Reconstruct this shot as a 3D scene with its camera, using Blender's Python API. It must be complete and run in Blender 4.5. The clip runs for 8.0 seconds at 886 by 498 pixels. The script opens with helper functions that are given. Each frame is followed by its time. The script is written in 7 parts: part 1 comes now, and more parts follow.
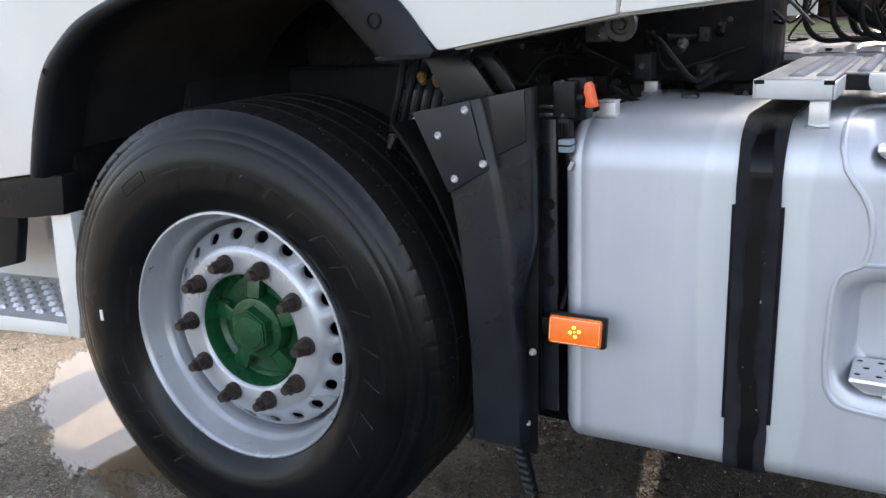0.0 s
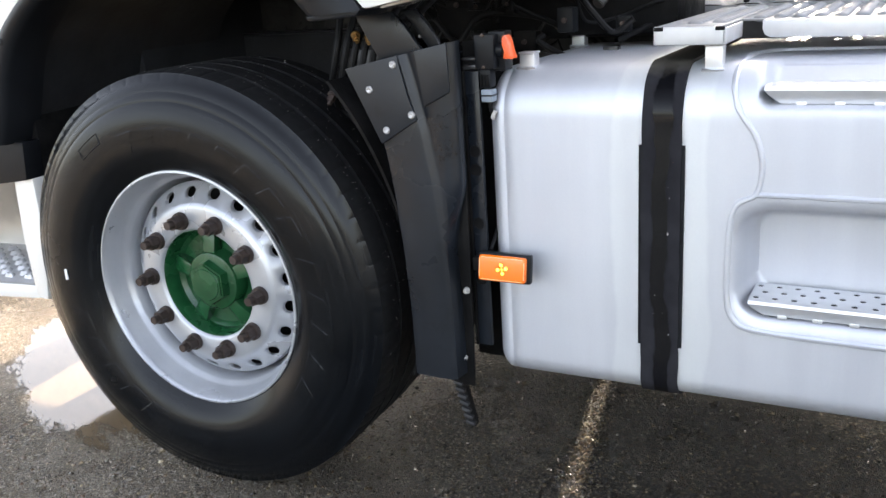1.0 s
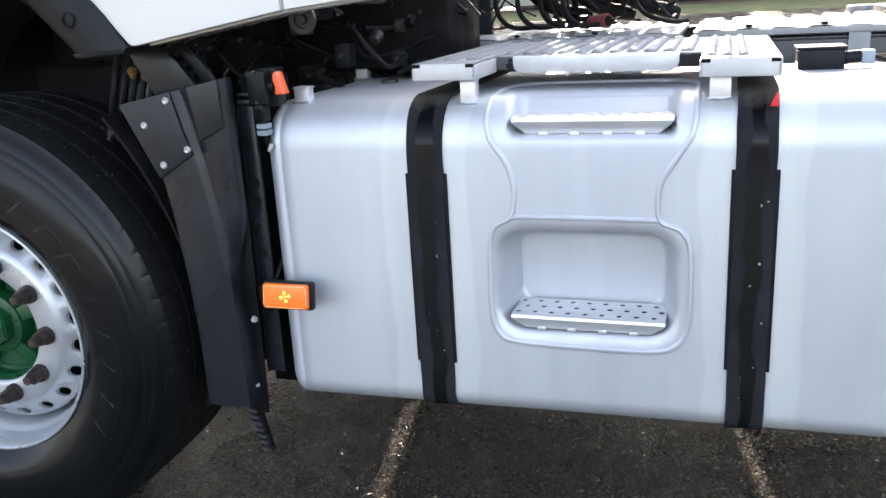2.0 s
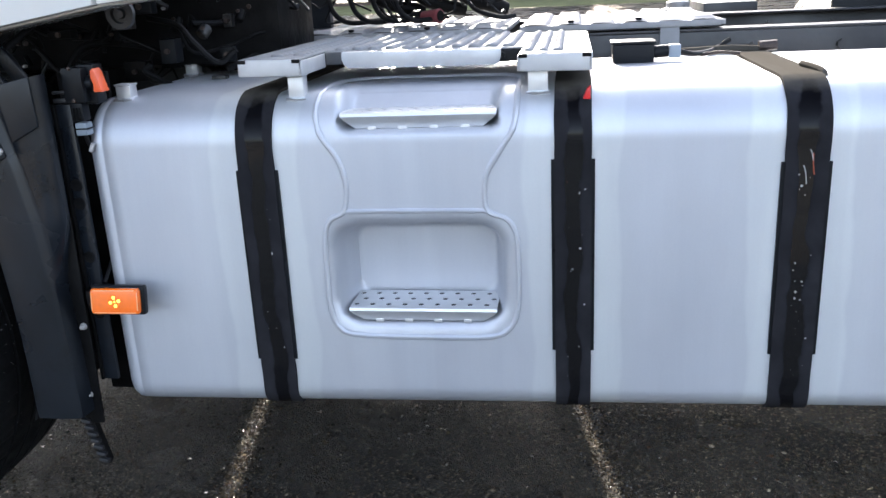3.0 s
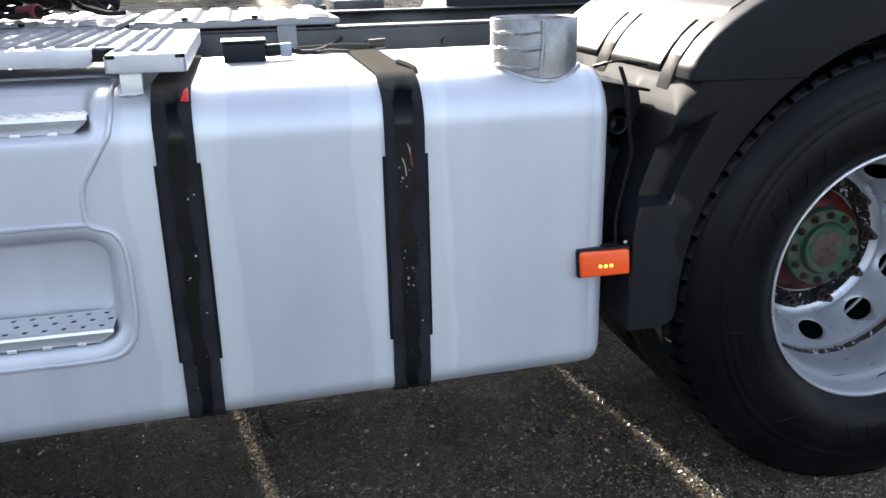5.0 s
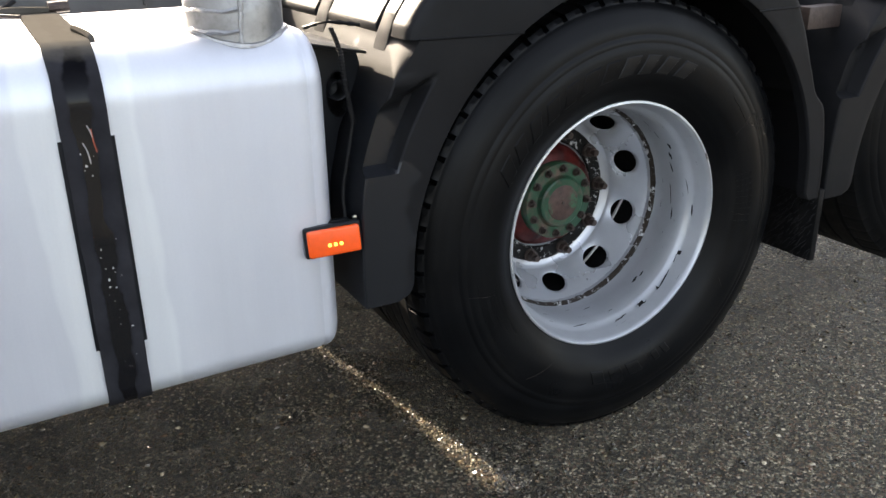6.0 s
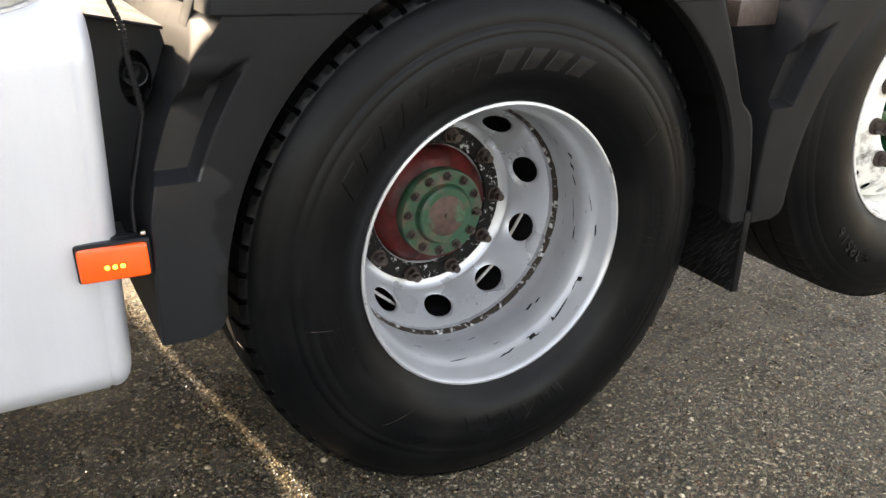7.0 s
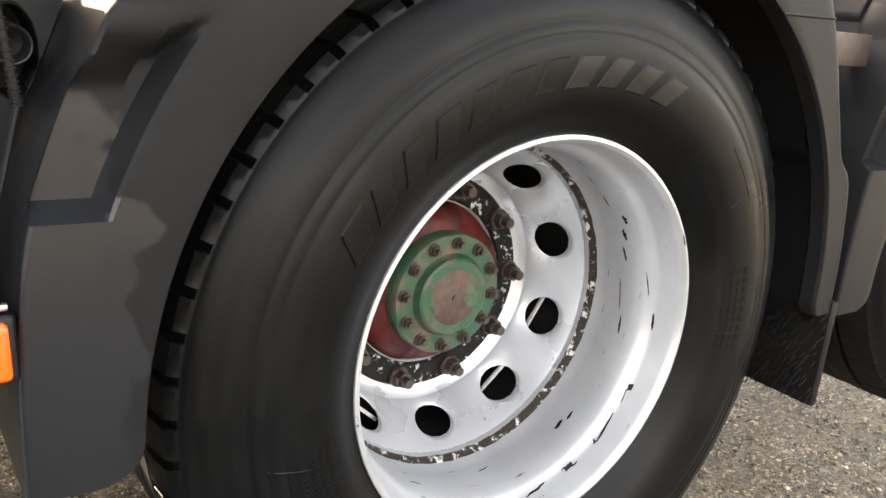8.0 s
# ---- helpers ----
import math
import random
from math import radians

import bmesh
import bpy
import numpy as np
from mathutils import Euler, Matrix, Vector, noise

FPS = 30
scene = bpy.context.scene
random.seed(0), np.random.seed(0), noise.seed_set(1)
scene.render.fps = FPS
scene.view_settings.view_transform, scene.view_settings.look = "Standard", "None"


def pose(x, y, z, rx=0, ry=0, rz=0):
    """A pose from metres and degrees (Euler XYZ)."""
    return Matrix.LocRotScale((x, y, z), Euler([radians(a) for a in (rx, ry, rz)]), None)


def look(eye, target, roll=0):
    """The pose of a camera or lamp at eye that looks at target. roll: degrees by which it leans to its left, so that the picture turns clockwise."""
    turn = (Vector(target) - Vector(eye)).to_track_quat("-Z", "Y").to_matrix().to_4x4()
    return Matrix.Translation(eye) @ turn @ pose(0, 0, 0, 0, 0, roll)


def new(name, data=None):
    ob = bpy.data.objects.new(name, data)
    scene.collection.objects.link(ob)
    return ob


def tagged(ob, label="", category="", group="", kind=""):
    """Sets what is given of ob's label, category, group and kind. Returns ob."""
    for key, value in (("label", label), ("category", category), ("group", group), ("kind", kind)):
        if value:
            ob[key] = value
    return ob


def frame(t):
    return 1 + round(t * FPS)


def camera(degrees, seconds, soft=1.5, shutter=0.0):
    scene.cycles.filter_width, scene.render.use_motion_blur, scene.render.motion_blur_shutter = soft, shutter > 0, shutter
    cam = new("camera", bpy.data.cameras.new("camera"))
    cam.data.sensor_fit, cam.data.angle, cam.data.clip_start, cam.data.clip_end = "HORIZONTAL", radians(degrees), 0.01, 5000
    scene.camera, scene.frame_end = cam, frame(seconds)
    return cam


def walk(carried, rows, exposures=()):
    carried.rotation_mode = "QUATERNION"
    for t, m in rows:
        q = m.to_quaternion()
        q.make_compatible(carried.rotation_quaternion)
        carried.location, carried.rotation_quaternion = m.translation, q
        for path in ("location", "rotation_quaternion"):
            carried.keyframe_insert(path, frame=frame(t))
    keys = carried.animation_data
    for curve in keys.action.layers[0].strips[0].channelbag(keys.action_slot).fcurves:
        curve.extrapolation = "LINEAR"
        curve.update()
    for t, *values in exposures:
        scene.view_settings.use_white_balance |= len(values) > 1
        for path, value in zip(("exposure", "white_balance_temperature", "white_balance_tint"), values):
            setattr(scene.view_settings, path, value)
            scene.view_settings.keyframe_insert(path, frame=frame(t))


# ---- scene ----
cam = camera(55.2, 8.0)
PATH = [
    (0, (0.77, -1.454, 1.22), (-0.199, 0.213, 0.688), -2.4),
    (0.5, (0.787, -1.495, 1.184), (-0.211, 0.132, 0.585), -2.8),
    (1, (0.919, -1.516, 1.198), (-0.015, 0.148, 0.599), -3.9),
    (1.5, (1.013, -1.521, 1.206), (0.242, 0.236, 0.641), -3.5),
    (1.7, (1.044, -1.52, 1.212), (0.335, 0.264, 0.651), -3.4),
    (3, (1.136, -1.526, 1.221), (0.832, 0.357, 0.62), -2.8),
    (3.5, (1.169, -1.529, 1.225), (1.021, 0.372, 0.622), -2.3),
    (4, (1.208, -1.537, 1.225), (1.202, 0.371, 0.625), -1.7),
    (4.2, (1.215, -1.536, 1.225), (1.279, 0.37, 0.621), -1.7),
    (5.3, (1.282, -1.477, 1.226), (1.867, 0.316, 0.561), -0.9),
    (5.5, (1.291, -1.448, 1.229), (1.996, 0.293, 0.543), -0.7),
    (6, (1.411, -1.416, 1.219), (2.291, 0.22, 0.478), -0.9),
    (6.5, (1.643, -1.374, 1.204), (2.554, 0.225, 0.42), -0.4),
    (7, (1.784, -1.265, 1.172), (2.699, 0.338, 0.4), 1.9),
    (7.5, (1.859, -1.034, 1.099), (2.871, 0.537, 0.387), 4.0),
    (8, (1.882, -0.779, 0.971), (3.008, 0.778, 0.417), 5.3),
]
LIGHT = [(0.0, 2.35, 6550, 14), (0.5, 2.75, 6950, 15), (1.0, 2.85, 6950, 14), (1.5, 2.8, 6750, 13), (3.0, 2.31, 6100, 13), (3.5, 2.16, 5900, 13), (4.0, 2.1, 5850, 13), (5.5, 2.2, 6500, 13), (6.0, 2.5, 7000, 13), (6.5, 2.85, 7600, 14), (7.0, 3.1, 8000, 14), (7.5, 3.2, 8300, 15), (8.0, 3.95, 8700, 16)]
walk(cam, [(t, look(eye, target, roll)) for t, eye, target, roll in PATH], LIGHT)

# ---- world, sun ----
SUN_EL, SUN_AZ = radians(25), radians(10.4)
world = bpy.data.worlds.new("sky")
scene.world = world
world.use_nodes = True
wn = world.node_tree
sky = wn.nodes.new("ShaderNodeTexSky")
sky.sky_type = "NISHITA"
sky.sun_disc = False
sky.sun_elevation = SUN_EL
sky.sun_rotation = -SUN_AZ
sky.dust_density = 3.0
sky.air_density = 1.0
haze = wn.nodes.new("ShaderNodeHueSaturation")
haze.inputs["Saturation"].default_value = 0.6
wn.links.new(sky.outputs[0], haze.inputs["Color"])
wn.links.new(haze.outputs[0], wn.nodes["Background"].inputs[0])
wn.nodes["Background"].inputs[1].default_value = 0.15
sun = new("sun", bpy.data.lights.new("sun", "SUN"))
sun.data.energy = 4.2
sun.data.angle = radians(0.53)
sun.data.color = (1.0, 0.89, 0.72)
# light travels towards -y and a little +x
to_sun = Vector((-math.sin(SUN_AZ) * math.cos(SUN_EL), math.cos(SUN_AZ) * math.cos(SUN_EL), math.sin(SUN_EL)))
sun.matrix_world = look((0, 0, 6), Vector((0, 0, 6)) - to_sun)


# ---- materials ----
def material(name, base, rough=0.5, metal=0.0, var=0.15, scale=8.0, bump=0.0, bump_scale=60.0, rough_var=0.1,
             coat=0.0, stretch=(1, 1, 1), tint=None, tint_scale=3.0, tint_amount=0.0, spec=0.5, rand=0.0, tint_edge=(0.52, 0.66), polar=False):
    m = bpy.data.materials.new(name)
    m.use_nodes = True
    nt = m.node_tree
    N, L = nt.nodes, nt.links
    b = N["Principled BSDF"]
    b.inputs["Metallic"].default_value = metal
    b.inputs["Coat Weight"].default_value = coat
    b.inputs["Coat Roughness"].default_value = 0.06
    b.inputs["Specular IOR Level"].default_value = spec
    co = N.new("ShaderNodeTexCoord")
    mp = N.new("ShaderNodeMapping")
    mp.inputs["Scale"].default_value = stretch
    L.new(co.outputs["Object"], mp.inputs["Vector"])
    n1 = N.new("ShaderNodeTexNoise")
    n1.inputs["Scale"].default_value = scale
    n1.inputs["Detail"].default_value = 6
    n1.inputs["Roughness"].default_value = 0.6
    L.new(mp.outputs[0], n1.inputs["Vector"])
    ramp = N.new("ShaderNodeMapRange")
    ramp.inputs["From Min"].default_value = 0.3
    ramp.inputs["From Max"].default_value = 0.7
    ramp.inputs["To Min"].default_value = 1 - var
    ramp.inputs["To Max"].default_value = 1 + var
    L.new(n1.outputs["Fac"], ramp.inputs["Value"])
    mul = N.new("ShaderNodeVectorMath")
    mul.operation = "SCALE"
    mul.inputs[0].default_value = base
    L.new(ramp.outputs[0], mul.inputs["Scale"])
    colour = mul.outputs[0]
    if tint is not None:
        n2 = N.new("ShaderNodeTexNoise")
        n2.inputs["Scale"].default_value = tint_scale
        n2.inputs["Detail"].default_value = 8
        n2.inputs["Roughness"].default_value = 0.7
        if polar:
            # scratches that run round the wheel
            sp = N.new("ShaderNodeSeparateXYZ")
            L.new(co.outputs["Object"], sp.inputs[0])
            at = N.new("ShaderNodeMath")
            at.operation = "ARCTAN2"
            L.new(sp.outputs["Z"], at.inputs[0])
            L.new(sp.outputs["X"], at.inputs[1])
            my = N.new("ShaderNodeMath")
            my.operation = "MULTIPLY"
            my.inputs[1].default_value = 34.0
            L.new(sp.outputs["Y"], my.inputs[0])
            cb = N.new("ShaderNodeCombineXYZ")
            L.new(at.outputs[0], cb.inputs["X"])
            L.new(my.outputs[0], cb.inputs["Y"])
            L.new(cb.outputs[0], n2.inputs["Vector"])
        else:
            L.new(co.outputs["Object"], n2.inputs["Vector"])
        r2 = N.new("ShaderNodeMapRange")
        r2.inputs["From Min"].default_value = tint_edge[0]
        r2.inputs["From Max"].default_value = tint_edge[1]
        r2.inputs["To Max"].default_value = tint_amount
        L.new(n2.outputs["Fac"], r2.inputs["Value"])
        mx = N.new("ShaderNodeMix")
        mx.data_type = "RGBA"
        amount = r2.outputs[0]
        if polar:
            # only in some patches of the wheel
            n6 = N.new("ShaderNodeTexNoise")
            n6.inputs["Scale"].default_value = 1.3
            n6.inputs["Detail"].default_value = 1
            L.new(cb.outputs[0], n6.inputs["Vector"])
            r6 = N.new("ShaderNodeMapRange")
            r6.inputs["From Min"].default_value = 0.47
            r6.inputs["From Max"].default_value = 0.49
            L.new(n6.outputs["Fac"], r6.inputs["Value"])
            k6 = N.new("ShaderNodeMath")
            k6.operation = "MULTIPLY"
            L.new(amount, k6.inputs[0])
            L.new(r6.outputs[0], k6.inputs[1])
            amount = k6.outputs[0]
        L.new(amount, mx.inputs["Factor"])
        L.new(colour, mx.inputs["A"])
        mx.inputs["B"].default_value = (*tint, 1)
        colour = mx.outputs["Result"]
    if rand:
        oi = N.new("ShaderNodeObjectInfo")
        r3 = N.new("ShaderNodeMapRange")
        r3.inputs["To Min"].default_value = 1 - rand
        r3.inputs["To Max"].default_value = 1 + rand
        L.new(oi.outputs["Random"], r3.inputs["Value"])
        m3 = N.new("ShaderNodeVectorMath")
        m3.operation = "SCALE"
        L.new(colour, m3.inputs[0])
        L.new(r3.outputs[0], m3.inputs["Scale"])
        colour = m3.outputs[0]
    L.new(colour, b.inputs["Base Color"])
    rr = N.new("ShaderNodeMapRange")
    rr.inputs["From Min"].default_value = 0.3
    rr.inputs["From Max"].default_value = 0.7
    rr.inputs["To Min"].default_value = max(0.02, rough - rough_var)
    rr.inputs["To Max"].default_value = min(1.0, rough + rough_var)
    n4 = N.new("ShaderNodeTexNoise")
    n4.inputs["Scale"].default_value = scale * 0.7
    n4.inputs["Detail"].default_value = 5
    L.new(co.outputs["Object"], n4.inputs["Vector"])
    L.new(n4.outputs["Fac"], rr.inputs["Value"])
    L.new(rr.outputs[0], b.inputs["Roughness"])
    if bump:
        n5 = N.new("ShaderNodeTexNoise")
        n5.inputs["Scale"].default_value = bump_scale
        n5.inputs["Detail"].default_value = 4
        L.new(mp.outputs[0], n5.inputs["Vector"])
        bp = N.new("ShaderNodeBump")
        bp.inputs["Strength"].default_value = 1.0
        bp.inputs["Distance"].default_value = bump
        L.new(n5.outputs["Fac"], bp.inputs["Height"])
        L.new(bp.outputs[0], b.inputs["Normal"])
    return m


ALU = material("brushed aluminium", (0.645, 0.665, 0.676), 0.53, 0.62, 0.035, 1.6, 0.00012, 40, 0.06, stretch=(5, 5, 0.5), tint=(0.4, 0.395, 0.39), tint_scale=55, tint_amount=0.8, tint_edge=(0.735, 0.76))
PLATE = material("pressed aluminium", (0.7, 0.705, 0.71), 0.42, 0.7, 0.06, 14, 0.0002, 60, 0.08)
DECK = material("scuffed catwalk aluminium", (0.25, 0.255, 0.265), 0.5, 0.3, 0.14, 18, 0.00015, 90, 0.08, tint=(0.3, 0.295, 0.285), tint_scale=9, tint_amount=0.6, spec=0.0)
FOLD_ALU = material("folded aluminium edge", (0.5, 0.505, 0.515), 0.42, 0.4, 0.1, 14, 0.0002, 60, 0.08)
GALV = material("welded steel", (0.3, 0.3, 0.3), 0.5, 0.8, 0.3, 16, 0.001, 50, 0.12, tint=(0.16, 0.155, 0.15), tint_scale=24, tint_amount=0.7)
WELD = material("weld bead", (0.36, 0.36, 0.36), 0.42, 0.95, 0.15, 60, 0.003, 160)
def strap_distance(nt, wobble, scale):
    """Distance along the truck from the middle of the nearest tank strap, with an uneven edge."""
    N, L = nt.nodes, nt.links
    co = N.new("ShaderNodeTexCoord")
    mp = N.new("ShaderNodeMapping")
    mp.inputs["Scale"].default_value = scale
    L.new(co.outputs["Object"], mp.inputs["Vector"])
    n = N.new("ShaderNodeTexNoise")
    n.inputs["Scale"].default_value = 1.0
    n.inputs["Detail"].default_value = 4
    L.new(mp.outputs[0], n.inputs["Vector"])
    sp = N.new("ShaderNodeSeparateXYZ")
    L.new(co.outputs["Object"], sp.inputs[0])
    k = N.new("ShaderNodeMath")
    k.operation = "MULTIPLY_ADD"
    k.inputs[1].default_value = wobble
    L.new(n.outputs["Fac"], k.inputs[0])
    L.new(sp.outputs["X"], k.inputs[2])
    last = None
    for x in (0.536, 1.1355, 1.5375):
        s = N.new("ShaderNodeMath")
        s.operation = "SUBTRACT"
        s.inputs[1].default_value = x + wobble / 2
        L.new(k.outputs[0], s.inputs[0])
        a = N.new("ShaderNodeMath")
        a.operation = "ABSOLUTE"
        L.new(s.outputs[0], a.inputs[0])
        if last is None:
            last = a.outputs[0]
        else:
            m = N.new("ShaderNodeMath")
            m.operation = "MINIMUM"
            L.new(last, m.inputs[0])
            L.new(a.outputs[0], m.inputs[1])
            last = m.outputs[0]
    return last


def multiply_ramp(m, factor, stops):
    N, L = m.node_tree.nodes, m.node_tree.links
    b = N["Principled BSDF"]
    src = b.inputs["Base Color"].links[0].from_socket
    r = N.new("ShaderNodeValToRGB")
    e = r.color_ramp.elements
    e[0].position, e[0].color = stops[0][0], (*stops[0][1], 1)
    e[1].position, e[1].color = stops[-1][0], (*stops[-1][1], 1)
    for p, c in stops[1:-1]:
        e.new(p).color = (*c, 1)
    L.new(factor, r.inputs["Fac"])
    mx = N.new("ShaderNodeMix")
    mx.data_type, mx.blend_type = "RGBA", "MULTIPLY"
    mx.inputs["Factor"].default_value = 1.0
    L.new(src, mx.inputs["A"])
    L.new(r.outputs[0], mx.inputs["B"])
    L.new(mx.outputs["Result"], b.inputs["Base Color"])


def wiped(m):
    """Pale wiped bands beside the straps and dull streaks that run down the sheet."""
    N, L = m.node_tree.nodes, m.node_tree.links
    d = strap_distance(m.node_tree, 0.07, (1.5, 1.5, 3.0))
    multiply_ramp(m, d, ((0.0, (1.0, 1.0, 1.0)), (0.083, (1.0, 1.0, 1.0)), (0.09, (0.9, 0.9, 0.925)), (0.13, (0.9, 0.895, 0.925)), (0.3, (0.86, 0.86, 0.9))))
    co = N.new("ShaderNodeTexCoord")
    mp = N.new("ShaderNodeMapping")
    mp.inputs["Scale"].default_value = (5.0, 1.0, 0.3)
    L.new(co.outputs["Object"], mp.inputs["Vector"])
    n = N.new("ShaderNodeTexNoise")
    n.inputs["Scale"].default_value = 1.0
    n.inputs["Detail"].default_value = 3
    L.new(mp.outputs[0], n.inputs["Vector"])
    multiply_ramp(m, n.outputs["Fac"], ((0.44, (0.94, 0.94, 0.95)), (0.49, (0.96, 0.96, 0.965)), (0.51, (0.99, 0.99, 0.99)), (0.56, (1.0, 1.0, 1.0))))
    for scale, detail, low in (((45.0, 45.0, 2.0), 2, 0.985), ((6.0, 6.0, 4.0), 6, 0.95), ((230.0, 230.0, 230.0), 1, 0.985)):
        mp = N.new("ShaderNodeMapping")
        mp.inputs["Scale"].default_value = scale
        L.new(co.outputs["Object"], mp.inputs["Vector"])
        n = N.new("ShaderNodeTexNoise")
        n.inputs["Scale"].default_value = 1.0
        n.inputs["Detail"].default_value = detail
        L.new(mp.outputs[0], n.inputs["Vector"])
        multiply_ramp(m, n.outputs["Fac"], ((0.35, (low, low, low * 1.005)), (0.62, (1.0, 1.0, 1.0))))


def wet_film(m):
    """A glossy wet streak down the middle of each strap, dull dust at its edges."""
    N, L = m.node_tree.nodes, m.node_tree.links
    b = N["Principled BSDF"]
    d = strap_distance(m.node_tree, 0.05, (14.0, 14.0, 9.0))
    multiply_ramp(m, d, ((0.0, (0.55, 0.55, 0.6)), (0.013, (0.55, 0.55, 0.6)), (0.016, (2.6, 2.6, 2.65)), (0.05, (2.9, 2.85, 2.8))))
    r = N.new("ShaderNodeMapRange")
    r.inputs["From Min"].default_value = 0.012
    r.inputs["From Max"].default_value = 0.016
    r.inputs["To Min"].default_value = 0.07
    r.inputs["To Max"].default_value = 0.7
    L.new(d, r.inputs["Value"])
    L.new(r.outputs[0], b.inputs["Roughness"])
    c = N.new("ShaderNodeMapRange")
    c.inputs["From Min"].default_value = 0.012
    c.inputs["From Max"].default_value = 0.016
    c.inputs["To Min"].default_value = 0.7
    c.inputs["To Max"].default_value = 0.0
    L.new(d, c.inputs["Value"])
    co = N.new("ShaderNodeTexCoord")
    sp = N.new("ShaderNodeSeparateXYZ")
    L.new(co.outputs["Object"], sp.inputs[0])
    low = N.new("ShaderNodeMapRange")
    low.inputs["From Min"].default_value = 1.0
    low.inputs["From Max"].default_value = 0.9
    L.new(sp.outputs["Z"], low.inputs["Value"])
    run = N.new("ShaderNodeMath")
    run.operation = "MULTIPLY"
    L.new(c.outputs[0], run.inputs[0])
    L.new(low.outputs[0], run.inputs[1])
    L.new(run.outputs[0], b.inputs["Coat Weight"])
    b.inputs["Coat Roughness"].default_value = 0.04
    # dust and grit settled where the strap lies flat
    grit = N.new("ShaderNodeTexNoise")
    grit.inputs["Scale"].default_value = 26
    grit.inputs["Detail"].default_value = 5
    L.new(co.outputs["Object"], grit.inputs["Vector"])
    lie = N.new("ShaderNodeMath")
    lie.operation = "MULTIPLY_ADD"
    lie.inputs[1].default_value = 0.03
    L.new(grit.outputs["Fac"], lie.inputs[0])
    L.new(sp.outputs["Z"], lie.inputs[2])
    cover = N.new("ShaderNodeMapRange")
    cover.inputs["From Min"].default_value = 1.026
    cover.inputs["From Max"].default_value = 1.046
    cover.inputs["To Max"].default_value = 0.8
    L.new(lie.outputs[0], cover.inputs["Value"])
    mx = N.new("ShaderNodeMix")
    mx.data_type = "RGBA"
    L.new(cover.outputs[0], mx.inputs["Factor"])
    L.new(b.inputs["Base Color"].links[0].from_socket, mx.inputs["A"])
    mx.inputs["B"].default_value = (0.085, 0.078, 0.066, 1)
    L.new(mx.outputs["Result"], b.inputs["Base Color"])


def splashed(m):
    """Wet patches with ragged edges over dull plastic, most of them towards the front edge."""
    N, L = m.node_tree.nodes, m.node_tree.links
    b = N["Principled BSDF"]
    co = N.new("ShaderNodeTexCoord")
    sp = N.new("ShaderNodeSeparateXYZ")
    L.new(co.outputs["Object"], sp.inputs[0])
    n = N.new("ShaderNodeTexNoise")
    n.inputs["Scale"].default_value = 9.0
    n.inputs["Detail"].default_value = 5
    n.inputs["Roughness"].default_value = 0.5
    L.new(co.outputs["Object"], n.inputs["Vector"])
    k = N.new("ShaderNodeMath")
    k.operation = "MULTIPLY_ADD"
    k.inputs[1].default_value = -0.35
    L.new(n.outputs["Fac"], k.inputs[0])
    q = N.new("ShaderNodeMath")
    q.operation = "MULTIPLY_ADD"
    q.inputs[1].default_value = 0.1
    L.new(sp.outputs["Z"], q.inputs[0])
    L.new(sp.outputs["X"], q.inputs[2])
    L.new(q.outputs[0], k.inputs[2])
    r = N.new("ShaderNodeMapRange")
    r.inputs["From Min"].default_value = 1.961
    r.inputs["From Max"].default_value = 1.969
    r.inputs["To Min"].default_value = 1.0
    r.inputs["To Max"].default_value = 0.0
    L.new(k.outputs[0], r.inputs["Value"])
    film = N.new("ShaderNodeMath")
    film.operation = "MULTIPLY"
    film.inputs[1].default_value = 0.5
    L.new(r.outputs[0], film.inputs[0])
    L.new(film.outputs[0], b.inputs["Coat Weight"])
    b.inputs["Coat Roughness"].default_value = 0.1
    src = b.inputs["Base Color"].links[0].from_socket
    mx = N.new("ShaderNodeMix")
    mx.data_type = "RGBA"
    L.new(r.outputs[0], mx.inputs["Factor"])
    L.new(src, mx.inputs["A"])
    mx.inputs["B"].default_value = (0.0085, 0.0095, 0.0115, 1)
    L.new(mx.outputs["Result"], b.inputs["Base Color"])


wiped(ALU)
STRAP = material("black strap steel", (0.008, 0.008, 0.009), 0.11, 0.0, 0.3, 14, 0.0003, 30, 0.07, spec=0.0)
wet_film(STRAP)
PLASTIC = material("black plastic", (0.0082, 0.0093, 0.0112), 0.36, 0.0, 0.2, 9, 0.0001, 400, 0.12, spec=0.15)
GUARD = material("grey plastic mudguard", (0.0085, 0.0108, 0.0145), 0.3, 0.0, 0.35, 7, 0.00008, 500, 0.16, spec=0.34, tint=(0.004, 0.0042, 0.0046), tint_scale=11, tint_amount=0.8, tint_edge=(0.55, 0.7))
PANEL = material("dark plastic fender", (0.0095, 0.0098, 0.0106), 0.45, 0.0, 0.3, 4, 0.00008, 260, 0.08, spec=0.085, tint=(0.0145, 0.0142, 0.0148), tint_scale=3, tint_amount=0.6)
splashed(PANEL)
RUBBER = material("tyre rubber", (0.003, 0.0033, 0.0038), 0.36, 0.0, 0.25, 9, 0.0002, 160, 0.1, tint=(0.0056, 0.0055, 0.0055), tint_scale=5, tint_amount=0.6, spec=0.1)
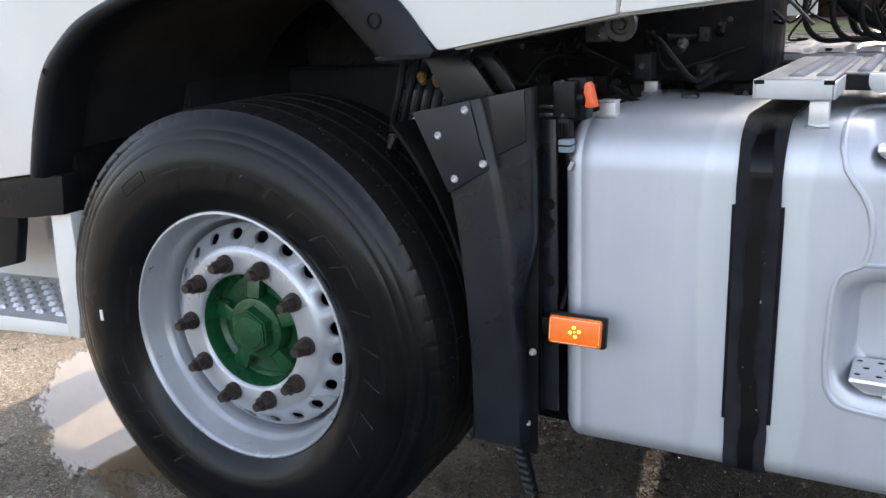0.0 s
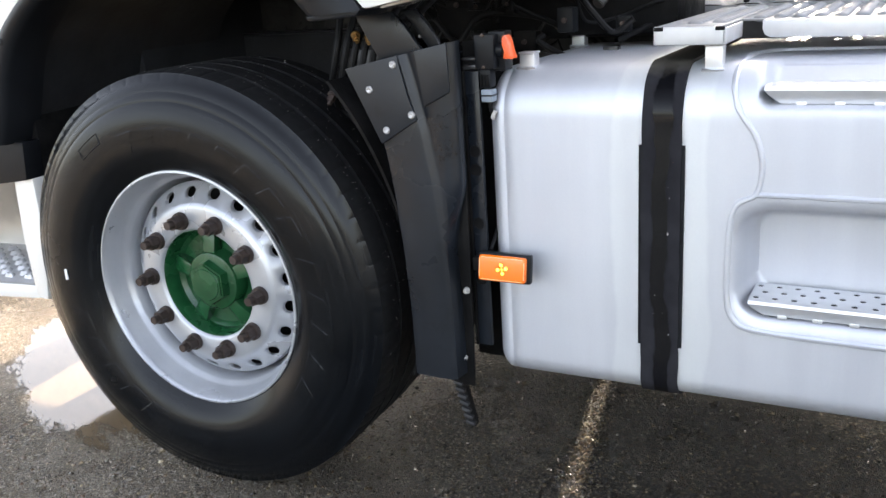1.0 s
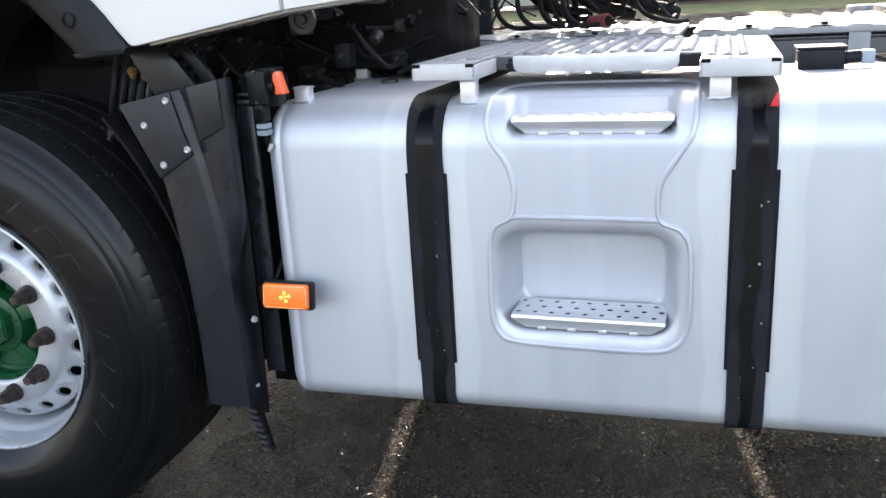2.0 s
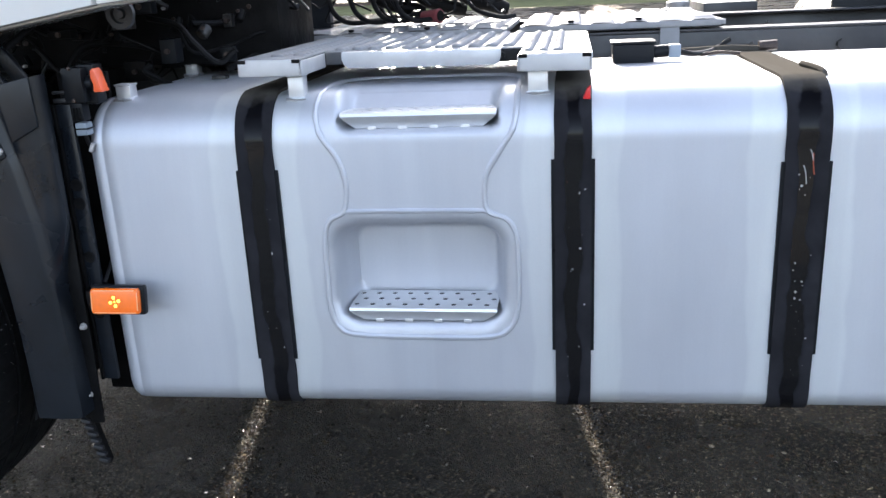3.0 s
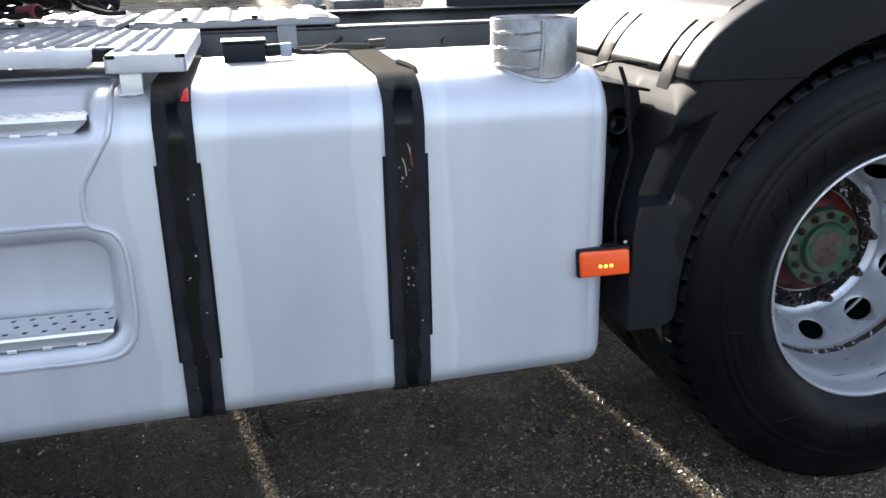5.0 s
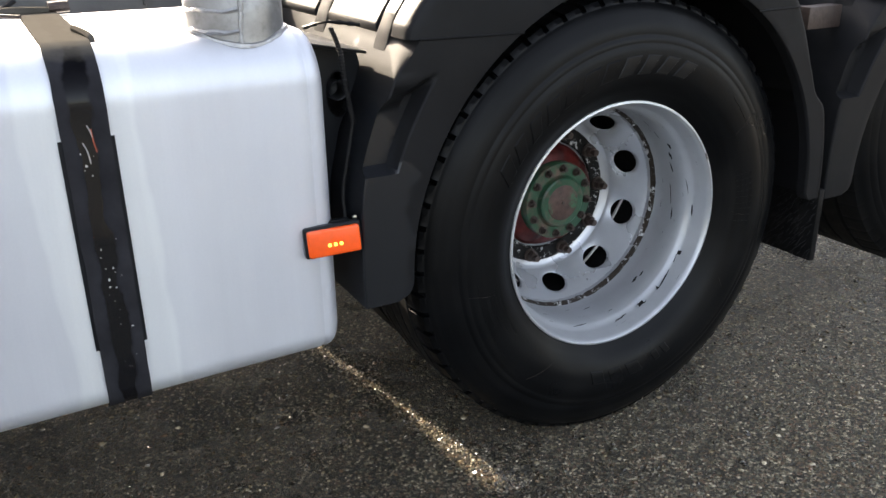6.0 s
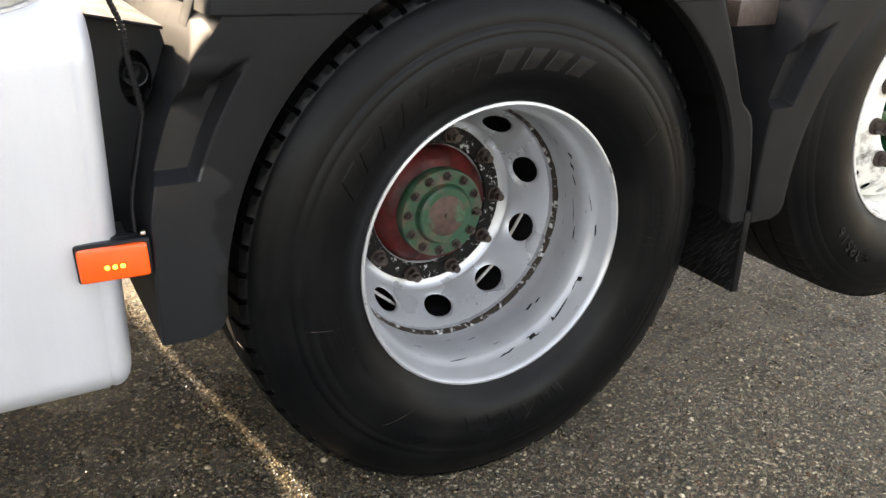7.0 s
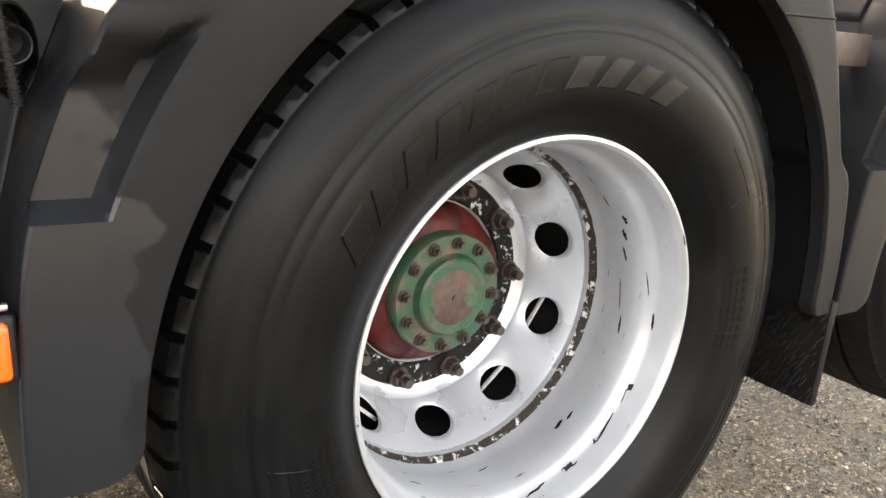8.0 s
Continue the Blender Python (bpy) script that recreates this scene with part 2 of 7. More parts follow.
def ringed(m):
    """Uneven grey bands that run round the sidewall."""
    N, L = m.node_tree.nodes, m.node_tree.links
    co = N.new("ShaderNodeTexCoord")
    sp = N.new("ShaderNodeSeparateXYZ")
    L.new(co.outputs["Object"], sp.inputs[0])
    flat = N.new("ShaderNodeCombineXYZ")
    L.new(sp.outputs["X"], flat.inputs["X"])
    L.new(sp.outputs["Z"], flat.inputs["Z"])
    ln = N.new("ShaderNodeVectorMath")
    ln.operation = "LENGTH"
    L.new(flat.outputs[0], ln.inputs[0])
    k = N.new("ShaderNodeMath")
    k.operation = "MULTIPLY"
    k.inputs[1].default_value = 55.0
    L.new(ln.outputs["Value"], k.inputs[0])
    at = N.new("ShaderNodeMath")
    at.operation = "ARCTAN2"
    L.new(sp.outputs["Z"], at.inputs[0])
    L.new(sp.outputs["X"], at.inputs[1])
    cb = N.new("ShaderNodeCombineXYZ")
    L.new(k.outputs[0], cb.inputs["X"])
    L.new(at.outputs[0], cb.inputs["Y"])
    n = N.new("ShaderNodeTexNoise")
    n.inputs["Scale"].default_value = 1.0
    n.inputs["Detail"].default_value = 6
    n.inputs["Roughness"].default_value = 0.62
    L.new(cb.outputs[0], n.inputs["Vector"])
    multiply_ramp(m, n.outputs["Fac"], ((0.3, (0.55, 0.55, 0.57)), (0.5, (0.95, 0.95, 0.95)), (0.62, (1.35, 1.3, 1.22)), (0.75, (2.0, 1.9, 1.75))))


ringed(RUBBER)
RUBBER_WET = material("rain-wet tyre rubber", (0.0036, 0.0044, 0.0056), 0.19, 0.0, 0.25, 9, 0.0001, 160, 0.1, tint=(0.0058, 0.006, 0.0066), tint_scale=5, tint_amount=0.6, spec=0.2)
ringed(RUBBER_WET)
MARK = material("worn raised rubber", (0.0062, 0.0064, 0.0068), 0.4, 0.0, 0.3, 30, 0.0, 160, 0.12, spec=0.17)
TREAD = material("tread rubber", (0.0055, 0.0056, 0.006), 0.7, 0.0, 0.4, 40, 0.0006, 150, spec=0.2, tint=(0.25, 0.24, 0.22), tint_scale=110, tint_amount=1.0, tint_edge=(0.665, 0.68))
HOUSING = material("dusty black wheel housing", (0.0165, 0.018, 0.021), 0.55, 0.0, 0.4, 6, 0.001, 40, 0.12, spec=0.25)
ENGINE = material("oily engine casting", (0.03, 0.0295, 0.029), 0.4, 0.1, 0.6, 18, 0.003, 40, 0.2, spec=0.4, tint=(0.05, 0.045, 0.04), tint_scale=14, tint_amount=0.8, tint_edge=(0.56, 0.66))
RIM = material("silver wheel paint", (0.43, 0.445, 0.47), 0.31, 0.52, 0.06, 12, 0.0002, 90, 0.08)
RIM_WORN = material("worn silver wheel paint", (0.44, 0.457, 0.478), 0.34, 0.52, 0.07, 12, 0.0002, 90, 0.05, tint=(0.012, 0.011, 0.01), tint_scale=3.2, tint_amount=1.0, tint_edge=(0.645, 0.655), polar=True)
RIM_WHITE = material("chipped white wheel paint", (0.75, 0.74, 0.7), 0.4, 0.1, 0.1, 12, 0.0005, 90, 0.08, tint=(0.08, 0.07, 0.06), tint_scale=14, tint_amount=0.9)
SCRAPED = material("black ring with paint remnants", (0.007, 0.0068, 0.0065), 0.55, 0.0, 0.3, 40, 0.001, 120, 0.1, spec=0.12, tint=(0.42, 0.42, 0.41), tint_scale=75, tint_amount=0.9, tint_edge=(0.585, 0.61))
RIM_WELD = material("rusty weld with flaking paint", (0.022, 0.0165, 0.0125), 0.6, 0.0, 0.4, 50, 0.002, 160, 0.1, tint=(0.5, 0.5, 0.5), tint_scale=60, tint_amount=0.95, tint_edge=(0.54, 0.57), spec=0.2)
GREEN = material("green hub paint", (0.006, 0.055, 0.019), 0.26, 0.0, 0.25, 20, 0.001, 60, 0.1)
GREEN_WORN = material("worn green hub paint", (0.008, 0.05, 0.024), 0.42, 0.0, 0.2, 20, 0.001, 80, 0.1, tint=(0.12, 0.06, 0.05), tint_scale=16, tint_amount=0.8)
RUST = material("rusty brown metal", (0.062, 0.034, 0.027), 0.6, 0.2, 0.4, 60, 0.001, 150, tint=(0.03, 0.12, 0.06), tint_scale=26, tint_amount=0.9)
RED = material("dull red hub paint", (0.06, 0.005, 0.0042), 0.5, 0.0, 0.5, 26, 0.002, 50, spec=0.25, tint=(0.014, 0.005, 0.0045), tint_scale=11, tint_amount=0.8)
NUT = material("rusty nut steel", (0.05, 0.036, 0.031), 0.48, 0.4, 0.35, 60, 0.001, 200)
STEEL = material("bare bolt steel", (0.6, 0.6, 0.6), 0.32, 1.0, 0.15, 60)
WHITE = material("white cab paint", (0.7, 0.69, 0.655), 0.22, 0.0, 0.02, 3, 0.0, 10, 0.04, coat=0.6)
CHASSIS = material("dark chassis paint", (0.02, 0.0208, 0.0228), 0.4, 0.0, 0.3, 10, 0.001, 60, 0.12)
# black for grimy parts, and for sheets that stand in for shade
SHADE_SOOT = material("grimy black, also painted shade", (0.007, 0.007, 0.0072), 0.5, 0.0, 0.5, 14, 0.002, 50, 0.15, tint=(0.012, 0.01, 0.009), tint_scale=7, tint_amount=0.7, spec=0.08)
HOSE = material("black rubber hose", (0.0075, 0.0075, 0.008), 0.52, 0.0, 0.2, 20, spec=0.15)
ORANGE = material("amber lens", (0.95, 0.17, 0.008), 0.16, 0.0, 0.06, 60, coat=0.5)
DEEP_ORANGE = material("deep orange lens", (0.85, 0.085, 0.006), 0.16, 0.0, 0.06, 60, coat=0.5)
LENS_EDGE = material("pale lens edge", (0.95, 0.5, 0.22), 0.3)
ORANGE_CAP = material("orange plastic cap", (0.8, 0.11, 0.025), 0.35)
RED_TAG = material("red tag", (0.7, 0.03, 0.03), 0.4)
PINK = material("faded red coupling", (0.2, 0.05, 0.055), 0.4)
BRASS = material("yellow brass fitting", (0.4, 0.25, 0.1), 0.35, 0.8)
GREYBOX = material("blue grey connector", (0.22, 0.26, 0.3), 0.45)
PALE = material("pale scuffed metal", (0.4, 0.39, 0.38), 0.45, 0.3, 0.3, 60)
RED_SCUFF = material("reddish rust speck", (0.35, 0.07, 0.03), 0.6)
WHITEBIT = material("white plastic", (0.75, 0.75, 0.74), 0.4)


def glow(name, colour, strength):
    m = bpy.data.materials.new(name)
    m.use_nodes = True
    b = m.node_tree.nodes["Principled BSDF"]
    b.inputs["Base Color"].default_value = (*colour, 1)
    b.inputs["Emission Color"].default_value = (*colour, 1)
    b.inputs["Emission Strength"].default_value = strength
    return m


LED = glow("lit amber diode", (1.0, 0.5, 0.04), 1.2)


def asphalt_material():
    m = bpy.data.materials.new("wet asphalt")
    m.use_nodes = True
    nt = m.node_tree
    N, L = nt.nodes, nt.links
    b = N["Principled BSDF"]
    co = N.new("ShaderNodeTexCoord")

    def stones(scale, stops):
        v = N.new("ShaderNodeTexVoronoi")
        v.inputs["Scale"].default_value = scale
        L.new(co.outputs["Object"], v.inputs["Vector"])
        ramp = N.new("ShaderNodeValToRGB")
        e = ramp.color_ramp.elements
        e[0].position, e[0].color = stops[0][0], (*stops[0][1], 1)
        e[1].position, e[1].color = stops[-1][0], (*stops[-1][1], 1)
        for p, c in stops[1:-1]:
            e.new(p).color = (*c, 1)
        sep = N.new("ShaderNodeSeparateColor")
        L.new(v.outputs["Color"], sep.inputs[0])
        L.new(sep.outputs[0], ramp.inputs["Fac"])
        return v, ramp

    v1, dark = stones(150, ((0.0, (0.007, 0.0064, 0.005)), (0.42, (0.0155, 0.0132, 0.009)), (0.6, (0.036, 0.028, 0.0165)), (0.7, (0.046, 0.027, 0.017)), (0.8, (0.038, 0.038, 0.027)), (0.93, (0.085, 0.07, 0.047)), (1.0, (0.17, 0.145, 0.105))))
    sand = stones(170, ((0.0, (0.085, 0.067, 0.048)), (0.5, (0.18, 0.145, 0.105)), (0.85, (0.27, 0.225, 0.17)), (1.0, (0.48, 0.43, 0.36))))[1]
    n = N.new("ShaderNodeTexNoise")
    n.inputs["Scale"].default_value = 1.1
    n.inputs["Detail"].default_value = 7
    n.inputs["Roughness"].default_value = 0.6
    L.new(co.outputs["Object"], n.inputs["Vector"])
    # a sandy, drier stretch ahead of the front wheel
    sp = N.new("ShaderNodeSeparateXYZ")
    L.new(co.outputs["Object"], sp.inputs[0])
    a = N.new("ShaderNodeMath")
    a.operation = "MULTIPLY_ADD"
    a.inputs[1].default_value = 2.2
    L.new(n.outputs["Fac"], a.inputs[0])
    L.new(sp.outputs["X"], a.inputs[2])
    f = N.new("ShaderNodeMapRange")
    f.inputs["From Min"].default_value = 1.25
    f.inputs["From Max"].default_value = -0.15
    L.new(a.outputs[0], f.inputs["Value"])
    mix = N.new("ShaderNodeMix")
    mix.data_type = "RGBA"
    L.new(f.outputs[0], mix.inputs["Factor"])
    L.new(dark.outputs[0], mix.inputs["A"])
    L.new(sand.outputs[0], mix.inputs["B"])
    damp = N.new("ShaderNodeMapRange")
    damp.inputs["From Min"].default_value = 0.35
    damp.inputs["From Max"].default_value = 0.65
    damp.inputs["To Min"].default_value = 0.65
    damp.inputs["To Max"].default_value = 1.35
    L.new(n.outputs["Fac"], damp.inputs["Value"])
    mul = N.new("ShaderNodeVectorMath")
    mul.operation = "SCALE"
    L.new(mix.outputs["Result"], mul.inputs[0])
    # paler towards the rear: the sunnier ground there is put into the colour
    rear_gain = N.new("ShaderNodeMapRange")
    rear_gain.inputs["From Min"].default_value = 2.1
    rear_gain.inputs["From Max"].default_value = 5.2
    rear_gain.inputs["To Min"].default_value = 1.0
    rear_gain.inputs["To Max"].default_value = 4.6
    L.new(a.outputs[0], rear_gain.inputs["Value"])
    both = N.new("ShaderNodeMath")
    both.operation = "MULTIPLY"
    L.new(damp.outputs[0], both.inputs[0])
    L.new(rear_gain.outputs[0], both.inputs[1])
    grain = N.new("ShaderNodeTexNoise")
    grain.inputs["Scale"].default_value = 420
    grain.inputs["Detail"].default_value = 3
    L.new(co.outputs["Object"], grain.inputs["Vector"])
    gr = N.new("ShaderNodeMapRange")
    gr.inputs["From Min"].default_value = 0.3
    gr.inputs["From Max"].default_value = 0.7
    gr.inputs["To Min"].default_value = 0.3
    gr.inputs["To Max"].default_value = 1.8
    L.new(grain.outputs["Fac"], gr.inputs["Value"])
    all3 = N.new("ShaderNodeMath")
    all3.operation = "MULTIPLY"
    L.new(both.outputs[0], all3.inputs[0])
    L.new(gr.outputs[0], all3.inputs[1])
    L.new(all3.outputs[0], mul.inputs["Scale"])
    L.new(mul.outputs[0], b.inputs["Base Color"])
    rg = N.new("ShaderNodeMapRange")
    rg.inputs["From Min"].default_value = 0.35
    rg.inputs["From Max"].default_value = 0.65
    rg.inputs["To Min"].default_value = 0.2
    rg.inputs["To Max"].default_value = 0.4
    L.new(n.outputs["Fac"], rg.inputs["Value"])
    L.new(rg.outputs[0], b.inputs["Roughness"])
    v3 = N.new("ShaderNodeTexVoronoi")
    v3.inputs["Scale"].default_value = 300
    L.new(co.outputs["Object"], v3.inputs["Vector"])
    add = N.new("ShaderNodeMath")
    add.operation = "MULTIPLY_ADD"
    add.inputs[1].default_value = 0.8
    L.new(v1.outputs["Distance"], add.inputs[0])
    L.new(v3.outputs["Distance"], add.inputs[2])
    bp = N.new("ShaderNodeBump")
    bp.inputs["Distance"].default_value = 0.011
    bp.invert = True
    L.new(add.outputs[0], bp.inputs["Height"])
    L.new(bp.outputs[0], b.inputs["Normal"])
    b.inputs["Specular IOR Level"].default_value = 0.2
    # a thin film of rain water
    b.inputs["Coat Weight"].default_value = 0.36
    b.inputs["Coat Roughness"].default_value = 0.13
    L.new(bp.outputs[0], b.inputs["Coat Normal"])
    return m


def pebble_material():
    m = bpy.data.materials.new("mixed asphalt stones")
    m.use_nodes = True
    N, L = m.node_tree.nodes, m.node_tree.links
    g = N.new("ShaderNodeNewGeometry")
    r = N.new("ShaderNodeValToRGB")
    e = r.color_ramp.elements
    e[0].position, e[0].color = 0.0, (0.022, 0.018, 0.012, 1)
    e[1].position, e[1].color = 1.0, (0.6, 0.54, 0.43, 1)
    for p, c in ((0.3, (0.045, 0.038, 0.027, 1)), (0.45, (0.07, 0.07, 0.05, 1)), (0.55, (0.13, 0.08, 0.052, 1)), (0.7, (0.16, 0.13, 0.085, 1)), (0.82, (0.13, 0.125, 0.095, 1)), (0.95, (0.3, 0.25, 0.165, 1))):
        e.new(p).color = c
    L.new(g.outputs["Random Per Island"], r.inputs["Fac"])
    # darker under the truck, paler ahead and behind
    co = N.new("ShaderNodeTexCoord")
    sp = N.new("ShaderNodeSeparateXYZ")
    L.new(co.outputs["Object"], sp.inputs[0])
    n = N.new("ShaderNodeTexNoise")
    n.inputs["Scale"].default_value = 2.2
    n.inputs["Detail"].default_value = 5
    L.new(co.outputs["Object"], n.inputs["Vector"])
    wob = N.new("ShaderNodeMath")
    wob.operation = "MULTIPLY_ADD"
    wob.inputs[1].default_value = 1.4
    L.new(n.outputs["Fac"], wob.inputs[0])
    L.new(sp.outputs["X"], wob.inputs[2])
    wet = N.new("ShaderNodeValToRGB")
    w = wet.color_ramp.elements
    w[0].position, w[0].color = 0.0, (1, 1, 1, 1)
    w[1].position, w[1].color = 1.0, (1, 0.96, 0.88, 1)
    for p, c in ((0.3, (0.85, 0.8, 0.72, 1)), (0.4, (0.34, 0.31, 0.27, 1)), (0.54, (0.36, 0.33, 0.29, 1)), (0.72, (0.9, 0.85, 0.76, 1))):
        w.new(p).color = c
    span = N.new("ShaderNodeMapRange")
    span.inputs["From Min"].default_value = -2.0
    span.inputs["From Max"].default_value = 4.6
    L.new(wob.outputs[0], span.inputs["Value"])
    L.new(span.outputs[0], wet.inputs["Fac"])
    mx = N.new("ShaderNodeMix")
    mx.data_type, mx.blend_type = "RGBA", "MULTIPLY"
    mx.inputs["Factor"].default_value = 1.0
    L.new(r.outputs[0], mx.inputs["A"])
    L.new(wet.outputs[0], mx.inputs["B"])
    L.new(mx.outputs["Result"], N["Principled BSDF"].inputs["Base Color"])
    N["Principled BSDF"].inputs["Roughness"].default_value = 0.16
    N["Principled BSDF"].inputs["Specular IOR Level"].default_value = 0.7
    return m


ASPHALT = asphalt_material()
PEBBLE = pebble_material()
GRASS = material("winter grass", (0.13, 0.135, 0.045), 0.85, 0.0, 0.45, 1.2, 0.02, 30, tint=(0.16, 0.13, 0.07), tint_scale=0.5, tint_amount=0.7)
LITTER = material("fallen leaves", (0.085, 0.05, 0.035), 0.9, 0.0, 0.6, 3, 0.02, 30)
HEDGE = material("brown hedge", (0.06, 0.042, 0.03), 0.9, 0.0, 0.5, 2)
WATER = material("puddle water", (0.12, 0.092, 0.06), 0.03, 0.0, 0.1, 4, 0.0004, 6, 0.01, spec=0.3)


def shore(m):
    """The water thins out to nothing at an uneven edge."""
    N, L = m.node_tree.nodes, m.node_tree.links
    co = N.new("ShaderNodeTexCoord")
    ln = N.new("ShaderNodeVectorMath")
    ln.operation = "LENGTH"
    L.new(co.outputs["Object"], ln.inputs[0])
    total = ln.outputs["Value"]
    for scale, amount in ((2.2, 0.7), (16.0, 0.45), (70.0, 0.4)):
        n = N.new("ShaderNodeTexNoise")
        n.inputs["Scale"].default_value = scale
        n.inputs["Detail"].default_value = 3
        L.new(co.outputs["Object"], n.inputs["Vector"])
        k = N.new("ShaderNodeMath")
        k.operation = "MULTIPLY_ADD"
        k.inputs[1].default_value = amount
        L.new(n.outputs["Fac"], k.inputs[0])
        L.new(total, k.inputs[2])
        total = k.outputs[0]
    f = N.new("ShaderNodeMapRange")
    f.inputs["From Min"].default_value = 1.64
    f.inputs["From Max"].default_value = 1.58
    L.new(total, f.inputs["Value"])
    L.new(f.outputs[0], N["Principled BSDF"].inputs["Alpha"])


shore(WATER)


# ---- mesh helpers ----
def link(name, bm, mat, parent=None, label="", sharp=35, kind=""):
    me = bpy.data.meshes.new(name)
    bmesh.ops.recalc_face_normals(bm, faces=bm.faces)
    bm.to_mesh(me)
    bm.free()
    for p in me.polygons:
        p.use_smooth = True
    me.set_sharp_from_angle(angle=radians(sharp))
    me.materials.append(mat)
    ob = new(name, me)
    if parent is not None:
        ob.parent = parent
    if label:
        ob["label"] = label
    if kind:
        ob["kind"] = kind
    return ob


part = link


def thing(name, label, category, group="", kind="", at=None):
    ob = tagged(new(name), label, category, group, kind)
    if at is not None:
        ob.matrix_world = at
    return ob


def box(x0, x1, y0, y1, z0, z1, bevel=0.004, bm=None, segs=2):
    bm = bm or bmesh.new()
    r = bmesh.ops.create_cube(bm, size=1)
    for v in r["verts"]:
        v.co = Vector(((x0 + x1) / 2 + v.co.x * (x1 - x0), (y0 + y1) / 2 + v.co.y * (y1 - y0), (z0 + z1) / 2 + v.co.z * (z1 - z0)))
    if bevel:
        es = {e for v in r["verts"] for e in v.link_edges}
        bmesh.ops.bevel(bm, geom=list(es), offset=bevel, segments=segs, affect="EDGES", profile=0.6)
    return bm


def prism(outline, y0, y1, bevel=0.004, bm=None, segs=2):
    """A polygon in x and z, drawn out from y0 to y1."""
    bm = bm or bmesh.new()
    a = [bm.verts.new((x, y0, z)) for x, z in outline]
    b = [bm.verts.new((x, y1, z)) for x, z in outline]
    n = len(a)
    fs = [bm.faces.new(a), bm.faces.new(b[::-1])]
    for i in range(n):
        fs.append(bm.faces.new((a[i], b[i], b[(i + 1) % n], a[(i + 1) % n])))
    bmesh.ops.recalc_face_normals(bm, faces=fs)
    if bevel:
        es = [e for e in bm.edges if len(e.link_faces) == 2 and e.calc_face_angle(0) > 0.5 and e.verts[0] in set(a + b)]
        bmesh.ops.bevel(bm, geom=es, offset=bevel, segments=segs, affect="EDGES", profile=0.6, clamp_overlap=True)
    return bm


def cyl(p, q, r, n=20, r2=None, bevel=0.0, bm=None, cap=True):
    """A round bar from p to q."""
    bm = bm or bmesh.new()
    p, q = Vector(p), Vector(q)
    d = q - p
    m = Matrix.Translation((p + q) / 2) @ d.to_track_quat("Z", "Y").to_matrix().to_4x4()
    r = bmesh.ops.create_cone(bm, cap_ends=cap, segments=n, radius1=r, radius2=r if r2 is None else r2, depth=d.length, matrix=m)
    if bevel:
        es = {e for v in r["verts"] for e in v.link_edges if any(len(f.verts) > 4 for f in e.link_faces)}
        bmesh.ops.bevel(bm, geom=list(es), offset=bevel, segments=2, affect="EDGES")
    return bm


def smooth_points(pts, n=8):
    """A Catmull-Rom line through the points."""
    P = [Vector(p) for p in pts]
    P = [P[0] * 2 - P[1]] + P + [P[-1] * 2 - P[-2]]
    out = []
    for i in range(1, len(P) - 2):
        for k in range(n):
            t = k / n
            a, b, c, d = P[i - 1], P[i], P[i + 1], P[i + 2]
            out.append(0.5 * ((2 * b) + (c - a) * t + (2 * a - 5 * b + 4 * c - d) * t * t + (3 * b - a - 3 * c + d) * t ** 3))
    out.append(P[-2])
    return out


def tube(pts, r, sides=10, smooth=6, bm=None, closed=False, wobble=0.0):
    bm = bm or bmesh.new()
    P = smooth_points(pts, smooth) if smooth else [Vector(p) for p in pts]
    if closed and (P[0] - P[-1]).length < 1e-6:
        P = P[:-1]
    rings = []
    up = Vector((0.13, 0.31, 0.94))
    n = len(P)
    for i, p in enumerate(P):
        if closed:
            d = P[(i + 1) % n] - P[i - 1]
        else:
            d = P[min(i + 1, n - 1)] - P[max(i - 1, 0)]
        d.normalize()
        a = d.cross(up)
        if a.length < 0.05:
            a = d.cross(Vector((1, 0, 0)))
        a.normalize()
        up = a.cross(d).normalized()
        rr = r * (1 + wobble * noise.noise(p * 70))
        rings.append([bm.verts.new(p + (a * math.cos(t) + up * math.sin(t)) * rr) for t in (2 * math.pi * k / sides for k in range(sides))])
    m = n if closed else n - 1
    for i in range(m):
        A, B = rings[i], rings[(i + 1) % n]
        for k in range(sides):
            bm.faces.new((A[k], A[(k + 1) % sides], B[(k + 1) % sides], B[k]))
    if not closed:
        bm.faces.new(rings[0][::-1])
        bm.faces.new(rings[-1])
    return bm


def lathe(profile, n=96, bm=None, wave=None, closed=False, turn=None):
    """Turns a line of (y, r) round the y axis. wave(i, k, y, r) may change a point."""
    bm = bm or bmesh.new()
    rings = []
    for k, (y, r) in enumerate(profile):
        ring = []
        for i in range(n):
            a = turn(i) if turn else 2 * math.pi * i / n
            yy, rr = wave(i, k, y, r) if wave else (y, r)
            ring.append(bm.verts.new((rr * math.cos(a), yy, rr * math.sin(a))))
        rings.append(ring)
    m = len(rings)
    for k in range(m if closed else m - 1):
        A, B = rings[k], rings[(k + 1) % m]
        for i in range(n):
            j = (i + 1) % n
            bm.faces.new((A[i], A[j], B[j], B[i]))
    return bm


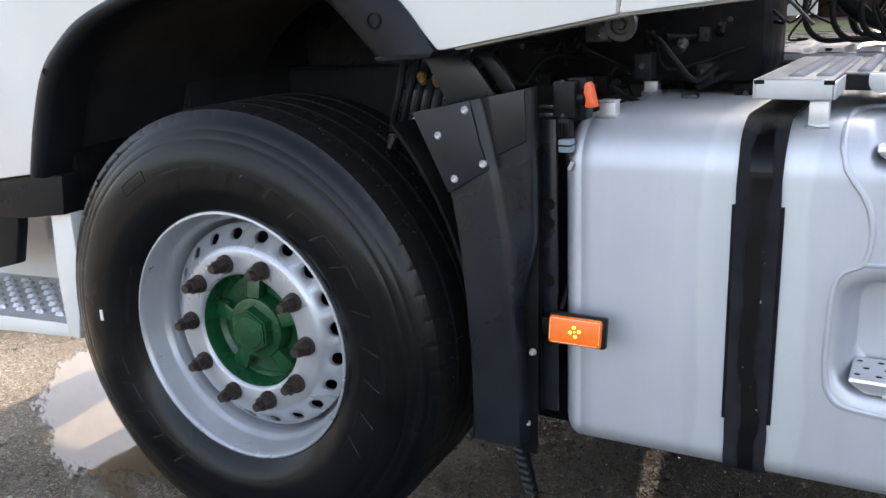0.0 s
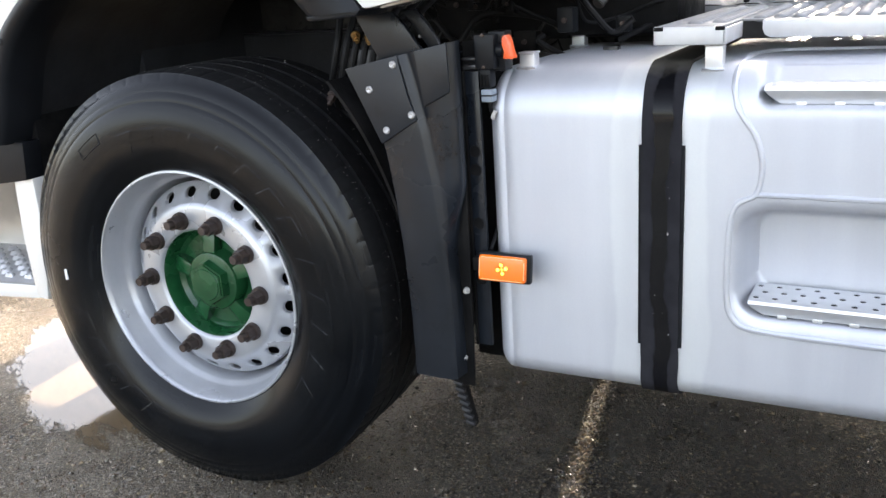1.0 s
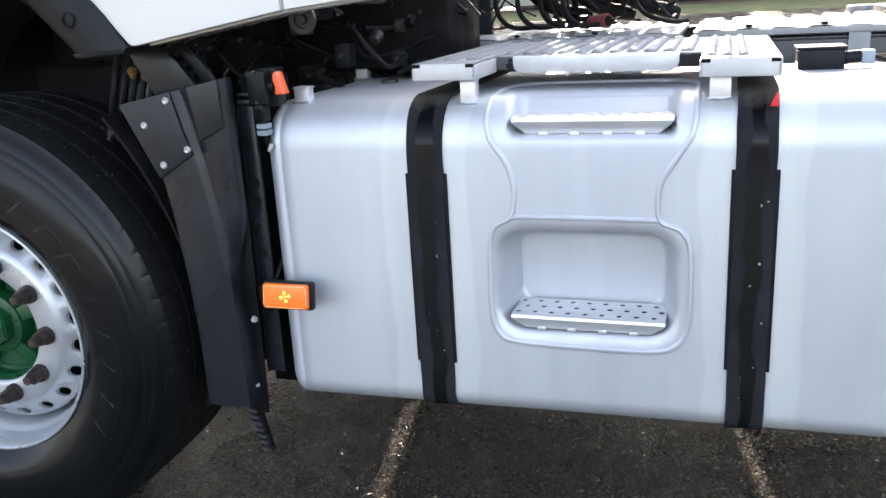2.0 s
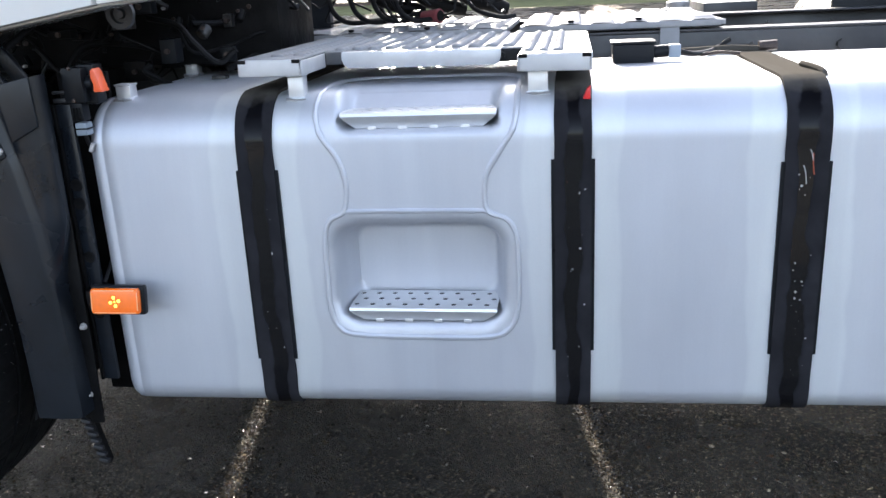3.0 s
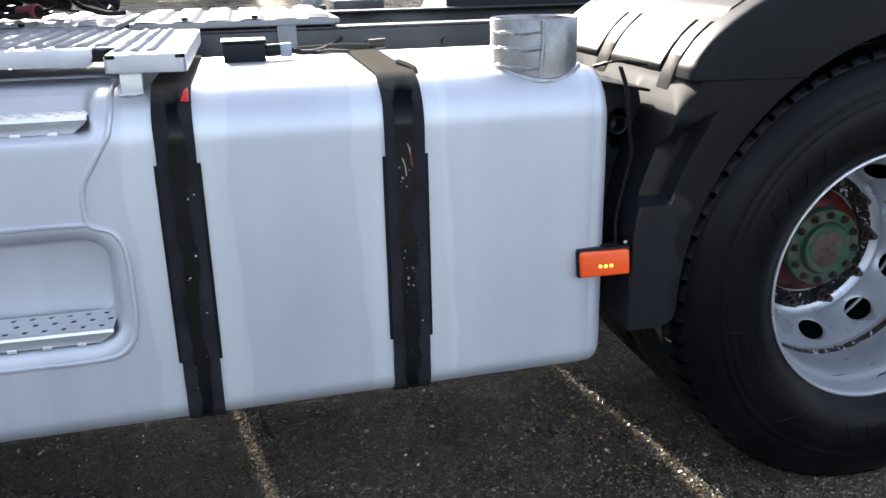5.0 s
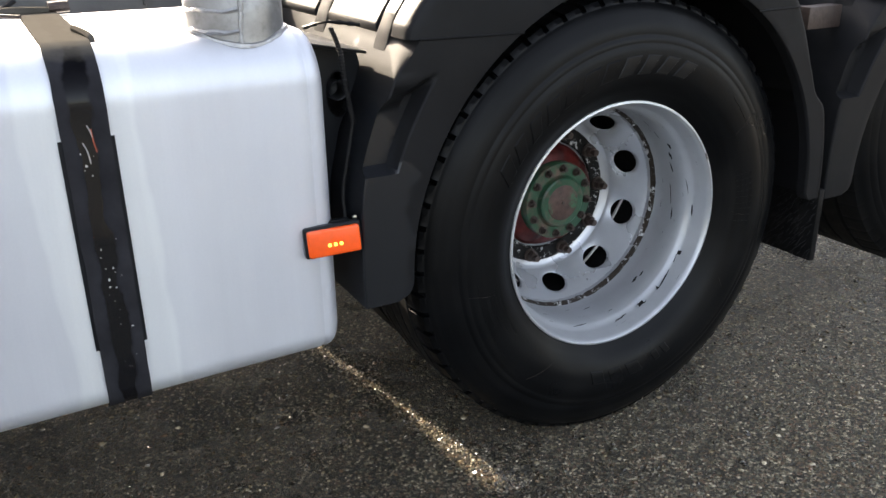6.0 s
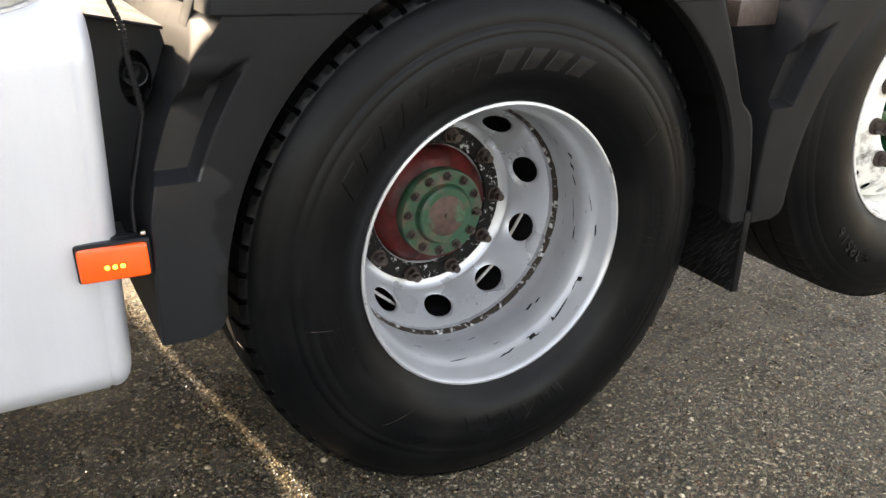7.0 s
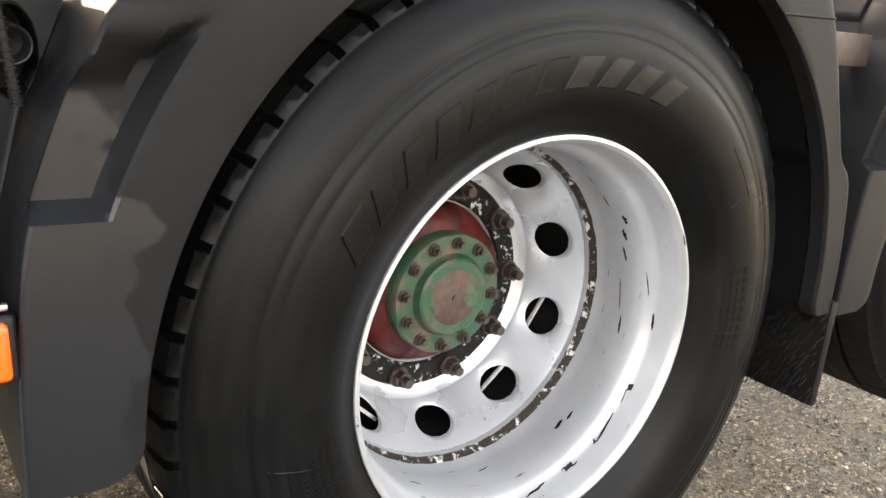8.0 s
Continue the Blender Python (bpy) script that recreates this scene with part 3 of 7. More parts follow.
def holed_band(r1, y1, r2, y2, n, phase, hole, thick=0.009, bm=None):
    """A conical ring between two circles with n round holes through it."""
    bm = bm or bmesh.new()
    rm, half, w = (r1 + r2) / 2, math.hypot(r2 - r1, y2 - y1) / 2, math.pi * (r1 + r2) / 2 / n
    K = 6
    edge = []
    for k in range(K):
        edge.append((-w + 2 * w * k / K, -half))
    for k in range(K):
        edge.append((w, -half + 2 * half * k / K))
    for k in range(K):
        edge.append((w - 2 * w * k / K, half))
    for k in range(K):
        edge.append((-w, half - 2 * half * k / K))

    def place(u, v, a0, dy=0.0):
        t = (v + half) / (2 * half)
        r, y, a = r1 + (r2 - r1) * t, y1 + (y2 - y1) * t, a0 + u / rm
        return bm.verts.new((r * math.cos(a), y + dy, r * math.sin(a)))

    for s in range(n):
        a0 = phase + 2 * math.pi * s / n
        out = [place(u, v, a0) for u, v in edge]
        ins, lip, deep = [], [], []
        for u, v in edge:
            f = math.atan2(v, u)
            lip.append(place(hole * 1.08 * math.cos(f), hole * 1.08 * math.sin(f), a0))
            ins.append(place(hole * math.cos(f), hole * math.sin(f), a0, 0.002))
            deep.append(place(hole * math.cos(f), hole * math.sin(f), a0, thick))
        c = len(edge)
        for A, B in ((out, lip), (lip, ins), (ins, deep)):
            for i in range(c):
                bm.faces.new((A[i], A[(i + 1) % c], B[(i + 1) % c], B[i]))
    bmesh.ops.remove_doubles(bm, verts=bm.verts, dist=0.0004)
    return bm


def hexnut(c, r, h, bm=None, stud=0.0, flange=True):
    """A wheel nut with its washer and stud end, pointing to -y from c."""
    bm = bm or bmesh.new()
    x, y, z = c
    if flange:
        cyl((x, y, z), (x, y - h * 0.34, z), r * 1.28, 20, r * 1.22, 0.0012, bm=bm)
    cyl((x, y - h * 0.3, z), (x, y - h, z), r * 1.02, 6, r * 0.98, 0.0012, bm=bm)
    if stud:
        cyl((x, y - h * 0.95, z), (x, y - h - stud, z), r * 0.64, 14, r * 0.6, 0.001, bm=bm)
    return bm


# ---- ground and distance ----
def ground():
    bm = bmesh.new()
    xs = [-400, -60, -12, -4, -2, 0, 2, 4, 6, 14, 60, 400]
    ys = [-400, -60, -12, -4, -1.5, 0, 1.5, 3, 8, 17, 36]
    rows = [[bm.verts.new((x, y, 0)) for x in xs] for y in ys]
    for a, b in zip(rows, rows[1:]):
        for i in range(len(xs) - 1):
            bm.faces.new((a[i], a[i + 1], b[i + 1], b[i]))
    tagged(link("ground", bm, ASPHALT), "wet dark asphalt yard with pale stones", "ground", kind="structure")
    bm = bmesh.new()
    xs = [-400, -90] + [-60 + 2 * k for k in range(61)] + [90, 400]
    rows = [[bm.verts.new((x, y + 0.7 * noise.noise((x * 0.3, y, 0.5)) * (y < 100), z)) for x in xs] for y, z in ((36, 0.001), (36.6, 0.05), (50, 0.1))]
    for p, q in zip(rows, rows[1:]):
        for k in range(len(xs) - 1):
            bm.faces.new((p[k], p[k + 1], q[k + 1], q[k]))
    tagged(link("grass_verge", bm, GRASS), "low grassy verge beyond the yard", "grass", kind="structure")
    bm = bmesh.new()
    rows = [[bm.verts.new((x, y, z)) for x in (-400, 400)] for y, z in ((49, 0.085), (52, 0.16), (420, 1.0))]
    for p, q in zip(rows, rows[1:]):
        bm.faces.new((p[0], p[1], q[1], q[0]))
    tagged(link("leaf_litter", bm, LITTER), "brown fallen leaves under the hedge", "ground", kind="structure")
    bm = bmesh.new()
    r = random.Random(4)
    for i in range(1700):
        x, y, s = r.uniform(-130, 130), r.uniform(53, 58), r.uniform(1.1, 2.7)
        m = Matrix.Translation((x, y, r.uniform(0.8, 15.5))) @ Matrix.Diagonal((s * 1.3, s, s * r.uniform(0.7, 1.3), 1))
        bmesh.ops.create_icosphere(bm, subdivisions=1, radius=1, matrix=m)
    for v in bm.verts:
        v.co += noise.noise_vector(v.co * 1.7) * 0.35
    tagged(link("hedge", bm, HEDGE), "tall brown winter hedge along the verge", "hedge", kind="stuff")


ground()


def puddle():
    bm = bmesh.new()
    bmesh.ops.create_circle(bm, cap_ends=True, segments=64, radius=1.35)
    ob = tagged(link("puddle", bm, WATER), "shallow puddle of rain water on asphalt", "puddle", kind="structure")
    ob.matrix_world = pose(-1.5, 0.22, 0.0035, 0, 0, -31) @ Matrix.Diagonal((0.72, 0.24, 1, 1))


puddle()


def pebbles():
    """Stones that stand out of the asphalt; too many to count."""
    rng = np.random.default_rng(7)
    verts, faces, total = [], [], 0
    for solid, n, lo, hi in (("octa", 130000, 0.0012, 0.0028), ("ball", 9000, 0.0028, 0.0068), ("strip", 15000, 0.0012, 0.0042)):
        base = bmesh.new()
        bmesh.ops.create_icosphere(base, subdivisions=1, radius=1)
        if solid != "ball":
            bv = np.array([(1, 0, 0), (0, 1, 0), (-1, 0, 0), (0, -1, 0), (0.2, 0.1, 1), (0, 0, -1)], float)
            bf = np.array([(0, 1, 4), (1, 2, 4), (2, 3, 4), (3, 0, 4), (1, 0, 5), (2, 1, 5), (3, 2, 5), (0, 3, 5)])
        else:
            bv = np.array([v.co[:] for v in base.verts])
            bf = np.array([[v.index for v in f.verts] for f in base.faces])
        base.free()
        x, y = rng.uniform(-2.4, 4.6, n), rng.uniform(-1.0, 0.75, n)
        if solid == "strip":
            # extra stones added along the three sun streaks to make them glitter
            y = rng.uniform(-0.1, 1.25, n)
            x = np.array((0.32, 1.31, 2.284))[rng.integers(0, 3, n)] + rng.normal(0, 0.022, n) - 0.1835 * y
        keep = ~((x > -2.3) & (x < -0.95) & (y > -0.1) & (y < 0.6))
        x, y = x[keep], y[keep]
        n = len(x)
        s = rng.uniform(lo, hi, n)
        a = rng.uniform(0, 6.28, n)
        k = rng.uniform(0.6, 1.4, (n, 3)) * s[:, None]
        p = bv[None] * k[:, None, :] * (1 + 0.25 * np.sin(bv[None] * 3 + a[:, None, None]))
        p[..., 2] += (p[..., 0] * rng.uniform(-0.4, 0.4, n)[:, None] + p[..., 1] * rng.uniform(-0.4, 0.4, n)[:, None])
        c, d = np.cos(a)[:, None], np.sin(a)[:, None]
        px, py = p[..., 0] * c - p[..., 1] * d + x[:, None], p[..., 0] * d + p[..., 1] * c + y[:, None]
        pz = p[..., 2] * 0.6 + s[:, None] * 0.1
        verts.append(np.stack((px, py, pz), -1).reshape(-1, 3))
        faces.append((bf[None] + (np.arange(n) * len(bv))[:, None, None]).reshape(-1, 3) + total)
        total += n * len(bv)
    me = bpy.data.meshes.new("gravel")
    me.from_pydata(np.concatenate(verts).tolist(), [], np.concatenate(faces).tolist())
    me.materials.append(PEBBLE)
    tagged(new("gravel", me), "small mixed stones set in the wet asphalt", "gravel", kind="stuff")


pebbles()


# ---- fuel tank ----
TX0, TX1, TB, TT, TD = 0.188, 1.944, 0.4, 1.03, 0.62
R_TOP, R_LOW = 0.09, 0.042


def hang(x, z):
    """The underside of the tank falls a little towards the front."""
    return z + 0.016 * (x - 1.18) * (TT - z) / (TT - TB)


def section(off=0.0, fine=False):
    """The tank's outline in y and z, from the back of the top, over the front, to the back of the bottom."""
    out = []
    top = 30 if fine else 8
    for i in range(top):
        out.append((TD - 0.05 - (TD - 0.05 - R_TOP) * i / top, TT + off))
    for i in range(25):
        a = math.pi / 2 * i / 24
        out.append((R_TOP - (R_TOP + off) * math.sin(a), TT - R_TOP + (R_TOP + off) * math.cos(a)))
    z0, z1 = TT - R_TOP, TB + R_LOW
    n = 70 if fine else 8
    for i in range(1, n):
        out.append((-off, z0 + (z1 - z0) * i / n))
    for i in range(9):
        a = math.pi / 2 * i / 8
        out.append((R_LOW - (R_LOW + off) * math.cos(a), z1 - (R_LOW + off) * math.sin(a)))
    for i in range(1, 9):
        out.append((R_LOW + (TD - 0.05 - R_LOW) * i / 8, TB - off))
    return out


def soft(a, b, v):
    t = min(1.0, max(0.0, (v - a) / (b - a)))
    return t * t * (3 - 2 * t)


def window(lo, hi, edge, v):
    return soft(lo, lo + edge, v) * (1 - soft(hi - edge, hi, v))


def pocket(x, y, z):
    """Steps pressed into the face of the tank."""
    dx, dz = abs(x - 0.839) - 0.112, abs(z - 0.682) - 0.045
    d = math.hypot(max(dx, 0), max(dz, 0)) + min(max(dx, dz), 0)
    deep = 0.105 * (1 - soft(0.03, 0.06, d))
    # a shallow dished border round the lower pocket
    deep += 0.004 * (1 - soft(0.062, 0.074, d))
    out = max(y, deep) if z < 0.93 else y
    wx = window(0.69, 1.01, 0.03, x)
    if z > 0.955 and y < 0.25:
        back = 0.07 * soft(0.958, 0.98, z) + 0.014 * soft(0.98, 1.012, z) + 0.03 * soft(1.012, 1.03, z)
        out = max(out, back * wx)
    # the upper step runs back and up as a dished scoop
    if z > 0.955:
        z -= wx * max(0.0, z - 0.99 - 0.04 * soft(0.05, 0.15, out))
    return out, z


def fuel_tank():
    tank = thing("fuel_tank", "brushed aluminium fuel tank with pressed-in steps and black straps", "fuel tank")
    bm = bmesh.new()
    xs = [TX0 + e for e in (0, 0.002, 0.006, 0.012, 0.02, 0.03, 0.034, 0.037, 0.04, 0.06)]
    xs += [TX0 + 0.06 + (0.66 - TX0 - 0.06) * i / 12 for i in range(1, 12)]
    xs += [0.66 + 0.36 * i / 60 for i in range(61)]
    xs += [1.02 + (TX1 - 0.06 - 1.02) * i / 24 for i in range(1, 24)]
    xs += [TX1 - e for e in (0.06, 0.04, 0.037, 0.034, 0.03, 0.02, 0.012, 0.006, 0.002, 0)]
    sec = section(0.0, True)
    sec += [(TD - 0.02, TB + 0.01), (TD, TB + 0.05), (TD, TT - 0.05), (TD - 0.02, TT - 0.01)]
    cy, cz = TD / 2, (TT + TB) / 2
    rings = []
    for x in xs:
        e = min(x - TX0, TX1 - x)
        inset = 0.03 - math.sqrt(max(0, 0.03 ** 2 - (0.03 - min(e, 0.03)) ** 2))
        if 0.0335 < e < 0.0375:
            inset += 0.0022
        ky, kz = 1 - inset / (TD / 2), 1 - inset / ((TT - TB) / 2)
        ring = []
        for y, z in sec:
            yy, zz = pocket(x, y, z) if 0.66 < x < 1.02 else (y, z)
            ring.append(bm.verts.new((x, cy + (yy - cy) * ky, hang(x, cz + (zz - cz) * kz))))
        rings.append(ring)
    n = len(sec)
    for A, B in zip(rings, rings[1:]):
        for k in range(n):
            bm.faces.new((A[k], A[(k + 1) % n], B[(k + 1) % n], B[k]))
    bm.faces.new(rings[0])
    bm.faces.new(rings[-1][::-1])
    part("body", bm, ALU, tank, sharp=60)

    def on_face(x, z):
        y = 0.0
        if z > TT - R_TOP:
            y = R_TOP - math.sqrt(max(0, R_TOP ** 2 - (z - TT + R_TOP) ** 2))
        return (x, y - 0.0005, z)

    right = [(0.978, 0.809), (0.973, 0.85), (0.98, 0.885), (1.005, 0.925), (1.026, 0.958), (1.033, 0.985), (1.035, 1.005), (1.035, 1.024)]
    left = [(0.655, 1.024), (0.655, 1.005), (0.658, 0.985), (0.668, 0.955), (0.695, 0.915), (0.707, 0.88), (0.709, 0.845), (0.7, 0.809)]
    lower = [(0.672, 0.792), (0.66, 0.76), (0.657, 0.69), (0.658, 0.61), (0.672, 0.57), (0.71, 0.554), (0.84, 0.551), (0.97, 0.553),
             (1.012, 0.57), (1.03, 0.61), (1.033, 0.69), (1.03, 0.76), (1.014, 0.792)]
    part("weld_seam", tube([on_face(x, z) for x, z in left + lower + right] + [(1.035, 0.13, 1.0305), (1.031, 0.2, 1.0308), (1.0, 0.255, 1.0308), (0.94, 0.268, 1.0308), (0.75, 0.268, 1.0308), (0.69, 0.255, 1.0308), (0.66, 0.2, 1.0308), (0.656, 0.13, 1.0305)], 0.0055, 8, 6, closed=True, wobble=0.25), ALU, tank)
    part("weld_seam", tube([on_face(x, z) for x, z in ((0.7, 0.809), (0.78, 0.81), (0.9, 0.81), (0.978, 0.809))], 0.005, 8, 6, wobble=0.25), ALU, tank)
    return tank


def tread(tank, x0, x1, y0, y1, z, nx, ny, r, drop):
    """A perforated tread with a folded, tapered front lip."""
    bm = bmesh.new()
    w, d = (x1 - x0) / nx, (y1 - y0) / ny
    K = 4
    edge = [(-0.5 + k / K, -0.5) for k in range(K)] + [(0.5, -0.5 + k / K) for k in range(K)]
    edge += [(0.5 - k / K, 0.5) for k in range(K)] + [(-0.5, 0.5 - k / K) for k in range(K)]
    for j in range(ny):
        s = 0.18 if j % 2 else -0.18
        for i in range(nx):
            cx, cy = x0 + (i + 0.5) * w, y0 + (j + 0.5) * d
            out = [bm.verts.new((cx + u * w, cy + v * d, z)) for u, v in edge]
            rim, top, hole = [], [], []
            for u, v in edge:
                f = math.atan2(v * d, (u - s) * w)
                px, py = cx + s * w, cy
                rim.append(bm.verts.new((px + r * 1.15 * math.cos(f), py + r * 1.15 * math.sin(f), z)))
                top.append(bm.verts.new((px + r * 1.0 * math.cos(f), py + r * 1.0 * math.sin(f), z - 0.0003)))
                hole.append(bm.verts.new((px + r * 0.99 * math.cos(f), py + r * 0.99 * math.sin(f), z - 0.0015)))
            c = len(edge)
            for A, B in ((out, rim), (rim, top), (top, hole)):
                for k in range(c):
                    bm.faces.new((A[k], A[(k + 1) % c], B[(k + 1) % c], B[k]))
    bmesh.ops.remove_doubles(bm, verts=bm.verts, dist=0.0003)
    t = part("step_tread", bm, PLATE, tank, "perforated aluminium step tread")
    # added black sheet: the cavity's shade, seen through the holes
    part("underside", box(x0 + 0.004, x1 - 0.004, y0 + 0.004, y1 - 0.002, z - 0.006, z - 0.002, 0.001), SHADE_SOOT, t, "black sheet standing in for the shade below the tread")
    bm = bmesh.new()
    prof = [(0.0, 0.0, 0.0), (-0.004, -0.002, 0.0), (-0.006, -0.007, 0.0), (-0.004, -0.014, 0.006), (0.004, -drop, 0.026)]
    rows = [(bm.verts.new((x0 + t3, y0 + t1, z + t2)), bm.verts.new((x1 - t3, y0 + t1, z + t2))) for t1, t2, t3 in prof]
    rows2 = [(bm.verts.new((x0 + t3, y0 + t1 + 0.003, z + t2 - 0.001)), bm.verts.new((x1 - t3, y0 + t1 + 0.003, z + t2 - 0.001))) for t1, t2, t3 in prof]
    for R in (rows, rows2):
        for a, b in zip(R, R[1:]):
            bm.faces.new((a[0], a[1], b[1], b[0]))
    for i in range(len(prof) - 1):
        for s in (0, 1):
            bm.faces.new((rows[i][s], rows[i + 1][s], rows2[i + 1][s], rows2[i][s]))
    part("lip", bm, PLATE, t)
    for k in range(4):
        x = x0 + (x1 - x0) * (0.2 + 0.2 * k)
        part("tab", box(x - 0.008, x + 0.008, y0 + 0.001, y0 + 0.006, z - drop - 0.004, z - drop + 0.003, 0.001), PLATE, t)
    return t


TANK = fuel_tank()
tread(TANK, 0.695, 0.99, 0.006, 0.1, 0.612, 9, 3, 0.0056, 0.029)
tread(TANK, 0.705, 0.998, 0.014, 0.075, 0.996, 10, 3, 0.0056, 0.03)


def band(x0, x1, off, thick, z_lo=None, z_hi=None, ragged=0.0, seed=0):
    """A band round the tank's section."""
    sec = [p for p in section(off, True)]
    if z_lo is not None:
        sec = [p for p in sec if z_lo <= p[1] <= z_hi and p[0] < 0.2]
        sec = [(sec[0][0], z_hi)] + sec + [(sec[-1][0], z_lo)]
    bm = bmesh.new()
    rows = []
    for k, (y, z) in enumerate(sec):
        p, q = sec[max(k - 1, 0)], sec[min(k + 1, len(sec) - 1)]
        t = Vector((0, q[0] - p[0], q[1] - p[1]))
        nrm = Vector((0, t.z, -t.y))
        if nrm.length > 0:
            nrm.normalize()
        j0 = ragged * noise.noise((seed, z * 22, 0.3)) if ragged else 0
        j1 = ragged * noise.noise((seed + 5, z * 22, 7.3)) if ragged else 0
        c = Vector((0, y, z))
        i = c - nrm * thick
        # nrm points out of the tank
        rows.append([bm.verts.new((x, p.y, hang(x, p.z))) for x, p in ((x0 + j0, i), (x0 + j0, c), (x1 + j1, c), (x1 + j1, i))])
    for a, b in zip(rows, rows[1:]):
        for k in range(4):
            bm.faces.new((a[k], a[(k + 1) % 4], b[(k + 1) % 4], b[k]))
    bm.faces.new(rows[0])
    bm.faces.new(rows[-1][::-1])
    return bm


for i, (a, b, lo, hi) in enumerate(((0.494, 0.578, 0.507, 0.895), (1.096, 1.175, 0.53, 0.905), (1.495, 1.58, 0.524, 0.893))):
    st = thing("tank_strap", "wet black steel strap with rubber lining round the tank", "strap", "straps round the fuel tank")
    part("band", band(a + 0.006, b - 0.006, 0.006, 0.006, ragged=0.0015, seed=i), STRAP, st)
    part("liner", band(a, b, 0.0035, 0.003, lo, hi), PLASTIC, st, "black rubber lining strip")
    for k in range((8, 12, 26)[i]):
        r = random.Random(i * 20 + k)
        z = r.uniform(0.47, 0.88)
        x = (a + b) / 2 + r.uniform(-0.016, 0.022)
        w = 0.0006 + 0.003 * r.random() ** 3
        h = w * r.uniform(0.8, 2.6)
        part("scuff", prism([(x, z), (x + w, z - h * 0.3), (x + w * 1.6, z + h * 0.4), (x + w * 0.6, z + h)], -0.0064, -0.0055, 0), RED_SCUFF if k == 2 else PALE, st)
    if i == 2:
        # thin scratches where the paint has been torn off
        for pts, m in (([(1.531, 0.889), (1.536, 0.874), (1.538, 0.855)], PALE), ([(1.546, 0.91), (1.547, 0.891), (1.55, 0.872)], RED_SCUFF), ([(1.541, 0.916), (1.545, 0.905), (1.5465, 0.897)], PALE)):
            part("scratch", tube([(x, -0.0062, z) for x, z in pts], 0.0011, 5, 2), m, st)


def clip_bracket(x, y, z, h, w=0.03):
    """A bent strip: foot, upright with a worn edge, and a top fold."""
    br = thing("tank_bracket", "small bent aluminium bracket welded on the tank", "bracket", "brackets on the tank")
    part("foot", box(x - w / 2 - 0.004, x + w / 2 + 0.004, y - 0.018, y + 0.016, z - 0.004, z + 0.005, 0.002), ALU, br)
    part("web", box(x - w / 2, x + w / 2, y - 0.013, y - 0.009, z + 0.003, z + h, 0.0012), PLATE, br)
    part("side_fold", box(x + w / 2 - 0.004, x + w / 2, y - 0.0085, y + 0.016, z + 0.003, z + h, 0.0012), PLATE, br)
    part("top_fold", box(x - w / 2 - 0.002, x + w / 2 + 0.002, y - 0.014, y + 0.018, z + h + 0.0005, z + h + 0.0045, 0.0012), PLATE, br)
    part("weld_bead", tube([(x - w / 2 - 0.004, y - 0.017, z + 0.001), (x, y - 0.019, z), (x + w / 2 + 0.004, y - 0.017, z + 0.001)], 0.0028, 6, 6, wobble=0.8), WELD, br)


clip_bracket(0.25, 0.078, 1.024, 0.028)
clip_bracket(0.214, 0.48, 1.03, 0.024)
clip_bracket(0.612, 0.064, 1.018, 0.043)
clip_bracket(1.072, 0.064, 1.018, 0.04, 0.036)


def filler_neck(x, y):
    nk = thing("tank_collar", "rough welded metal collar on the tank top", "collar")
    bm = bmesh.new()
    r = 0.085

    def wave(i, k, yy, rr):
        a = 2 * math.pi * i / 64
        return yy, rr + 0.0015 * noise.noise((math.cos(a) * 3, math.sin(a) * 3, yy * 20))

    lathe([(0.985, r), (1.0, r), (1.06, r), (1.121, r), (1.124, r - 0.002), (1.121, r - 0.005), (1.0, r - 0.005)], 64, bm, wave)
    for v in bm.verts:
        v.co = Vector((x + v.co.x, y + v.co.z, v.co.y))
    part("ring", bm, GALV, nk)
    for z in (1.035, 1.07, 1.1):
        pts = [(x + (r + 0.001) * math.cos(a), y + (r + 0.001) * math.sin(a), z + 0.004 * noise.noise((a * 3, z * 9, 0))) for a in [math.pi * (1.0 + 0.44 * k / 14) for k in range(15)]]
        part("weld_bead", tube(pts, 0.0038, 6, 3, wobble=0.7), WELD, nk)
    sx, sy = x - 0.012, y - r - 0.001
    part("weld_bead", tube([(sx, sy, 0.995), (sx - 0.002, sy, 1.03), (sx + 0.002, sy, 1.07), (sx, sy, 1.122)], 0.0035, 6, 6, wobble=0.7), WELD, nk)
    part("base_weld", tube([(x + (r + 0.002) * math.cos(a), y + (r + 0.002) * math.sin(a), on_top(y + (r + 0.002) * math.sin(a))) for a in [2 * math.pi * k / 40 for k in range(40)]], 0.005, 6, 2, closed=True, wobble=0.6), WELD, nk)


def on_top(y):
    if y >= R_TOP:
        return TT
    return TT - R_TOP + math.sqrt(max(0, R_TOP ** 2 - (R_TOP - y) ** 2))


filler_neck(1.824, 0.12)

sender = thing("level_sender", "black sender box with grey plug on the tank top", "sender box")
part("housing", box(1.222, 1.312, 0.42, 0.5, 1.03, 1.07, 0.004), PLASTIC, sender)
part("lid", box(1.218, 1.316, 0.416, 0.504, 1.0705, 1.077, 0.003), PLASTIC, sender)
part("plug", cyl((1.312, 0.45, 1.05), (1.345, 0.45, 1.052), 0.014, 12, bevel=0.002), PLASTIC, sender)
part("connector", box(1.345, 1.37, 0.435, 0.465, 1.037, 1.066, 0.003), GREYBOX, sender)
part("lead", tube([(1.37, 0.45, 1.05), (1.4, 0.47, 1.042), (1.44, 0.53, 1.04), (1.47, 0.58, 1.045), (1.5, 0.6, 1.06)], 0.006, 8), HOSE, sender)

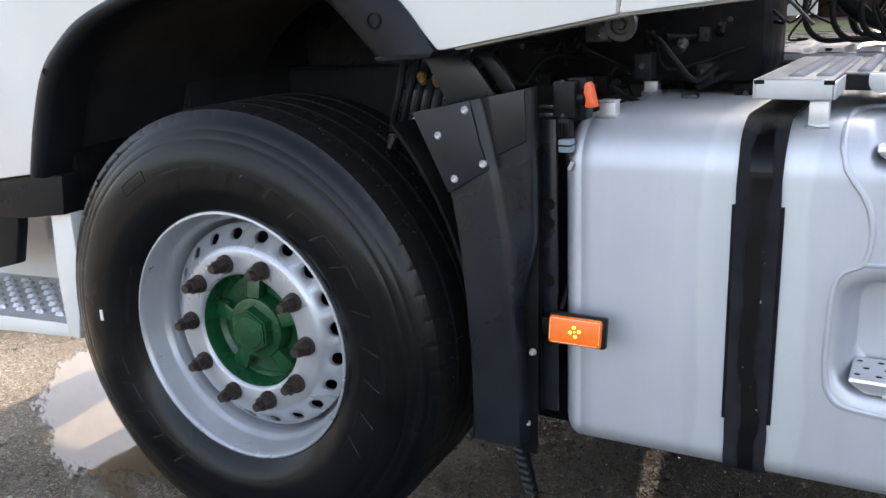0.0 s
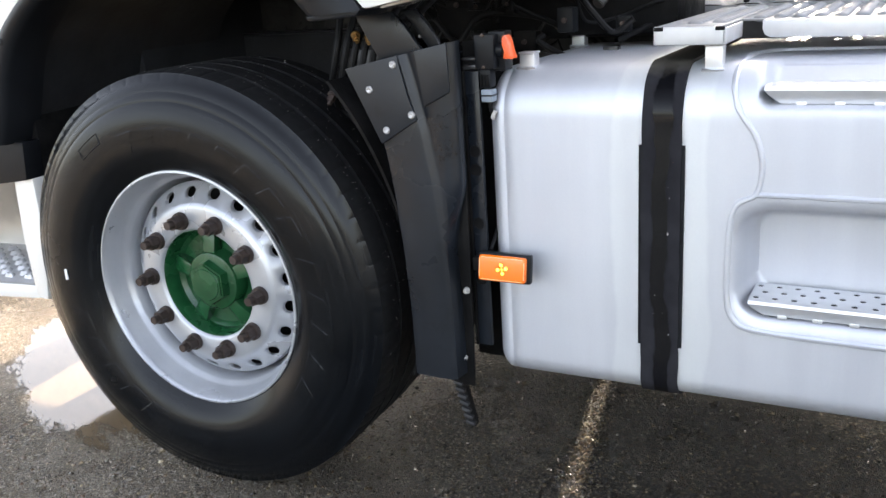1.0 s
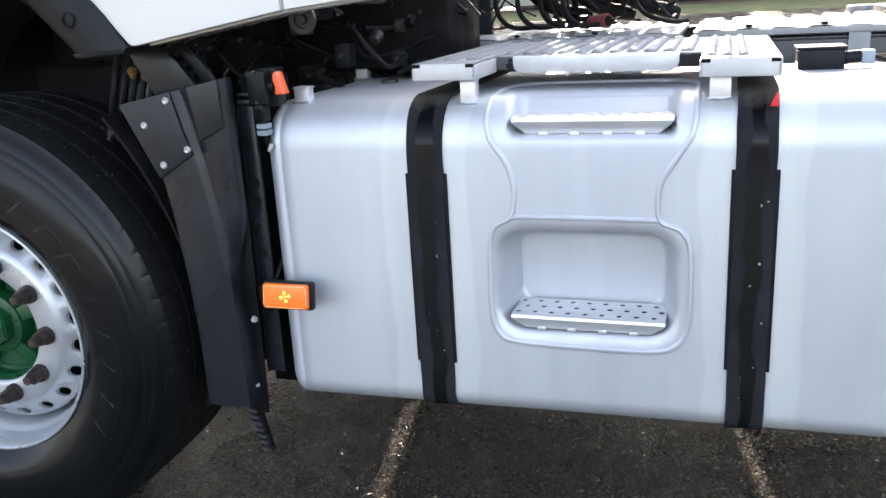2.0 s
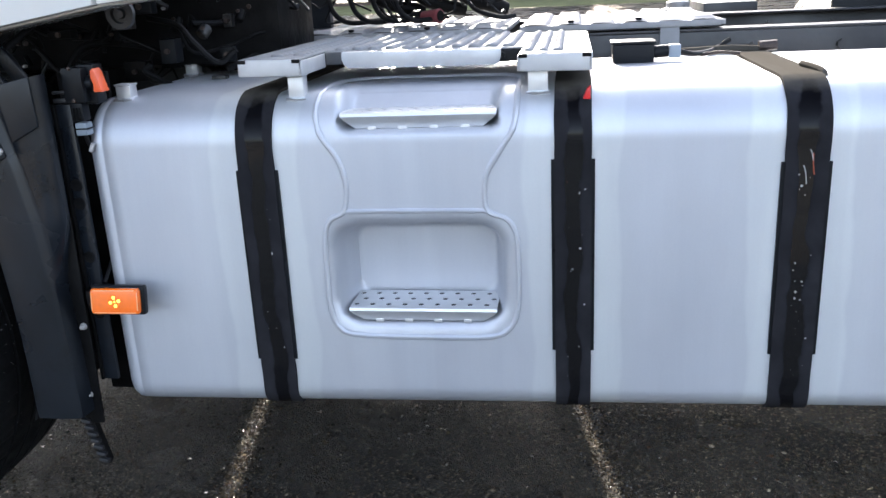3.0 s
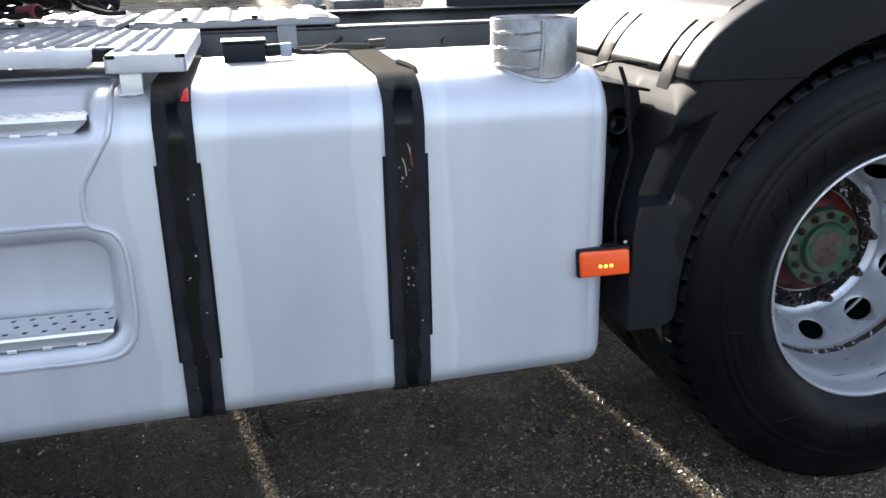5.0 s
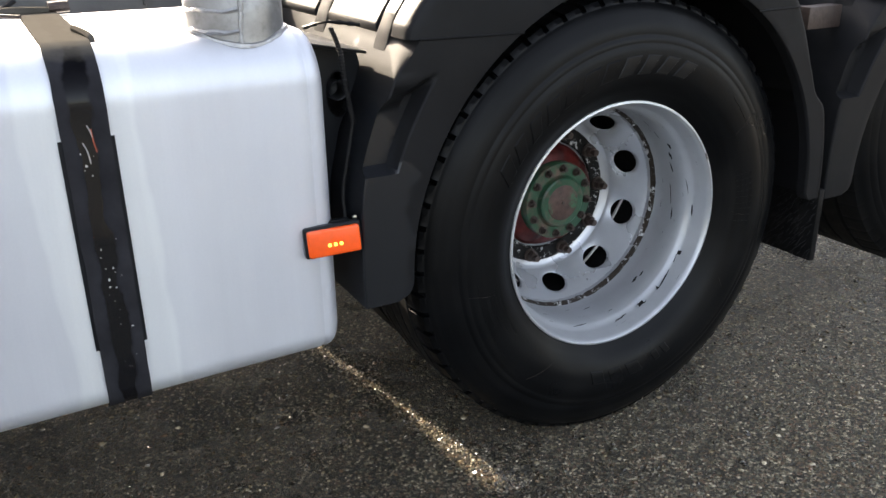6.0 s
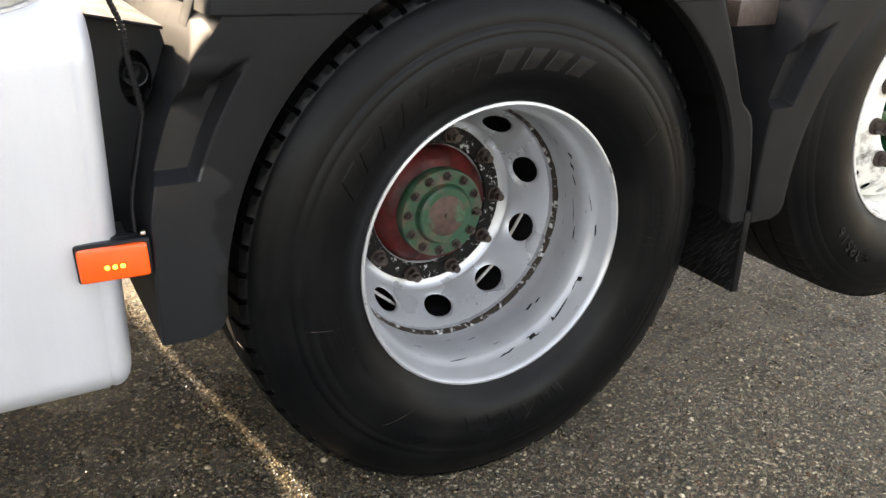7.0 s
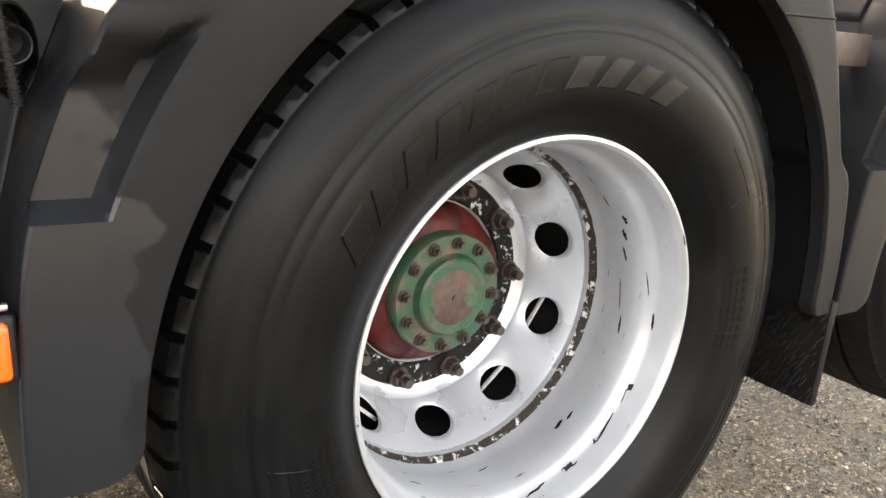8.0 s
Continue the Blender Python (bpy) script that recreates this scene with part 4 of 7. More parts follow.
buckle = thing("strap_buckle", "black strap end with bolt behind the tank top", "buckle")
part("plate", prism([(1.38, 1.046), (1.5, 1.05), (1.56, 1.046), (1.56, 1.036), (1.38, 1.036)], 0.56, 0.58, 0.002), STRAP, buckle)
part("rod", tube([(1.42, 0.5, 1.036), (1.46, 0.48, 1.042), (1.5, 0.46, 1.04)], 0.004, 8), NUT, buckle)
part("bolt", cyl((1.56, 0.57, 1.045), (1.6, 0.57, 1.047), 0.012, 10), NUT, buckle)
part("tail", tube([(1.566, 0.2, 1.041), (1.574, 0.14, 1.04), (1.579, 0.1, 1.036), (1.579, 0.088, 1.026)], 0.006, 8), STRAP, buckle)
tag = thing("red_tag", "small red tag stuck beside the strap", "tag")
part("film", prism([(1.153, 1.012), (1.166, 1.011), (1.1665, 1.034), (1.16, 1.03)], 0.003, 0.02, 0.001), RED_TAG, tag)


# ---- decks over the chassis ----
def dimpled_plate(x0, x1, y0, y1, z, nx, ny, deep):
    """A sheet with rows of raised oval bumps."""
    bm = bmesh.new()
    mx, my = nx * 12, ny * 12
    rows = []
    for j in range(my + 1):
        row = []
        for i in range(mx + 1):
            u, v = i / 12, j / 12
            a = (u % 1.0) - 0.5
            b = ((v + 0.5 * (math.floor(u) % 2)) % 1.0) - 0.5
            d = math.hypot(a / 0.4, b / 0.3)
            h = deep * (1 - soft(0.72, 1.05, d)) * (1 - 0.35 * (1 - soft(0.0, 0.6, d)))
            edge = min(i, mx - i, j, my - j)
            row.append(bm.verts.new((x0 + (x1 - x0) * i / mx, y0 + (y1 - y0) * j / my, z + (h if edge > 5 else 0))))
        rows.append(row)
    for a, b in zip(rows, rows[1:]):
        for i in range(mx):
            bm.faces.new((a[i], a[i + 1], b[i + 1], b[i]))
    return bm


def near_deck():
    """Two forward ends beside a set-back middle, all with folded flanges and raised oval bumps."""
    d = thing("catwalk_deck", "pressed aluminium catwalk plate above the fuel tank", "catwalk", "catwalk plates")
    z, x0, xa, xb, x1, y0, ym, y1 = 1.092, 0.517, 0.634, 1.041, 1.166, 0.02, 0.172, 0.62
    part("front_end", box(x0, xa, y0, y1, z - 0.004, z, 0.0015), DECK, d)
    part("rear_end", box(xb, x1, y0, y1, z - 0.004, z, 0.0015), DECK, d)
    part("panel", box(xa + 0.0005, xb - 0.0005, ym + 0.012, y1, z - 0.0045, z - 0.001, 0.001), DECK, d)
    spots = [(x, y, 0.0145, 0.0095) for i in range(18) for x, y in ((x0 + 0.055, y0 + 0.06 + i * 0.028), (x0 + 0.096, y0 + 0.074 + i * 0.028))]
    spots += [(x, y0 + 0.05 + i * 0.028, 0.009, 0.0095) for i in range(19) for x in (xb + 0.014, xb + 0.041, xb + 0.068)]
    spots += [(xa + 0.03 + 0.0345 * c, ym + 0.034 + 0.0275 * i + 0.007 * (c % 2), 0.0125, 0.0098) for c in range(11) for i in range(15)]
    me = None
    for x, y, a, b in spots:
        if me is None:
            bm = bmesh.new()
            bmesh.ops.create_uvsphere(bm, u_segments=16, v_segments=8, radius=1)
            ob = part("bump", bm, DECK, d)
            me = ob.data
        else:
            ob = new("bump", me)
            ob.parent = d
        ob.matrix_local = Matrix.Translation((x, y, z - 0.001)) @ Matrix.Diagonal((a, b, 0.0075, 1))
    for a, b in ((x0, xa), (xb, x1)):
        part("front_flange", box(a, b, y0 - 0.004, y0, z - 0.032, z - 0.001, 0.003, segs=3), FOLD_ALU, d)
        for x in (a + 0.006, b - 0.006):
            part("corner_slot", box(x - 0.008, x + 0.008, y0 - 0.0055, y0 - 0.003, z - 0.008, z - 0.001, 0.001), SHADE_SOOT, d)
    part("side_flange", box(x0 - 0.004, x0, y0, y1, z - 0.032, z - 0.001, 0.0018), FOLD_ALU, d)
    part("side_flange", box(x1, x1 + 0.004, y0, y1, z - 0.032, z - 0.001, 0.0018), FOLD_ALU, d)
    part("side_flange", box(xa, xa + 0.004, y0, ym + 0.008, z - 0.032, z - 0.004, 0.0015), FOLD_ALU, d)
    part("side_flange", box(xb - 0.004, xb, y0, ym + 0.008, z - 0.032, z - 0.004, 0.0015), FOLD_ALU, d)
    a, b = 0.674, 0.996
    out = [(a, z - 0.004), (b, z - 0.004), (b, z - 0.018), (b - 0.004, z - 0.028), (b - 0.014, z - 0.034), (a + 0.014, z - 0.034), (a + 0.004, z - 0.028), (a, z - 0.018)]
    part("middle_flange", prism(out, ym - 0.002, ym + 0.002, 0.0015), FOLD_ALU, d)
    part("middle_edge", box(a, b, ym - 0.001, ym + 0.0115, z - 0.006, z - 0.002, 0.0015), FOLD_ALU, d)
    # it hangs a little lower towards the rear
    d.matrix_world = Matrix.Translation((x0, 0, 1.099)) @ pose(0, 0, 0, 0, 0.62, 0) @ Matrix.Translation((-x0, 0, -z))


near_deck()


def far_deck(x0, x1, y0, y1, z, legs):
    d = thing("catwalk_deck", "ribbed pressed aluminium plate on the chassis rails", "catwalk", "catwalk plates")
    bm = bmesh.new()
    n = round((x1 - x0) / 0.086)
    m, ny = n * 24, 84
    rows = []
    for j in range(ny + 1):
        row = []
        y = y0 + (y1 - y0) * j / ny
        for i in range(m + 1):
            u = i / 24
            f = u % 1.0
            # flat fields with a round dish now and then, notched crimps between them
            h = 0.011 * soft(0.06, 0.2, f) * (1 - soft(0.8, 0.94, f))
            notch = 0.003 * (0.5 + 0.5 * math.cos(2 * math.pi * (y - y0) / 0.028)) * (window(0.04, 0.24, 0.06, f) + window(0.76, 0.96, 0.06, f))
            dish = math.hypot((f - 0.5) * 0.086, ((y - y0 - 0.04) % 0.13) - 0.065)
            h -= notch + 0.005 * (1 - soft(0.012, 0.022, dish))
            end = 0.25 + 0.75 * window(-0.005, 1.005, 0.05, j / ny)
            row.append(bm.verts.new((x0 + (x1 - x0) * i / m, y, z + h * end + 0.003 * noise.noise((u * 1.3, y * 7, 0)))))
        rows.append(row)
    for a, b in zip(rows, rows[1:]):
        for i in range(m):
            bm.faces.new((a[i], a[i + 1], b[i + 1], b[i]))
    part("panel", bm, DECK, d)
    for x in (x0 + 0.13, x1 - 0.2):
        part("bolt", cyl((x, y0 + 0.012, z - 0.002), (x, y0 + 0.012, z + 0.012), 0.008, 8, bevel=0.001), SHADE_SOOT, d)
    part("front_flange", box(x0, x1, y0 - 0.004, y0, z - 0.014, z + 0.001, 0.0015), DECK, d)
    part("back_flange", box(x0, x1, y1, y1 + 0.004, z - 0.014, z + 0.001, 0.0015), DECK, d)
    part("end_flange", box(x1, x1 + 0.012, y0, y1, z - 0.012, z, 0.0015), DECK, d)
    for x in legs:
        part("leg", box(x - 0.024, x + 0.024, y0 + 0.001, y0 + 0.012, z - 0.2, z - 0.005, 0.002), DECK, d)


far_deck(0.42, 0.955, 0.735, 1.32, 1.098, (0.5, 0.837))
far_deck(1.0, 1.5, 0.735, 1.3, 1.1, (1.125, 1.377))


# ---- chassis ----
def rail(y, s):
    r = thing("chassis_rail", "long dark grey steel chassis rail", "chassis rail", "chassis rails")
    part("web", box(-1.3, 5.2, y - 0.004, y + 0.004, 0.8, 1.07, 0.002), CHASSIS, r)
    a, b = (y - 0.004, y + 0.075) if s > 0 else (y - 0.075, y + 0.004)
    part("flange", box(-1.3, 5.2, a, b, 1.0705, 1.078, 0.003), CHASSIS, r)
    part("flange", box(-1.3, 5.2, a, b, 0.792, 0.7995, 0.003), CHASSIS, r)
    for k in range(22):
        x = -0.1 + k * 0.21
        part("bolt", cyl((x, y - 0.004, 1.03), (x, y - 0.018, 1.03), 0.011, 6, bevel=0.001), CHASSIS, r)


rail(0.75, 1)
rail(1.6, -1)
for x in (-0.9, 1.62, 3.3, 4.9):
    cm = thing("cross_member", "dark steel cross member between the rails", "cross member", "cross members")
    part("beam", box(x - 0.06, x + 0.06, 0.76, 1.59, 0.84, 1.0, 0.01), CHASSIS, cm)
axle = thing("rear_axle", "dark grimy drive axle under the chassis", "axle")
part("tube", cyl((2.64, 0.45, 0.525), (2.64, 1.95, 0.525), 0.085, 20), SHADE_SOOT, axle)
part("differential", cyl((2.5, 1.2, 0.525), (2.8, 1.2, 0.525), 0.2, 24, bevel=0.04), SHADE_SOOT, axle)
axle = thing("front_axle", "dark forged front axle beam", "axle")
part("beam", box(-0.62, -0.5, 0.2, 2.2, 0.42, 0.52, 0.02), SHADE_SOOT, axle)
axle = thing("tag_axle", "dark lifted tag axle beam", "axle")
part("beam", cyl((3.95, 0.3, 0.67), (3.95, 2.1, 0.67), 0.06, 18), SHADE_SOOT, axle)


# ---- wheels ----
def tyre_profile(R, w, bulge, drive=False):
    """From the outer bead over the tread to the inner bead; outer side towards -y."""
    o = [(0.012, 0.286), (0.002, 0.297), (-0.004, 0.306), (-0.012, 0.318), (-0.022 * bulge, 0.335), (-0.03 * bulge, 0.36), (-0.034 * bulge, 0.388), (-0.033 * bulge, 0.41)]
    if drive:
        # two moulded rings, a smooth shoulder and a groove under the blocks
        o += [(-0.0315 * bulge, 0.4215), (-0.0302 * bulge, 0.4245), (-0.0299 * bulge, 0.428), (-0.0302 * bulge, 0.4305), (-0.028 * bulge, 0.4385), (-0.0264 * bulge, 0.4415),
              (-0.0255 * bulge, 0.4445), (-0.026 * bulge, 0.4465), (-0.0175 * bulge, 0.47), (-0.0105 * bulge, 0.489), (-0.003, R - 0.0225), (-0.001, R - 0.021), (0.0004, R - 0.0185), (0.0002, R - 0.0155)]
    else:
        o += [(-0.03 * bulge, 0.43), (-0.0245 * bulge, 0.448), (-0.0212 * bulge, 0.457), (-0.0203 * bulge, 0.4582), (-0.0198 * bulge, 0.4592), (-0.0199 * bulge, 0.4605), (-0.0165 * bulge, 0.47),
              (-0.0128, 0.4775), (-0.0119, 0.4787), (-0.0114, 0.48), (-0.0111, 0.482), (-0.003, R - 0.026), (0.0025, R - 0.021)]
    o += [(0.008, R - 0.006), (0.018, R - 0.0045), (0.034, R - 0.002)]
    g = 0.011
    span = w - 0.068
    pts = list(o)
    for k in range(4):
        y = 0.034 + span * (k + 0.6) / 4.2
        pts += [(y - 0.006, R), (y - 0.004, R - g), (y + 0.004, R - g), (y + 0.006, R)]
    pts += [(w - a, r) for a, r in reversed(o)]
    return pts, len(o)


SIPES = (0.0, 0.03, 0.05, 0.28, 0.52, 0.76, 0.97)
BLOCKS = (0.0, 0.2, 0.225, 0.41, 0.6, 0.78, 0.975)


def lugs(depth, top, drive):
    """Gaps between the shoulder blocks; top is the number of points up to the edge of the tread."""
    def wave(i, k, y, r):
        if i % 7 < 2:
            if top - 3 <= k <= top:
                return y + (depth * 0.6 if k == top - 3 else 0), r - depth
            if drive and k == top - 4:
                return y + 0.007, r - 0.001
        elif drive and i % 7 == 5 and top - 4 <= k <= top - 2:
            return y + 0.0015, r - 0.0012
        return y, r
    return wave


def tyre(parent, R, w, bulge=1.0, blocks=68, depth=0.006, label="", mat=None, drive=False):
    prof, top = tyre_profile(R, w, bulge, drive)
    notch = lugs(depth, top, drive)
    steps = BLOCKS if drive else SIPES
    n, cut = blocks * 7, top - 1 if drive else top - 3
    pieces = []
    for a, b in ((0, cut + 1), (cut, len(prof) - cut), (len(prof) - cut - 1, len(prof))):
        bm = lathe(prof[a:b], n, wave=lambda i, k, y, r: notch(i, k + a, y, r), turn=lambda i: 2 * math.pi * (i // 7 + steps[i % 7]) / blocks)
        # the tyre settles on the ground
        for v in bm.verts:
            if v.co.z < -R + 0.007:
                v.co.z = -R + 0.007 + (v.co.z + R - 0.007) * 0.15
        pieces.append(bm)
    t = part("tyre", pieces[0], mat or RUBBER, parent, label, sharp=40)
    part("tread", pieces[1], TREAD, t, "grooved black tread", sharp=40)
    part("inner_wall", pieces[2], RUBBER, t)
    return t


def wall_y(r, bulge, drive=False):
    """How far the sidewall stands out at a radius."""
    P = tyre_profile(0.527, 0.31, bulge, drive)[0][:20]
    for (y0, r0), (y1, r1) in zip(P, P[1:]):
        if r0 <= r <= r1:
            return y0 + (y1 - y0) * (r - r0) / (r1 - r0)
    return 0.0


def raised_marks(parent, mat, r, size, bulge, spans, seed, flat=0.0016, small=False, lean=0.0, drive=False):
    """Worn raised lettering round the sidewall, as plain bars with sloping edges."""
    rnd = random.Random(seed)
    bm = bmesh.new()
    for a0, a1, n in spans:
        step = (a1 - a0) / n
        for k in range(n):
            if not small:
                bm = bmesh.new()
            fill = rnd.uniform(0.66, 0.8)
            mid, half = a0 + step * (k + 0.5), step * fill / 2
            rim = 0.0 if small else min(0.003, size * 0.12)
            top, low = [], []
            for h in (0.0, 1.0) if small else (0.0, 0.25, 0.5, 0.75, 1.0):
                rr = r + size * h
                skew = lean * (h - 0.5) * step
                inset = math.degrees(rim / r)
                rt = rr + rim * (1 if h == 0 else -1 if h == 1 else 0)
                yt, yl = wall_y(rt, bulge, drive) - flat, wall_y(rr, bulge, drive) + 0.001
                top.append([bm.verts.new((rt * math.cos(radians(q)), yt, rt * math.sin(radians(q)))) for q in (mid + skew - half + inset, mid + skew, mid + skew + half - inset)])
                low.append([bm.verts.new((rr * math.cos(radians(q)), yl, rr * math.sin(radians(q)))) for q in (mid + skew - half, mid + skew, mid + skew + half)])
            for p, q in zip(top, top[1:]):
                for c in (0, 1):
                    bm.faces.new((p[c], p[c + 1], q[c + 1], q[c]))
            for p, q, u, v in zip(top, top[1:], low, low[1:]):
                for e in (0, 2):
                    bm.faces.new((p[e], q[e], v[e], u[e]))
            for e in (0, -1):
                for c in (0, 1):
                    bm.faces.new((top[e][c], top[e][c + 1], low[e][c + 1], low[e][c]))
            if not small:
                part("raised_mark", bm, mat, parent, sharp=15)
    if small:
        part("small_print", bm, mat, parent, "rows of small raised bars", sharp=15, kind="stuff")


def nut_ring(parent, n, r, y, phase, size, h, stud, mat, name="wheel_nut", skip=()):
    me = None
    for k in range(n):
        if k in skip:
            continue
        a = phase + 2 * math.pi * k / n
        if me is None:
            ob = part(name, hexnut((0, 0, 0), size, h, stud=stud), mat, parent)
            me = ob.data
        else:
            ob = new(name, me)
            ob.parent = parent
        ob.matrix_local = pose(r * math.cos(a), y, r * math.sin(a), 0, math.degrees(a) * 0.7, 0)


def steer_wheel(label, at, rim_mat, group, phase, hole_phase, R=0.525, w=0.36, mark_seed=1, marks=(), rubber=RUBBER):
    """A single wheel whose disc stands out towards the rim's lip."""
    wl = thing("wheel", label, "wheel", group, at=at)
    t = tyre(wl, R, w, 1.0, 60, 0.0008, "wet black road tyre with worn sidewall", mat=rubber)
    if marks:
        raised_marks(t, rubber, 0.352, 0.052, 1.0, marks, mark_seed, 0.0008, lean=-0.3)
    # barrel
    prof = [(0.016, 0.2935), (0.004, 0.2985), (-0.001, 0.2965), (-0.002, 0.292), (0.002, 0.2885), (0.012, 0.286), (0.03, 0.281), (0.05, 0.2775), (0.058, 0.2745), (0.064, 0.268), (0.072, 0.2655), (0.09, 0.264),
            (0.11, 0.262), (0.124, 0.256), (0.18, 0.25), (0.3, 0.25), (0.34, 0.285), (0.36, 0.29)]
    rim = part("rim", lathe(prof, 128), rim_mat, wl, sharp=50)
    face = [(0.052, 0.138), (0.046, 0.141), (0.044, 0.146), (0.044, 0.194), (0.046, 0.2), (0.05, 0.206)]
    part("disc", lathe(face, 96), rim_mat, rim, sharp=50)
    part("disc_shoulder", holed_band(0.206, 0.05, 0.2515, 0.09, 20, hole_phase, 0.0165, 0.012), rim_mat, rim, sharp=50)
    part("disc_edge", lathe([(0.09, 0.2515), (0.1, 0.254), (0.12, 0.2545)], 96), rim_mat, rim)
    # near-black sheet painted as the shade behind the disc holes
    part("disc_back", lathe([(0.14, 0.252), (0.13, 0.2), (0.13, 0.14), (0.15, 0.0)], 64), SHADE_SOOT, rim)
    nut_ring(rim, 10, 0.1675, 0.044, phase, 0.0175, 0.036, 0.016, NUT)
    return wl


def planet_hub(parent, mat, phase=0.4):
    """Recessed painted hub with ribs and a hexagonal cap."""
    hub = part("hub", lathe([(0.05, 0.1395), (0.056, 0.136), (0.095, 0.13), (0.105, 0.12), (0.107, 0.07), (0.1, 0.0)], 64), mat, parent, "glossy green painted hub")
    for k in range(5):
        a = phase + 2 * math.pi * k / 5
        bm = box(0.055, 0.131, 0.072, 0.106, -0.018, 0.018, 0.006)
        for v in bm.verts:
            f = (v.co.x - 0.055) / 0.077
            v.co.z *= 0.85 + 0.45 * f
            v.co.y += 0.012 * f
        ob = part("rib", bm, mat, hub)
        ob.matrix_local = pose(0, 0, 0, 0, -math.degrees(a), 0)
    part("cap_base", lathe([(0.105, 0.08), (0.075, 0.075), (0.071, 0.073), (0.069, 0.067), (0.069, 0.0)], 40), mat, hub)
    part("cap", cyl((0, 0.08, 0), (0, 0.044, 0), 0.06, 6, 0.054, 0.004), mat, hub)
    part("cap_face", lathe([(0.046, 0.042), (0.041, 0.039), (0.04, 0.0)], 32), mat, hub)


FRONT = steer_wheel("silver steel steering wheel with green hub and wet black tyre", pose(-0.557, -0.128, 0.528, 0, 0, 2.7), RIM, "truck wheels",
                    radians(33), radians(7), marks=((25, 112, 8), (-40, 20, 5), (190, 250, 5)), mark_seed=3, rubber=RUBBER_WET)
planet_hub(FRONT, GREEN, 0.35)
badge = []
for k in range(28):
    a = 2 * math.pi * k / 28
    u, v = radians(122) + 0.115 * max(-0.8, min(0.8, 1.15 * math.cos(a))), 0.418 + 0.016 * max(-0.8, min(0.8, 1.3 * math.sin(a)))
    badge.append((v * math.cos(u), wall_y(v, 1.0) - 0.0004, v * math.sin(u)))
part("oval_mark", tube(badge, 0.0011, 6, 2, closed=True), MARK, FRONT, "thin raised oval outline on the sidewall")
weight = thing("balance_mark", "small white mark stuck on the tyre sidewall", "mark")
weight.parent = None
part("strip", box(-0.0045, 0.0045, -0.0015, 0.0015, -0.014, 0.014, 0.0015), WHITEBIT, weight)
weight.matrix_world = FRONT.matrix_world @ pose(-0.385, -0.0355, 0.02, 0, 0, 0)


def paint_chip(prof, deg, y, long, wide, seed):
    """A ragged flake that lies on the inside of the rim, drawn out round it."""
    def at(a, yy):
        for (p, r0), (q, r1) in zip(prof[6:], prof[7:]):
            if p <= yy <= q:
                rr = r0 + (r1 - r0) * (yy - p) / (q - p) - 0.0005
                return (rr * math.cos(radians(a)), yy, rr * math.sin(radians(a)))
        return (0.265 * math.cos(radians(a)), yy, 0.265 * math.sin(radians(a)))
    bm = bmesh.new()
    n = 14
    rows = []
    for k in range(n + 1):
        f = k / n
        a = deg + long * (f - 0.5)
        w = wide * (1 - (2 * f - 1) ** 2) ** 0.7 * (0.55 + 0.9 * abs(noise.noise((k * 0.83, seed * 3.1, 0.2)))) / 2
        c = y + 0.25 * wide * noise.noise((k * 0.4, seed * 5.7, 1.0)) + 0.0006 * long * (f - 0.5)
        rows.append((bm.verts.new(at(a, c - w - 0.0001)), bm.verts.new(at(a, c + w + 0.0001))))
    for p, q in zip(rows, rows[1:]):
        bm.faces.new((p[0], p[1], q[1], q[0]))
    return bm


def tread_grit(wheel, R, y0, y1, count, seed):
    """Grains of sand and drops that cling to the upper tread, joined."""
    r = random.Random(seed)
    verts, faces = [], []
    for k in range(count):
        a, y, s = radians(r.uniform(-5, 175)), r.uniform(y0, y1), r.uniform(0.0005, 0.0014)
        c = Vector(((R + s * 0.4) * math.cos(a), y, (R + s * 0.4) * math.sin(a)))
        o = len(verts)
        verts += [c + Vector(v) * s for v in ((1, 0, 0), (0, 1, 0), (-1, 0, 0), (0, -1, 0), (0, 0, 1), (0, 0, -1))]
        faces += [(o + p, o + (p + 1) % 4, o + e) if e == 4 else (o + (p + 1) % 4, o + p, o + e) for p in range(4) for e in (4, 5)]
    bm = bmesh.new()
    vs = [bm.verts.new(v) for v in verts]
    for f in faces:
        bm.faces.new([vs[q] for q in f])
    ob = part("grit", bm, PALE, wheel, "pale grit and drops on the wet tread")
    ob["kind"] = "stuff"


